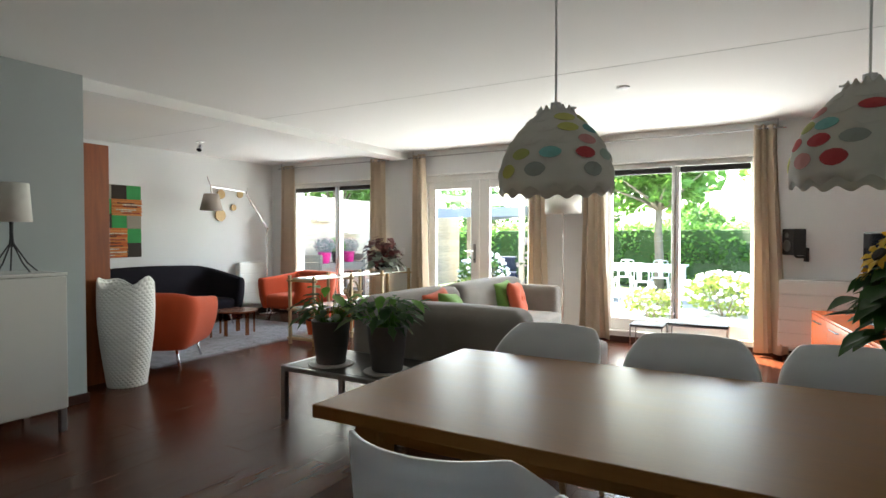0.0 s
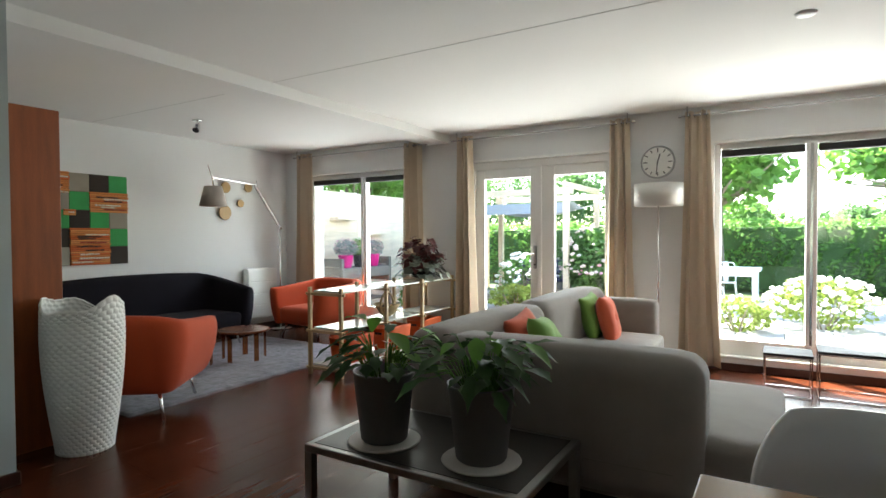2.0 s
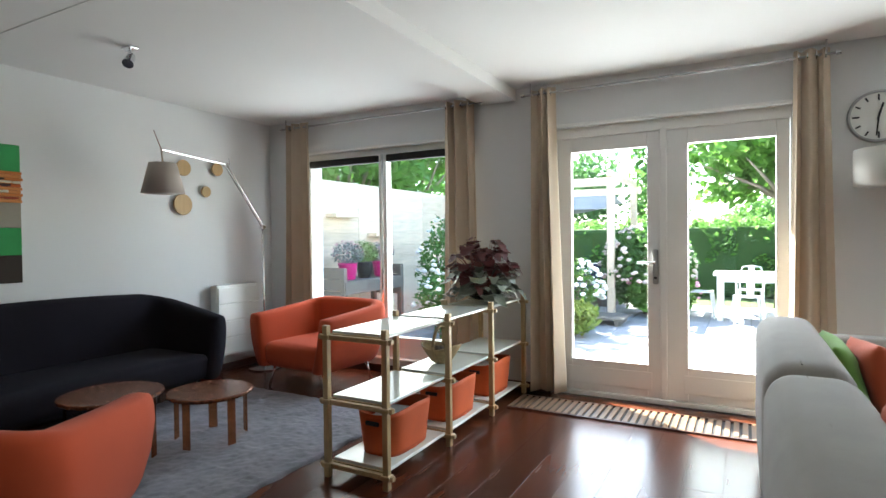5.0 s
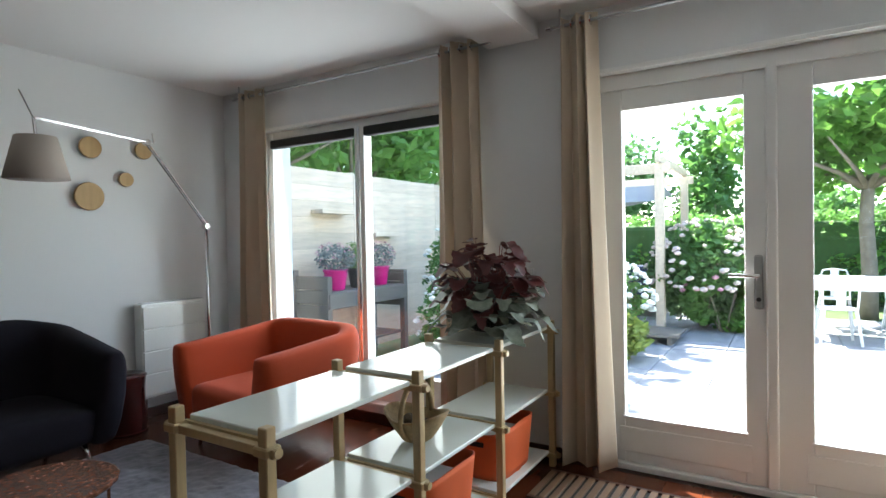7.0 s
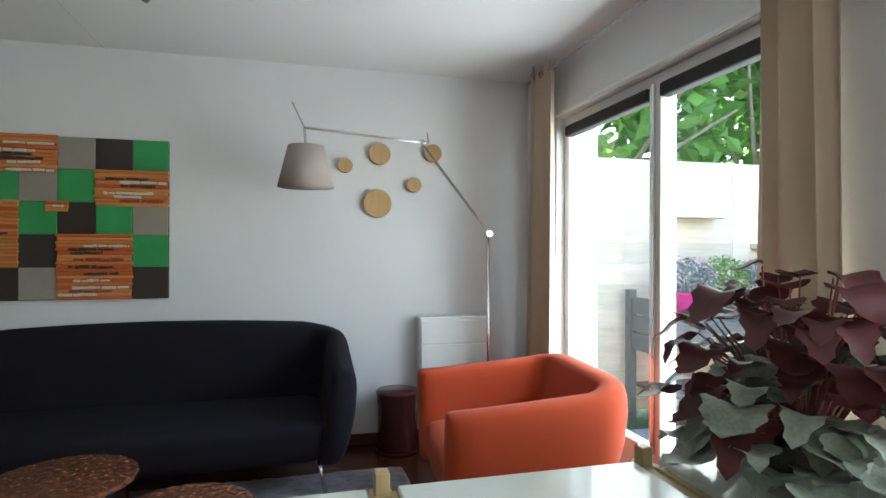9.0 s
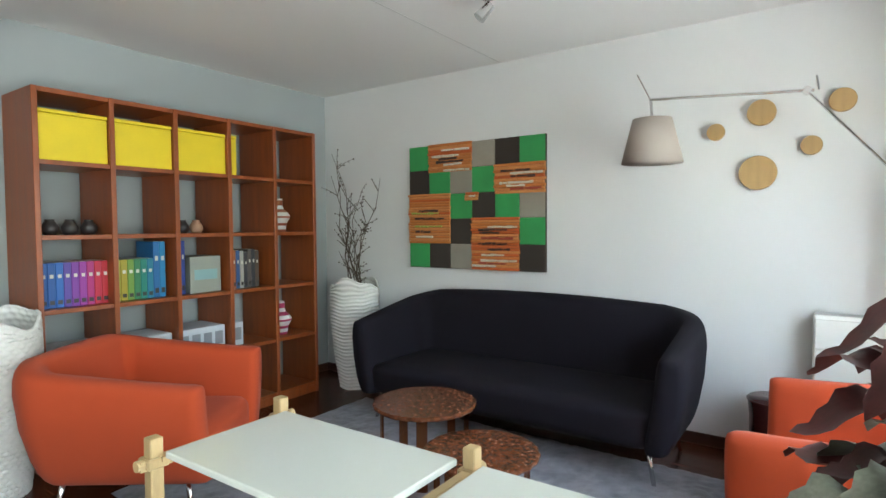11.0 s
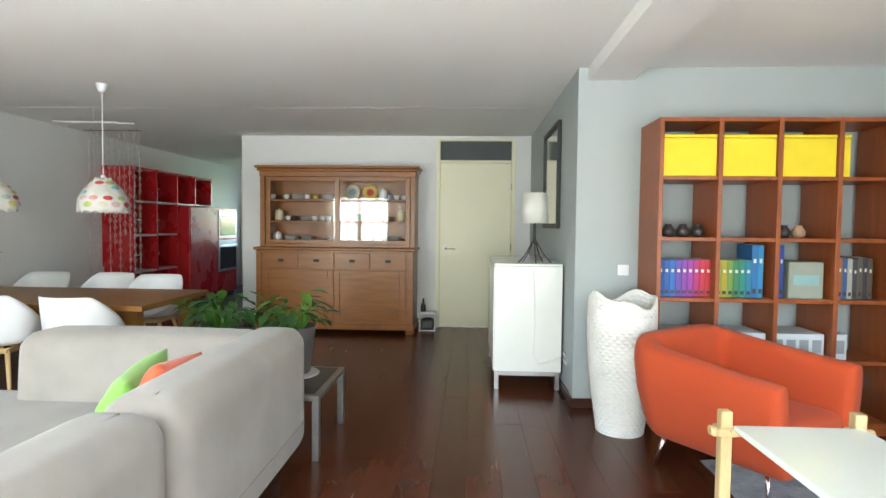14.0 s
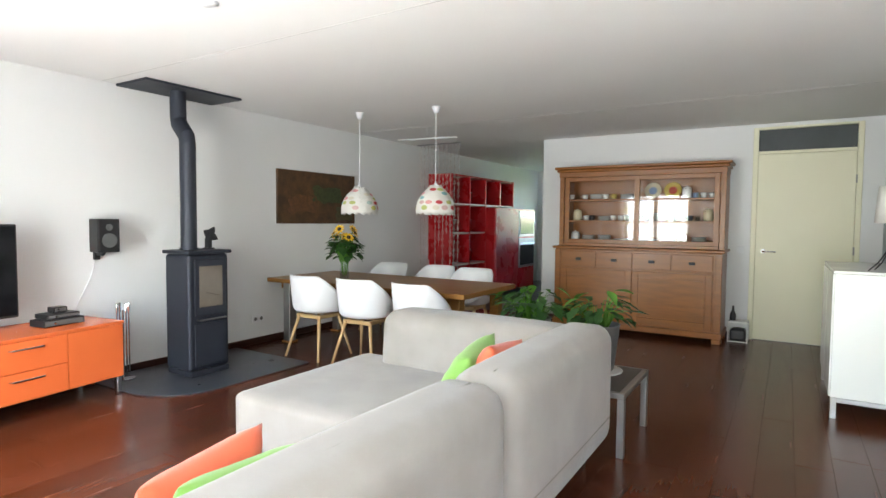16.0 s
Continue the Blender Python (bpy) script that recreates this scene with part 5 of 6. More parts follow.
wall_plate(pose(-3.50, BY, 1.06), "white light switch beside the bookcase")
wall_plate(pose(-1.78, Y0, 1.08), "white light switch beside the hall door")
wall_plate(pose(X1, 1.97, 0.28, 0, 0, 90), "white double wall socket near the floor", 2)
wall_plate(pose(-0.05 + BX + 0.05, 1.42, 0.30, 0, 0, -90), "white wall socket beside the sideboard", 2)
wall_plate(pose(-3.30, Y1, 1.08, 0, 0, 180), "white light switch beside the garden doors")

# ---- stove corner ----
hp = thing("hearth_plate", pose(2.16, 2.98, 0), "dark slate-grey hearth plate on the floor under the stove", "hearth plate")
bm = bmesh.new()
outline = [(0.60, -0.70), (0.60, 0.78), (-0.02, 0.78)] + [(-0.02 - 0.48 * math.sin(a), 0.30 + 0.48 * math.cos(a)) for a in (math.pi / 2 * k / 8 for k in range(1, 9))] + [(-0.50, -0.70)]
face = bm.faces.new([bm.verts.new((x, y, 0.003)) for x, y in outline])
up = bmesh.ops.extrude_face_region(bm, geom=[face])
bmesh.ops.translate(bm, vec=(0, 0, 0.008), verts=[v for v in up["geom"] if isinstance(v, bmesh.types.BMVert)])
part("plate", bm, slate, hp)

st = thing("wood_stove", pose(2.27, 3.06, 0.011) @ Matrix.Diagonal((0.88, 0.86, 1, 1)), "tall dark grey wood stove with a glass door and flue pipe", "stove")
part("base", boxed(-0.20, 0.20, -0.22, 0.22, 0.0, 0.05, 0.01), stove_grey, st)
part("body", boxed(-0.19, 0.21, -0.235, 0.235, 0.05, 1.075, 0.035, 4), stove_grey, st)
part("top_plate", boxed(-0.22, 0.225, -0.255, 0.255, 1.077, 1.108, 0.012, 3), stove_grey, st)
dr = part("fire_door", boxed(-0.212, -0.192, -0.18, 0.18, 0.53, 1.03, 0.008), stove_grey, st)
# opaque pane; window reflection and bricks behind are merged into its colour
part("door_glass", boxed(-0.218, -0.2125, -0.135, 0.135, 0.61, 0.97, 0.003), plain("stove_glass", (0.16, 0.135, 0.11), 0.12), dr, "stove glass, bricks and window reflection put into its colour")
part("log", tubed([(-0.2185, -0.10, 0.70), (-0.2185, 0.06, 0.74)], [0.004, 0.004], 8), twig_brown, dr)
part("handle", tubed([(-0.215, -0.155, 0.50), (-0.245, -0.155, 0.50), (-0.245, 0.155, 0.50), (-0.215, 0.155, 0.50)], 0.008, 8), steel, st)
part("lower_door", boxed(-0.206, -0.192, -0.18, 0.18, 0.09, 0.465, 0.006), stove_grey, st)
fl = part("flue_pipe", tubed([(0.075, 0.046, 1.10), (0.075, 0.046, 2.06), (0.09, 0.044, 2.12), (0.24, 0.029, 2.25), (0.255, 0.027, 2.31), (0.255, 0.027, CEIL - 0.03)], 0.080, 28), stove_grey, st)
part("collar", tubed([(0.075, 0.046, 1.108), (0.075, 0.046, 1.125)], 0.092, 28), stove_grey, fl)
tagged(part("ceiling_plate", boxed(2.30, 2.765, 2.54, 3.49, CEIL - 0.022, CEIL - 0.001, 0.003), stove_grey, None), "dark grey heat shield plate on the ceiling over the stove", "ceiling plate")
fan = thing("stove_fan", pose(2.31, 2.92, 1.119), "small black stove-top fan at rest", "fan")
part("stand", boxed(-0.03, 0.03, -0.02, 0.02, 0, 0.10, 0.005), iron_black, fan)
part("base", boxed(-0.045, 0.045, -0.035, 0.035, 0, 0.012, 0.003), iron_black, fan)
for k in range(4):
    bm = bmesh.new()
    leaf(bm, (-0.035, 0, 0.13), (-0.05, math.cos(k * math.pi / 2 + 0.5), math.sin(k * math.pi / 2 + 0.5)), 0.085, 0.07, 0.0, Vector((1, 0, 0)))
    part("blade", solid(bm, 0.002), iron_black, fan)
part("hub", tubed([(-0.045, 0, 0.13), (-0.02, 0, 0.13)], 0.014, 12), iron_black, fan)
ft = thing("fire_tools", pose(2.56, 3.58, 0.011), "chrome fireside tool set standing on the hearth", "fire tools")
part("base", lathed([(0.0, 0), (0.09, 0.0), (0.09, 0.012), (0.0, 0.016)], 28), chrome, ft)
for k in range(4):
    a = k * math.pi / 2
    x, y = 0.05 * math.cos(a), 0.05 * math.sin(a)
    part("tool", tubed([(x, y, 0.05), (x, y, 0.62)], 0.006, 8), chrome, ft)
    part("grip", tubed([(x, y, 0.58), (x, y, 0.66)], 0.011, 10), chrome, ft)
part("pole", tubed([(0, 0, 0.01), (0, 0, 0.60)], 0.007, 8), chrome, ft)
part("brush", tubed([(0.05, 0, 0.03), (0.05, 0, 0.12)], [0.03, 0.02], 12), iron_black, ft)

tv = thing("tv_cabinet", pose(2.33, 4.85, 0, 0, 0, 8), "low glossy orange media cabinet with steel handles on legs", "cabinet")
part("body", boxed(-0.265, 0.27, -1.05, 1.05, 0.145, 0.565, 0.004), orange_lacquer, tv)
part("top", boxed(-0.285, 0.275, -1.055, 1.055, 0.567, 0.588, 0.003), orange_lacquer, tv)
for y0, y1, z0, z1 in ((-1.045, -0.62, 0.15, 0.56), (-0.615, -0.07, 0.15, 0.35), (-0.615, -0.07, 0.355, 0.56), (-0.065, 0.485, 0.15, 0.35), (-0.065, 0.485, 0.355, 0.56), (0.49, 1.045, 0.15, 0.56)):
    d = part("drawer", boxed(-0.283, -0.266, y0, y1, z0, z1, 0.003), orange_lacquer, tv)
    if y0 > -1:
        c = (y0 + y1) / 2
        part("handle", tubed([(-0.284, c - 0.11, z1 - 0.05), (-0.305, c - 0.10, z1 - 0.05), (-0.305, c + 0.10, z1 - 0.05), (-0.284, c + 0.11, z1 - 0.05)], 0.006, 8), chrome, d)
for sy in (-1, 1):
    for x in (-0.25, 0.24):
        part("leg", boxed(x - 0.02, x + 0.02, sy * 1.02 - 0.02, sy * 1.02 + 0.02, 0, 0.145, 0.003, 1), chrome, tv)
ts = thing("television", pose(2.38, 4.98, 0.588, 0, 0, 8), "black flat-screen television on the orange cabinet, switched off", "television")
part("screen_body", boxed(-0.03, 0.02, -0.60, 0.60, 0.09, 0.76, 0.008), black_plastic, ts)
part("screen", boxed(-0.034, -0.0305, -0.585, 0.585, 0.11, 0.745), plain("screen_glass", (0.01, 0.01, 0.012), 0.06), ts)
part("neck", boxed(-0.01, 0.03, -0.06, 0.06, 0.01, 0.12), black_plastic, ts)
part("base", boxed(-0.12, 0.12, -0.25, 0.25, 0.0, 0.014, 0.005), black_plastic, ts)
z = 0.588
for w, d, h, n in ((0.17, 0.30, 0.055, "amplifier"), (0.15, 0.24, 0.04, "media_player"), (0.08, 0.10, 0.045, "set_top_box")):
    a = thing(n, pose(2.42, 4.14, z, 0, 0, 8), "small black audio device stacked on the orange cabinet", "electronics", "stacked audio devices")
    part("case", boxed(-w / 2, w / 2, -d / 2, d / 2, 0.004, h - 0.002, 0.004), black_plastic, a)
    part("front", boxed(-w / 2 - 0.003, -w / 2, -d / 2 + 0.01, d / 2 - 0.01, 0.01, h - 0.01, 0.001), zinc, a)
    part("knob", tubed([(-w / 2 - 0.003, d / 4, h / 2), (-w / 2 - 0.012, d / 4, h / 2)], 0.008, 12), chrome, a)
    for sy in (-1, 1):
        part("foot", boxed(-0.03, 0.03, sy * d / 3 - 0.01, sy * d / 3 + 0.01, 0, 0.004), black_plastic, a)
    z += h


def speaker(m, label):
    s = thing("loudspeaker", m, label, "loudspeaker", "wall loudspeakers")
    part("case", boxed(-0.09, 0.09, 0.08, 0.22, -0.14, 0.14, 0.008), black_plastic, s)
    part("grille", boxed(-0.08, 0.08, 0.2205, 0.228, -0.13, 0.13, 0.004), blind_black, s)
    for z, r in ((0.07, 0.022), (-0.04, 0.055)):
        part("cone", lathed([(0.0, 0.0), (r * 0.4, 0.002), (r, 0.006), (r + 0.006, 0.004), (r + 0.006, 0.0)], 24), zinc, s).matrix_local = pose(0, 0.2285, z, -90, 0, 0)
    part("bracket", boxed(-0.025, 0.025, 0.0, 0.03, -0.21, -0.06, 0.004), black_plastic, s)
    part("arm", tubed([(0, 0.02, -0.16), (0, 0.12, -0.16), (0, 0.14, -0.14)], 0.014, 10), black_plastic, s)
    part("cable", tubed([(0.01, 0.02, -0.20), (0.05, 0.012, -0.36), (0.16, 0.010, -0.58), (0.20, 0.02, -0.66)], 0.003, 6), white_plastic, s)


speaker(pose(X1, 3.68, 1.25, 0, 0, 90), "black loudspeaker on a wall bracket beside the stove")
speaker(pose(1.90, Y1 - 0.02, 1.25, 0, 0, 122), "black loudspeaker on a bracket above the radiator")

# ---- lamps and clock ----
al = thing("arc_floor_lamp", pose(-5.80, 6.03, 0), "chrome articulated floor lamp with a taupe fabric shade", "lamp")
part("base", lathed([(0.0, 0), (0.16, 0), (0.16, 0.014), (0.02, 0.022), (0.0, 0.022)], 36), chrome, al)
part("pole", tubed([(0, 0, 0.02), (0, 0, 1.44)], 0.012, 12), chrome, al, smooth=True)
part("joint", tubed([(-0.025, 0, 1.44), (0.025, 0, 1.44)], 0.022, 14), chrome, al)
for o in (-0.014, 0.014):
    part("lower_arm", tubed([(o, 0, 1.45), (0.03 + o, -0.47, 2.02)], 0.006, 8), chrome, al)
    part("upper_arm", tubed([(0.03 + o, -0.44, 2.02), (0.14 + o, -1.20, 2.055)], 0.006, 8), chrome, al)
part("joint", tubed([(0.005, -0.47, 2.02), (0.055, -0.47, 2.02)], 0.02, 14), chrome, al)
part("spring_stub", tubed([(0.03, -0.42, 2.02), (0.03, -0.43, 2.09)], 0.005, 8), chrome, al)
part("counter_arm", tubed([(0.14, -1.20, 2.055), (0.15, -1.27, 2.20)], 0.005, 8), chrome, al)
part("hanger", tubed([(0.14, -1.20, 2.055), (0.14, -1.19, 1.94)], 0.009, 10), chrome, al)
part("shade", lathed([(0.165, 1.70), (0.105, 1.945), (0.102, 1.945), (0.162, 1.70), (0.165, 1.70)], 40), shade_taupe, al, smooth=True).location = (0.14, -1.19, 0)
part("shade_ring", lathed([(0.0, 1.937), (0.103, 1.937), (0.103, 1.943), (0.0, 1.943)], 30), shade_taupe, al).location = (0.14, -1.19, 0)

fl = thing("floor_lamp", pose(-0.68, 6.14, 0), "slim chrome floor lamp with a satin silver drum shade", "lamp")
part("base", lathed([(0.0, 0), (0.14, 0), (0.14, 0.012), (0.02, 0.018), (0.0, 0.018)], 36), chrome, fl)
part("pole", tubed([(0, 0, 0.015), (0, 0, 1.70)], 0.009, 12), chrome, fl, smooth=True)
part("shade", lathed([(0.225, 1.595), (0.225, 1.81), (0.222, 1.81), (0.222, 1.595), (0.225, 1.595)], 48), shade_silver, fl, smooth=True)
part("spider", tubed([(-0.223, 0, 1.70), (0.223, 0, 1.70)], 0.004, 8), chrome, fl)
part("bulb", lathed([(0.0, 1.70), (0.02, 1.71), (0.03, 1.75), (0.0, 1.79)], 14), white_plastic, fl, smooth=True)

ck = thing("wall_clock", pose(-0.735, Y1, 2.055, 90, 0, 0), "round station-style wall clock with a white face, 12:31", "clock")
part("case", lathed([(0.0, 0.0), (0.165, 0.0), (0.168, 0.03), (0.160, 0.045), (0.152, 0.045), (0.150, 0.034), (0.0, 0.034)], 56), steel, ck, smooth=False)
part("dial", lathed([(0.149, 0.0345), (0.0, 0.036)], 56), plain("dial_white", (0.80, 0.80, 0.76), 0.5), ck)
for k in range(12):
    a = math.radians(90 - 30 * k)
    long = 0.030 if k % 3 else 0.040
    part("hour_mark", boxed(-long, 0, -0.005, 0.005, 0.0362, 0.038), iron_black, ck).matrix_local = pose(0.14 * math.cos(a), 0.14 * math.sin(a), 0, 0, 0, math.degrees(a))
for deg, ln, w, z in ((74.5, 0.085, 0.006, 0.039), (-96, 0.125, 0.0045, 0.041)):
    part("clock_hand", boxed(-0.025, ln, -w, w, z, z + 0.0015), iron_black, ck).matrix_local = pose(0, 0, 0, 0, 0, deg)
part("pin", tubed([(0, 0, 0.036), (0, 0, 0.045)], 0.007, 12), iron_black, ck)

for x0, x1, y0, y1, h in ((0.22, 0.57, 5.66, 6.00, 0.345), (0.60, 1.19, 5.70, 6.05, 0.385)):
    n = thing("nest_table", pose(0, 0, 0), "slim chrome-framed side table before the window, dark reflection coloured into its top", "table", "small tables at the window")
    # black stands in for the dark reflection on the glass top
    part("tabletop", boxed(x0, x1, y0, y1, h - 0.02, h, 0.003), blind_black, n)
    for y in (y0 + 0.01, y1 - 0.01):
        part("frame", tubed([(x0 + 0.01, y, h - 0.025), (x0 + 0.01, y, 0.01), (x1 - 0.01, y, 0.01), (x1 - 0.01, y, h - 0.025), (x0 + 0.01, y, h - 0.025)], 0.008, 8), chrome, n)
    for x in (x0 + 0.01, x1 - 0.01):
        part("floor_bar", tubed([(x, y0 + 0.01, 0.008), (x, y1 - 0.01, 0.008)], 0.008, 8), chrome, n)

sp = thing("ceiling_spotlight", pose(-4.99, 4.16, CEIL), "small chrome spotlight on the ceiling", "lamp")
part("plate", boxed(-0.05, 0.05, -0.03, 0.03, -0.018, 0.0, 0.004), chrome, sp)
part("stem", tubed([(0, 0, -0.015), (0, 0, -0.055)], 0.007, 8), chrome, sp)
part("head", tubed([(-0.02, 0.02, -0.05), (0.02, -0.03, -0.12)], [0.025, 0.034], 18), chrome, sp)
sm = thing("smoke_detector", pose(0.45, 4.22, CEIL), "round white smoke detector on the ceiling", "smoke detector")
part("body", lathed([(0.0, -0.018), (0.04, -0.017), (0.052, -0.010), (0.056, 0.0), (0.0, 0.0)], 32), white_plastic, sm, smooth=True)
mb = thing("hanging_mobile", pose(1.62, 0.30, 0), "white hanging mobile of thin crossed sticks under the ceiling", "mobile")
part("cord", tubed([(0, 0, CEIL), (0, 0, 2.41)], 0.002, 6), white_plastic, mb)
for a, w in ((4, 0.42), (-12, 0.30)):
    part("stick", tubed([(-w * math.cos(radians(a)), -w * math.sin(radians(a)), 2.415), (w * math.cos(radians(a)), w * math.sin(radians(a)), 2.43)], 0.007, 8), white_plastic, mb)

# paper-clip garland beside the kitchen
gl = thing("hanging_garland", pose(2.20, -0.92, 0), "hanging garland curtain of pale looped strands", "garland")
rng = random.Random(31)
part("bar", tubed([(-0.36, 0, CEIL - 0.03), (0.40, 0, CEIL - 0.03)], 0.008, 8), steel, gl)
for sx in (-0.3, 0.3):
    part("hook", tubed([(sx, 0, CEIL - 0.03), (sx, 0, CEIL)], 0.004, 6), steel, gl)
for k in range(11):
    bm = bmesh.new()
    x, zt, zb = -0.33 + k * 0.066, CEIL - 0.035, 0.55 + 0.9 * rng.random() * (k % 2)
    tube(bm, [(x, 0, zt), (x + 0.005, 0, zb)], 0.0015, 4)
    z = zt - 0.05
    while z > zb:
        a = rng.uniform(0, 3)
        c, s = math.cos(a) * 0.02, math.sin(a) * 0.02
        tube(bm, [(x - c, -s, z), (x, 0, z + 0.03), (x + c, s, z), (x + c * 0.4, s * 0.4, z - 0.035), (x - c, -s, z)], 0.0032, 4)
        z -= rng.uniform(0.075, 0.12)
    part("strand", bm, plain("pale_paper", (0.52, 0.47, 0.44), 0.7) if k == 0 else bpy.data.materials["pale_paper"], gl)

# ---- kitchen ----
ru = thing("kitchen_shelf_unit", pose(0, 0, 0), "tall glossy red open kitchen shelving with pale shelf edges", "shelf unit")
part("back", boxed(2.755, 2.775, -3.85, -1.50, 0.75, 2.16), red_lacquer, ru)
for k, y in enumerate((-1.50, -2.08, -2.66, -3.24, -3.82)):
    z0 = 0.0 if k < 3 else 1.66
    part("side_panel", boxed(2.32, 2.754, y - 0.03, y, z0, 2.16, 0.003, 1), red_lacquer, ru)
for k in range(4):
    y1, y0 = -1.53 - k * 0.58, -2.08 - k * 0.58
    for z in ((2.13, 1.66, 1.18, 0.66, 0.10) if k < 2 else (2.13, 1.66)):
        part("shelf_board", boxed(2.325, 2.754, y0, y1, z, z + 0.028, 0.002, 1), red_lacquer if z > 2 else plain("shelf_edge", (0.52, 0.42, 0.42), 0.4), ru)
ov = thing("oven_tower", pose(0, 0, 0), "glossy red tall kitchen unit with two built-in steel ovens", "oven unit")
part("carcass", boxed(2.16, 2.755, -4.52, -2.72, 0.10, 1.64, 0.004), red_lacquer, ov)
part("plinth", boxed(2.22, 2.755, -4.52, -2.74, 0.0, 0.10), black_plastic, ov)
part("door", boxed(2.14, 2.158, -3.70, -2.73, 0.11, 1.635, 0.003), red_lacquer, ov)
for z0, z1 in ((1.10, 1.60), (0.50, 1.07)):
    o = part("oven", boxed(2.135, 2.158, -4.48, -3.73, z0, z1, 0.004), steel, ov, "built-in steel oven")
    part("oven_glass", boxed(2.13, 2.1345, -4.44, -3.77, z0 + 0.05, z1 - 0.13, 0.002), plain("oven_black", (0.015, 0.015, 0.017), 0.08), o)
    part("handle", tubed([(2.11, -4.42, z1 - 0.10), (2.11, -3.79, z1 - 0.10)], 0.009, 8), chrome, o)
rng = random.Random(6)
for k in range(2):
    for z in (1.688, 1.208, 0.688):
        for q in range(2):
            t = thing("kitchen_jar", pose(2.46 + 0.1 * rng.random(), -1.66 - 0.58 * k - 0.22 * q, z), "small glass jar on the red kitchen shelf", "jar", "jars on the kitchen shelves")
            part("body", lathed([(0.04, 0), (0.05, 0.01), (0.05, 0.12 + 0.05 * q), (0.035, 0.15 + 0.05 * q), (0.0, 0.15 + 0.05 * q)], 18), clear_glass if q else steel, t, smooth=True)
            part("lid", lathed([(0.037, 0.151 + 0.05 * q), (0.037, 0.165 + 0.05 * q), (0.0, 0.167 + 0.05 * q)], 18), steel, t)
kc = thing("kitchen_counter", pose(0, 0, 0), "dark kitchen counter along the far wall", "counter")
part("carcass", boxed(0.80, 2.10, -6.18, -5.60, 0.10, 0.88, 0.004), plain("kitchen_grey", (0.16, 0.17, 0.19), 0.4), kc)
part("plinth", boxed(0.80, 2.10, -6.18, -5.66, 0, 0.10), black_plastic, kc)
part("worktop", boxed(0.78, 2.12, -6.19, -5.57, 0.882, 0.92, 0.004), slate, kc)
kw = tagged(new("window_3"), "white-framed kitchen window to the street side", "window", kind="structure")
for q in ((0.85, 0.91, 1.05, 2.30), (2.04, 2.10, 1.05, 2.30), (0.91, 2.04, 2.24, 2.30), (0.91, 2.04, 1.05, 1.11), (1.45, 1.50, 1.11, 2.24)):
    part("window_frame", boxed(q[0], q[1], -6.33, -6.26, q[2], q[3], 0.005), frame_paint, kw)
for a, b in ((0.91, 1.45), (1.50, 2.04)):
    part("pane", boxed(a, b, -6.30, -6.292, 1.11, 2.24), pane_glass, kw).visible_shadow = False

# ---- garden ----
lawn = material("lawn", (0.07, 0.11, 0.03), 0.95, dark=0.5, scale=3, bump=0.6, fine=60)
paving_mat = material("paving_mat", (0.31, 0.315, 0.33), 0.85, dark=0.75, scale=4, bump=0.3, fine=150, per_object=0.12)
fence_wood = material("fence_wood", (0.76, 0.62, 0.46), 0.8, dark=0.7, scale=5, bump=0.3, fine=60, stretch=(6, 0.7, 6), per_object=0.12)
weathered = material("weathered_wood", (0.18, 0.16, 0.135), 0.85, dark=0.6, scale=6, bump=0.3, fine=70, stretch=(6, 0.8, 6))
foliage = [material("foliage_" + n, c, 0.5, dark=0.6, scale=5, bump=0.0, through_light=0.5) for n, c in (("hedge", (0.17, 0.36, 0.08)), ("plane", (0.16, 0.34, 0.06)), ("shrub", (0.12, 0.26, 0.06)), ("far", (0.10, 0.21, 0.07)), ("lime", (0.25, 0.34, 0.07)))]
bark = material("bark", (0.24, 0.20, 0.15), 0.9, dark=0.6, scale=9, bump=0.7, fine=50)
bloom_white = plain("bloom_white", (0.76, 0.76, 0.72), 0.8)
bloom_pink = plain("bloom_pink", (0.62, 0.30, 0.36), 0.8)
garden_white = plain("garden_white", (0.76, 0.76, 0.75), 0.4)
magenta = plain("magenta", (0.62, 0.015, 0.22), 0.4)
GZ = -0.10

bm = bmesh.new()
box(bm, -400, 400, -400, 6.70, GZ - 0.35, GZ - 0.125)
box(bm, -400, 400, 6.70, 800, GZ - 0.35, GZ - 0.03)
tagged(part("ground", bm, lawn), "garden ground with grass and soil", "ground", kind="structure")
tagged(part("ground_step", boxed(-7.2, 4.2, Y1 + THICK + 0.002, Y1 + THICK + 0.20, GZ - 0.03, -0.02), paving_mat), "concrete strip along the facade", "ground", kind="structure")
pav = tagged(new("pavement"), "light grey concrete terrace tiles", "pavement", kind="structure")
me = None
for i in range(17):
    for j in range(12):
        x, y = -6.2 + i * 0.60, Y1 + THICK + 0.22 + j * 0.60
        if me is None:
            p = part("tile", boxed(0.003, 0.597, 0.003, 0.597, GZ - 0.06, GZ, 0.006, 1), paving_mat, pav)
            me = p.data
        else:
            p = new("tile", me)
            p.parent = pav
        p.location = (x, y, 0.002 * math.sin(i * 3.1 + j * 1.7))


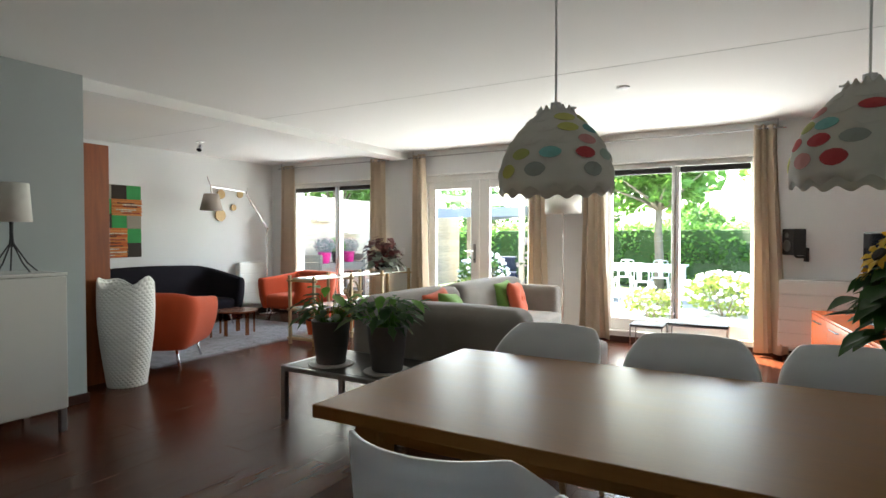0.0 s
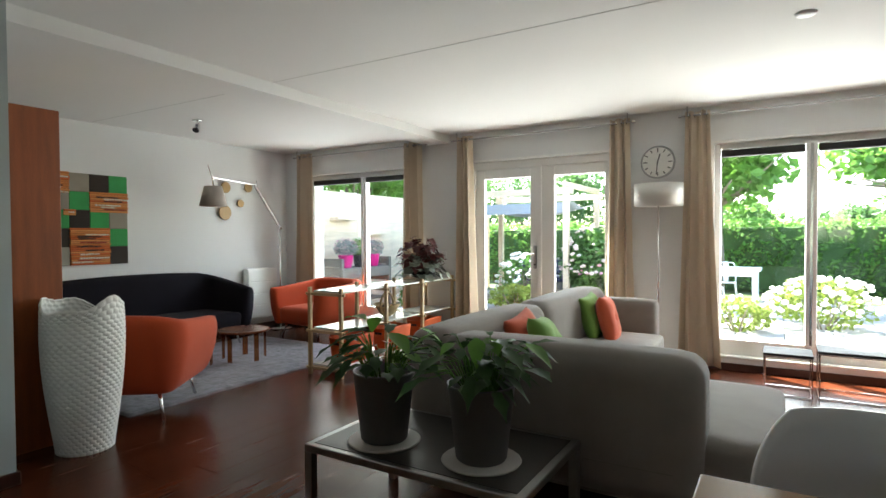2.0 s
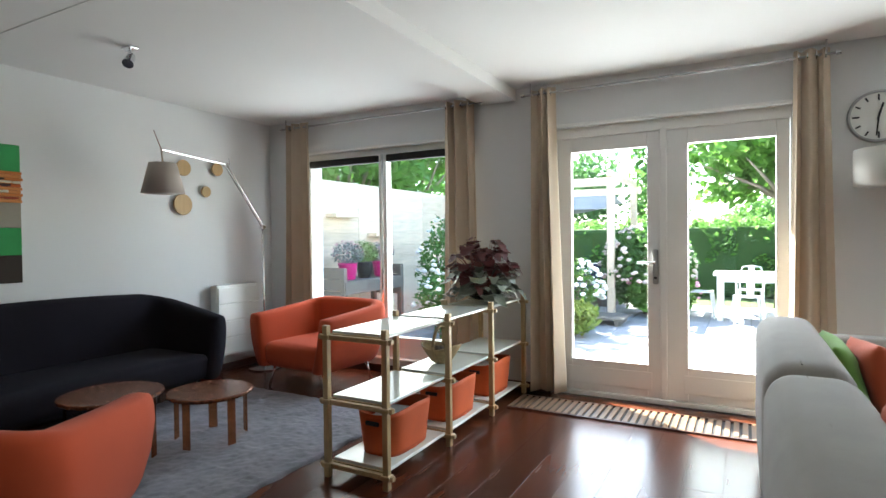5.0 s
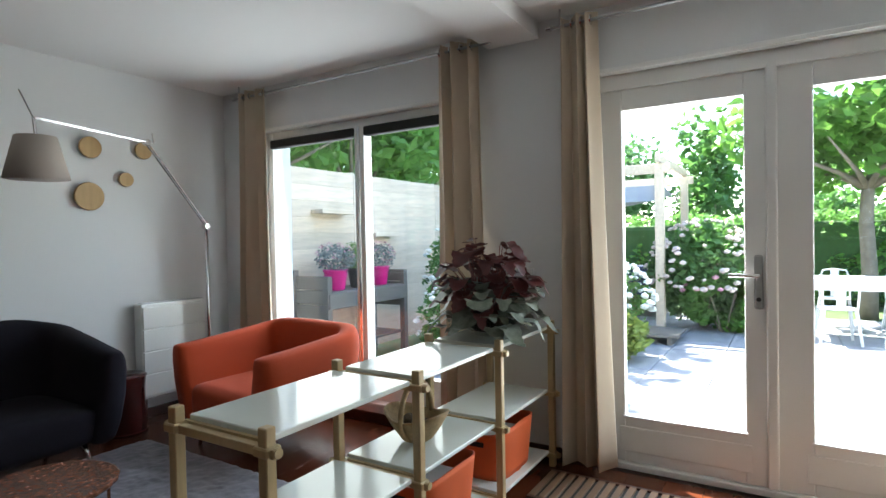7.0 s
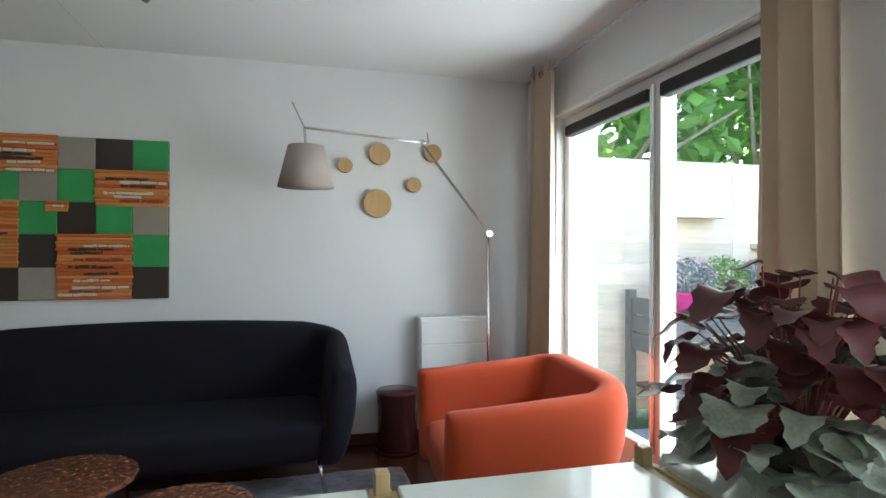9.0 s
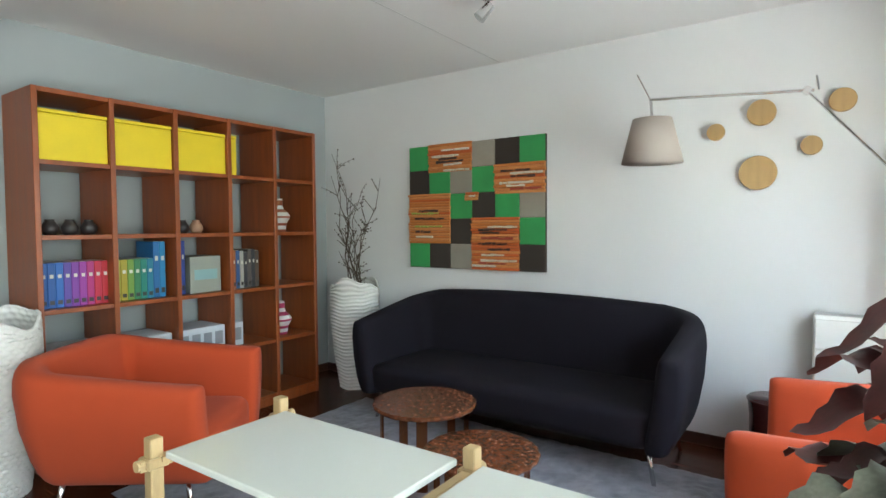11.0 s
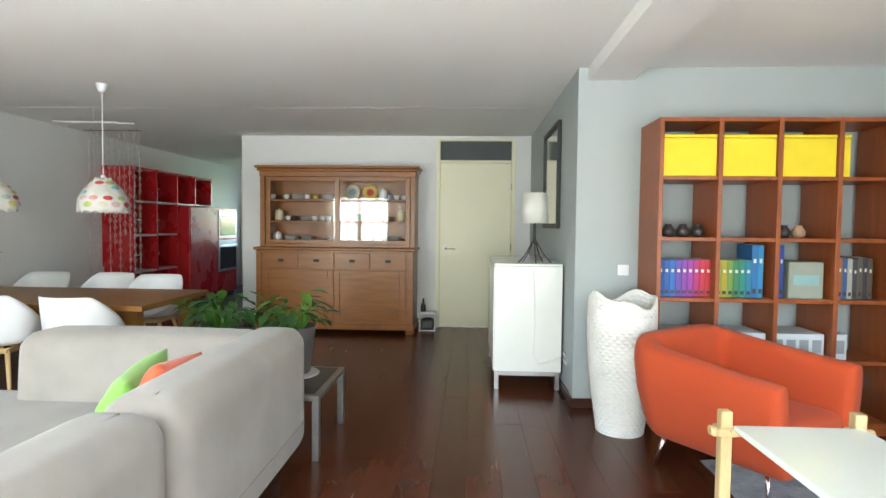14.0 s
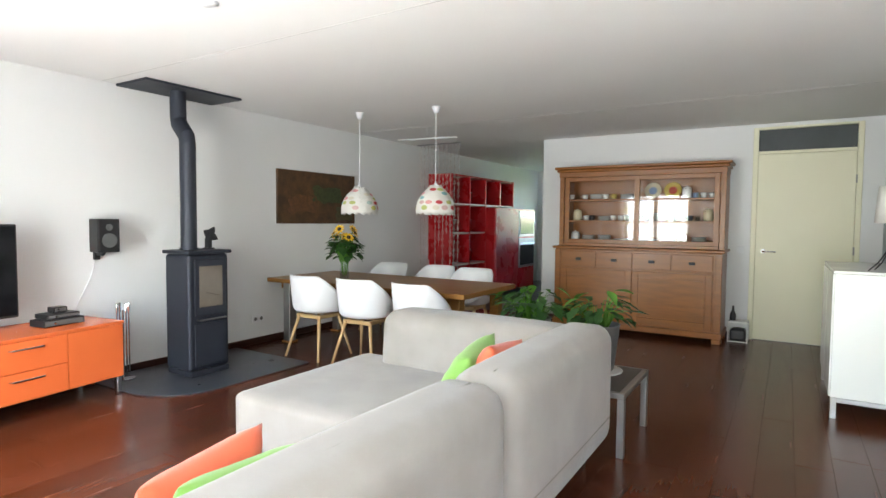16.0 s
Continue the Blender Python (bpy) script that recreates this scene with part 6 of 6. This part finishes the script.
def leaf_cloud(bm, rng, centre, radii, n, size, shell=0.55, box_shape=False):
    """Many small folded leaves in and on a rounded mass, thinned by noise so that gaps show."""
    cx, cy, cz = centre
    made = 0
    while made < n:
        d = Vector((rng.gauss(0, 1), rng.gauss(0, 1), rng.gauss(0, 1))).normalized()
        k = shell + (1 - shell) * rng.random()
        if box_shape:
            d = d / max(abs(d.x), abs(d.y), abs(d.z))
        p = Vector((d.x * radii[0] * k, d.y * radii[1] * k, d.z * radii[2] * k))
        q = p + Vector(centre)
        lump = noise.noise(q * 1.3) + 0.5 * noise.noise(q * 3.1)
        if lump < -0.30:
            continue
        p *= 1 + 0.16 * lump
        q = p + Vector(centre)
        s = size * rng.uniform(0.6, 1.3)
        a = Vector((rng.gauss(0, 1), rng.gauss(0, 1), rng.gauss(0, 0.6))).normalized()
        b = a.cross(Vector((rng.gauss(0, 1), rng.gauss(0, 1), rng.gauss(0, 1)))).normalized()
        c = a.cross(b)
        v = [bm.verts.new(q - a * s * 0.5), bm.verts.new(q + b * s * 0.32 + c * s * 0.1), bm.verts.new(q + a * s * 0.5), bm.verts.new(q - b * s * 0.32 + c * s * 0.1)]
        bm.faces.new((v[0], v[1], v[2])), bm.faces.new((v[0], v[2], v[3]))
        made += 1


def bush(name, x, y, r, h, n, size, mat, label, category, blooms=None, seed=1, bloom_n=60, bloom_r=0.05):
    rng = random.Random(seed)
    b = thing(name, pose(x, y, GZ), label, category)
    bm = bmesh.new()
    leaf_cloud(bm, rng, (0, 0, h * 0.52), (r, r, h * 0.5), n, size)
    tagged(part("foliage", bm, mat, b), kind="stuff")
    bm = bmesh.new()
    for k in range(6):
        a = k * 1.05
        tube(bm, [(0.04 * math.cos(a), 0.04 * math.sin(a), -0.03), (0.35 * r * math.cos(a), 0.35 * r * math.sin(a), h * 0.4), (0.6 * r * math.cos(a), 0.6 * r * math.sin(a), h * 0.75)], [0.014, 0.010, 0.005], 6)
    tagged(part("twigs", bm, bark, b), kind="stuff")
    if blooms:
        bm = bmesh.new()
        for k in range(bloom_n):
            a, e = rng.uniform(0, 6.28), math.asin(rng.uniform(-0.25, 1))
            c = Vector((r * 1.02 * math.cos(a) * math.cos(e), r * 1.02 * math.sin(a) * math.cos(e), h * 0.52 + h * 0.52 * math.sin(e)))
            bmesh.ops.create_icosphere(bm, subdivisions=1, radius=bloom_r * rng.uniform(0.6, 1.2), matrix=Matrix.Translation(c) @ Matrix.Diagonal((1, 1, 0.7, 1)))
        tagged(part("blossoms", bm, blooms, b), kind="stuff")
    return b


def tree(x, y, trunk_h, r, h, n, size, mat, seed, label, trunk_r=0.11):
    rng = random.Random(seed)
    t = thing("tree", pose(x, y, GZ), label, "tree")
    bm = bmesh.new()
    tube(bm, [(0, 0, -0.05), (0.02, 0.01, trunk_h * 0.35), (-0.02, 0.02, trunk_h * 0.7), (0, 0, trunk_h)], [trunk_r * 1.25, trunk_r, trunk_r * 0.92, trunk_r * 0.8], 14)
    for k in range(9):
        a = 2 * math.pi * k / 9 + rng.uniform(-0.2, 0.2)
        e = Vector((0.8 * r * math.cos(a), 0.8 * r * math.sin(a), trunk_h + h * rng.uniform(0.15, 0.6)))
        tube(bm, [(0, 0, trunk_h - 0.06), (0.3 * e.x, 0.3 * e.y, trunk_h + 0.12 * h), e], [trunk_r * 0.55, trunk_r * 0.35, 0.012], 8)
    part("trunk", bm, bark, t, smooth=True)
    bm = bmesh.new()
    for k in range(9):
        a, q = rng.uniform(0, 6.28), r * rng.uniform(0.25, 0.75)
        leaf_cloud(bm, rng, (q * math.cos(a), q * math.sin(a), trunk_h + h * rng.uniform(0.25, 0.75)), (r * 0.5, r * 0.5, h * 0.36), n // 9, size, 0.35)
    tagged(part("crown", bm, mat, t), kind="stuff")


def hedge(x0, x1, y0, y1, h, n, seed, label):
    rng = random.Random(seed)
    b = thing("hedge", pose((x0 + x1) / 2, (y0 + y1) / 2, GZ - 0.03), label, "hedge", "clipped garden hedges")
    bm = bmesh.new()
    leaf_cloud(bm, rng, (0, 0, h / 2), ((x1 - x0) / 2, (y1 - y0) / 2, h / 2), n, 0.13, 0.82, True)
    tagged(part("foliage", bm, foliage[0], b), kind="stuff")
    # added filler block, dark green for the shade between the leaves
    part("shade_filler", softed(-(x1 - x0) / 2 + 0.15, (x1 - x0) / 2 - 0.15, -(y1 - y0) / 2 + 0.15, (y1 - y0) / 2 - 0.15, 0, h - 0.15, 0.1), material("hedge_inner_shade", (0.05, 0.11, 0.03), 0.95, dark=0.4, scale=14, bump=0.8), b)


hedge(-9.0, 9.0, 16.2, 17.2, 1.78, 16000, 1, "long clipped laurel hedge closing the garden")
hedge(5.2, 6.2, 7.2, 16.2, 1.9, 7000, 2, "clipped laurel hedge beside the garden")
tree(-0.86, 14.6, 2.15, 2.0, 1.7, 2700, 0.26, foliage[1], 3, "plane tree with a flat pruned crown of large leaves")
tree(2.9, 15.2, 2.2, 1.8, 1.6, 1800, 0.26, foliage[1], 13, "plane tree with a flat pruned crown of large leaves")
for i, (x, y, th, r, h) in enumerate(((-3.7, 19.6, 0.8, 1.3, 3.7), (-7.5, 21, 1.0, 2.6, 4.2), (-0.9, 24, 1.0, 1.8, 1.7), (2.2, 25, 1.0, 1.7, 1.6), (5.6, 23, 1.0, 2.2, 2.6), (9, 24, 1, 3, 4.4), (-11, 22, 1, 3, 5), (-14, 19, 1, 3, 4.5))):
    tree(x, y, th, r, h, 2600, 0.22, foliage[3] if i % 2 else foliage[2], 40 + i, "leafy tree standing behind the garden hedge", 0.14)
for i, (x, y, th, r, h) in enumerate(((-8.1, 8.3, 1.7, 1.7, 5.6), (-8.3, 10.6, 1.8, 1.8, 6.2), (-8.3, 13.0, 1.7, 1.8, 6.4))):
    tree(x, y, th, r, h, 5200, 0.26, foliage[1], 70 + i, "large-leaved tree rising behind the wooden fence", 0.09)

# fence along the terrace
fe = thing("wooden_fence", pose(-6.62, 6.80, GZ), "pale horizontal board fence beside the terrace", "fence")
me = None
for seg in range(4):
    part("post", boxed(-0.12, -0.03, seg * 1.9 - 0.02, seg * 1.9 + 0.07, -0.03, 2.26, 0.006, 1), fence_wood, fe)
    for k in range(12):
        if me is None:
            p = part("board", boxed(-0.012, 0.014, 0.002, 1.898, 0.0, 0.1845, 0.003, 1), fence_wood, fe)
            me = p.data
        else:
            p = new("board", me)
            p.parent = fe
        p.location = (0, seg * 1.9, 0.02 + k * 0.185)
part("post", boxed(-0.12, -0.03, 7.58, 7.67, -0.03, 2.26, 0.006, 1), fence_wood, fe)
for y, z in ((1.15, 1.72), (2.1, 1.45)):
    part("wall_shelf", boxed(0.015, 0.20, y, y + 0.55, z, z + 0.05, 0.004, 1), fence_wood, fe, "small wooden wall shelf")

pb = thing("potting_bench", pose(-6.22, 8.20, GZ), "weathered grey potting bench against the fence", "bench")
part("worktop", boxed(-0.26, 0.26, -0.66, 0.66, 0.83, 0.87, 0.005, 1), weathered, pb)
part("front_rail", boxed(0.262, 0.29, -0.68, 0.68, 0.70, 0.86, 0.004, 1), weathered, pb)
for sy in (-1, 1):
    for x in (-0.24, 0.24):
        part("leg", boxed(x - 0.035, x + 0.035, sy * 0.66 - 0.035, sy * 0.66 + 0.035, 0, 1.04 if x > 0 else 1.10, 0.004, 1), weathered, pb)
    for k in range(3):
        part("side_board", boxed(-0.20, 0.20, sy * 0.66 - 0.012, sy * 0.66 + 0.012, 0.60 + k * 0.15, 0.74 + k * 0.15, 0.003, 1), weathered, pb)
part("low_shelf", boxed(-0.24, 0.24, -0.62, 0.62, 0.28, 0.31, 0.004, 1), weathered, pb)
for i, (y, r, mat) in enumerate(((-0.34, 0.13, magenta), (0.02, 0.11, black_plastic), (0.42, 0.12, magenta))):
    p = thing("flower_pot", pose(-6.16, 8.20 + y, GZ + 0.87), "bright magenta pot with a domed heather plant" if mat is magenta else "black pot with a grassy plant", "plant", "pots on the potting bench")
    part("pot", lathed([(r * 0.7, 0), (r * 0.75, 0.01), (r, 0.20), (r * 1.05, 0.205), (r * 1.05, 0.225), (r * 0.94, 0.225), (r * 0.9, 0.19), (0, 0.185)], 28), mat, p, smooth=True)
    bm = bmesh.new()
    leaf_cloud(bm, random.Random(90 + i), (0, 0, 0.34), (r * 1.75, r * 1.75, 0.17), 900, 0.035, 0.5)
    tagged(part("foliage", bm, material("heather_%d" % i, ((0.20, 0.24, 0.22), (0.18, 0.30, 0.06), (0.20, 0.24, 0.22))[i], 0.7, dark=0.6, scale=20, bump=0), p), kind="stuff")
    bm = bmesh.new()
    leaf_cloud(bm, random.Random(95 + i), (0, 0, 0.38), (r * 1.7, r * 1.7, 0.15), 250, 0.025, 0.9)
    tagged(part("blossoms", bm, (bloom_pink, leaf_fresh, bloom_pink)[i], p), kind="stuff")

bush("flowering_shrub", -5.45, 9.55, 0.55, 1.75, 1500, 0.09, foliage[2], "tall shrub with white flowers beside the fence", "shrub", bloom_white, 4, 60, 0.045)
bush("flowering_shrub", -5.1, 8.6, 0.42, 0.9, 900, 0.08, foliage[2], "low shrub with white flowers on the terrace", "shrub", bloom_white, 5, 40, 0.04)
bush("hydrangea", -3.05, 12.5, 0.80, 1.55, 4200, 0.13, foliage[2], "large hydrangea bush covered in pale pink blooms", "shrub", material("bloom_blush", (0.70, 0.56, 0.50), 0.8, dark=0.7, scale=10), 6, 190, 0.052)
bush("hydrangea", -2.75, 12.2, 0.6, 0.9, 2600, 0.12, foliage[1], "hydrangea bush with pink blooms", "shrub", bloom_pink, 7, 26, 0.05)
bush("flowering_shrub", -3.95, 10.6, 0.55, 1.05, 1200, 0.08, foliage[2], "white-flowered shrub beside the deck", "shrub", bloom_white, 8, 120, 0.05)
bush("flowering_shrub", -3.75, 9.7, 0.5, 0.55, 1000, 0.10, foliage[4], "low light green border plant", "shrub", None, 9)
bush("flowering_shrub", 0.9, 10.4, 0.75, 0.75, 1700, 0.08, foliage[4], "low bright green shrub with white flowers", "shrub", bloom_white, 10, 130, 0.05)
bush("flowering_shrub", 2.4, 9.8, 0.8, 0.9, 1700, 0.08, foliage[4], "low bright green shrub with white flowers", "shrub", bloom_white, 11, 130, 0.05)
bush("flowering_shrub", 3.6, 11.2, 0.9, 2.1, 2200, 0.11, foliage[4], "tall yellow-green climber beside the terrace", "shrub", None, 12)
bush("flowering_shrub", -0.2, 9.6, 0.5, 0.5, 900, 0.08, foliage[4], "low bright green border plant", "shrub", bloom_white, 14, 50, 0.045)

# pergola with awning, deck and bench
pg = thing("pergola", pose(-3.55, 11.9, GZ), "pale wooden pergola with a grey awning", "pergola")
for x in (-2.6, 0.0):
    for y in (0.0, 2.3):
        part("post", boxed(x - 0.06, x + 0.06, y - 0.06, y + 0.06, -0.03, 2.42, 0.006, 1), fence_wood, pg)
for y in (0.0, 2.3):
    part("beam", boxed(-2.75, 0.15, y - 0.035, y + 0.035, 2.30, 2.44, 0.005, 1), fence_wood, pg)
for x in (-2.6, 0.0):
    part("beam", boxed(x - 0.035, x + 0.035, -0.15, 2.45, 2.445, 2.56, 0.005, 1), fence_wood, pg)
bm = bmesh.new()
sheet(bm, lambda u, v: Vector((-2.55 + 2.5 * u, 0.05 + 2.2 * v, 2.12 - 0.20 * math.sin(math.pi * u) + 0.05 * math.sin(8 * v))), 20, 20)
part("awning", solid(bm, 0.004), plain("awning_cloth", (0.30, 0.34, 0.40), 0.8), pg, "sagging grey cloth awning", smooth=True)
part("awning_edge", boxed(-2.55, -0.05, 0.04, 0.055, 1.90, 2.13), bpy.data.materials["awning_cloth"], pg)
dk = thing("wooden_deck", pose(-3.9, 11.15, GZ), "low weathered wooden deck step", "deck")
for k in range(6):
    part("deck_board", boxed(-1.4, 0.75, -0.36 + k * 0.125, -0.245 + k * 0.125, 0.09, 0.12, 0.004, 1), weathered, dk)
for x in (-1.3, -0.3, 0.65):
    part("joist", boxed(x - 0.03, x + 0.03, -0.36, 0.38, 0.0, 0.09), weathered, dk)
gs = thing("garden_bench", pose(-4.7, 13.6, GZ), "garden lounge bench with dark blue cushions", "bench")
part("frame", boxed(-0.9, 0.9, -0.35, 0.35, 0.0, 0.30, 0.01), weathered, gs)
part("cushion", softed(-0.88, 0.88, -0.33, 0.30, 0.302, 0.44, 0.05), plain("navy_cloth", (0.03, 0.045, 0.09), 0.9), gs, smooth=True)
part("back_cushion", softed(-0.88, 0.88, 0.18, 0.34, 0.44, 0.85, 0.06), bpy.data.materials["navy_cloth"], gs, smooth=True)

# white garden table and metal chairs
gt = thing("garden_table", pose(-0.95, 12.45, GZ), "long white wooden garden table", "table")
part("tabletop", boxed(-1.0, 1.0, -0.42, 0.42, 0.74, 0.785, 0.006), garden_white, gt)
for sx in (-1, 1):
    for sy in (-1, 1):
        part("leg", boxed(sx * 0.90 - 0.045, sx * 0.90 + 0.045, sy * 0.34 - 0.045, sy * 0.34 + 0.045, 0, 0.74, 0.004, 1), garden_white, gt)
part("apron", boxed(-0.85, 0.85, -0.38, -0.35, 0.64, 0.739), garden_white, gt)
gc = thing("garden_chair", pose(0, 0, 0), "white sheet-metal garden chair with a curved back", "chair", "white garden chairs")
part("seat", boxed(-0.19, 0.19, -0.18, 0.18, 0.43, 0.45, 0.008), garden_white, gc)
for sx in (-1, 1):
    for sy in (-1, 1):
        part("leg", tubed([(sx * 0.17, sy * 0.16, 0.43), (sx * 0.215, sy * 0.22, 0)], [0.022, 0.016], 8), garden_white, gc)
part("back_hoop", tubed([(-0.18, -0.17, 0.44), (-0.19, -0.22, 0.70), (-0.14, -0.235, 0.83), (0, -0.24, 0.85), (0.14, -0.235, 0.83), (0.19, -0.22, 0.70), (0.18, -0.17, 0.44)], 0.013, 8), garden_white, gc)
part("splat", boxed(-0.05, 0.05, -0.232, -0.222, 0.45, 0.84, 0.003), garden_white, gc)
gc.matrix_world = pose(-1.45, 11.85, GZ, 0, 0, 8)
for x, y, a in ((-0.75, 11.8, -6), (-1.4, 13.1, 176), (-0.6, 13.1, 184), (-2.15, 12.5, -92)):
    copy_thing(gc, pose(x, y, GZ, 0, 0, a))

# ---- floor planks ----
bm = bmesh.new()
box(bm, -0.0935, 0.0935, 0.0, 1.0, -0.012, 0.0, 0.0007, 1)
me = None
rng = random.Random(12)
x = X0
col = 0
while x < X1 - 0.01:
    w = min(0.188, X1 - x)
    y = (Y0 if x > BX - 0.1 else BY) - 0.18
    first_len = rng.uniform(0.8, 2.3)
    n = 0
    while y < Y1 - 0.02:
        ln = first_len if n == 0 else rng.uniform(1.9, 2.7)
        if Y1 - (y + ln) < 0.5:
            ln = Y1 - y
        if me is None:
            p = part("plank", bm, dark_wood, floor)
            me = p.data
        else:
            p = new("plank", me)
            p.parent = floor
        p.matrix_local = Matrix.Translation((x + w / 2, y, -0.0002 * rng.random())) @ Matrix.Diagonal((w / 0.188, ln - 0.0015, 1, 1))
        y += ln
        n += 1
    x += 0.188
tagged(part("floor_kitchen", boxed(0.77, X1, -6.2, Y0 - 0.18, -0.011, 0.0), slate), "dark tiled kitchen floor", "floor", kind="structure")
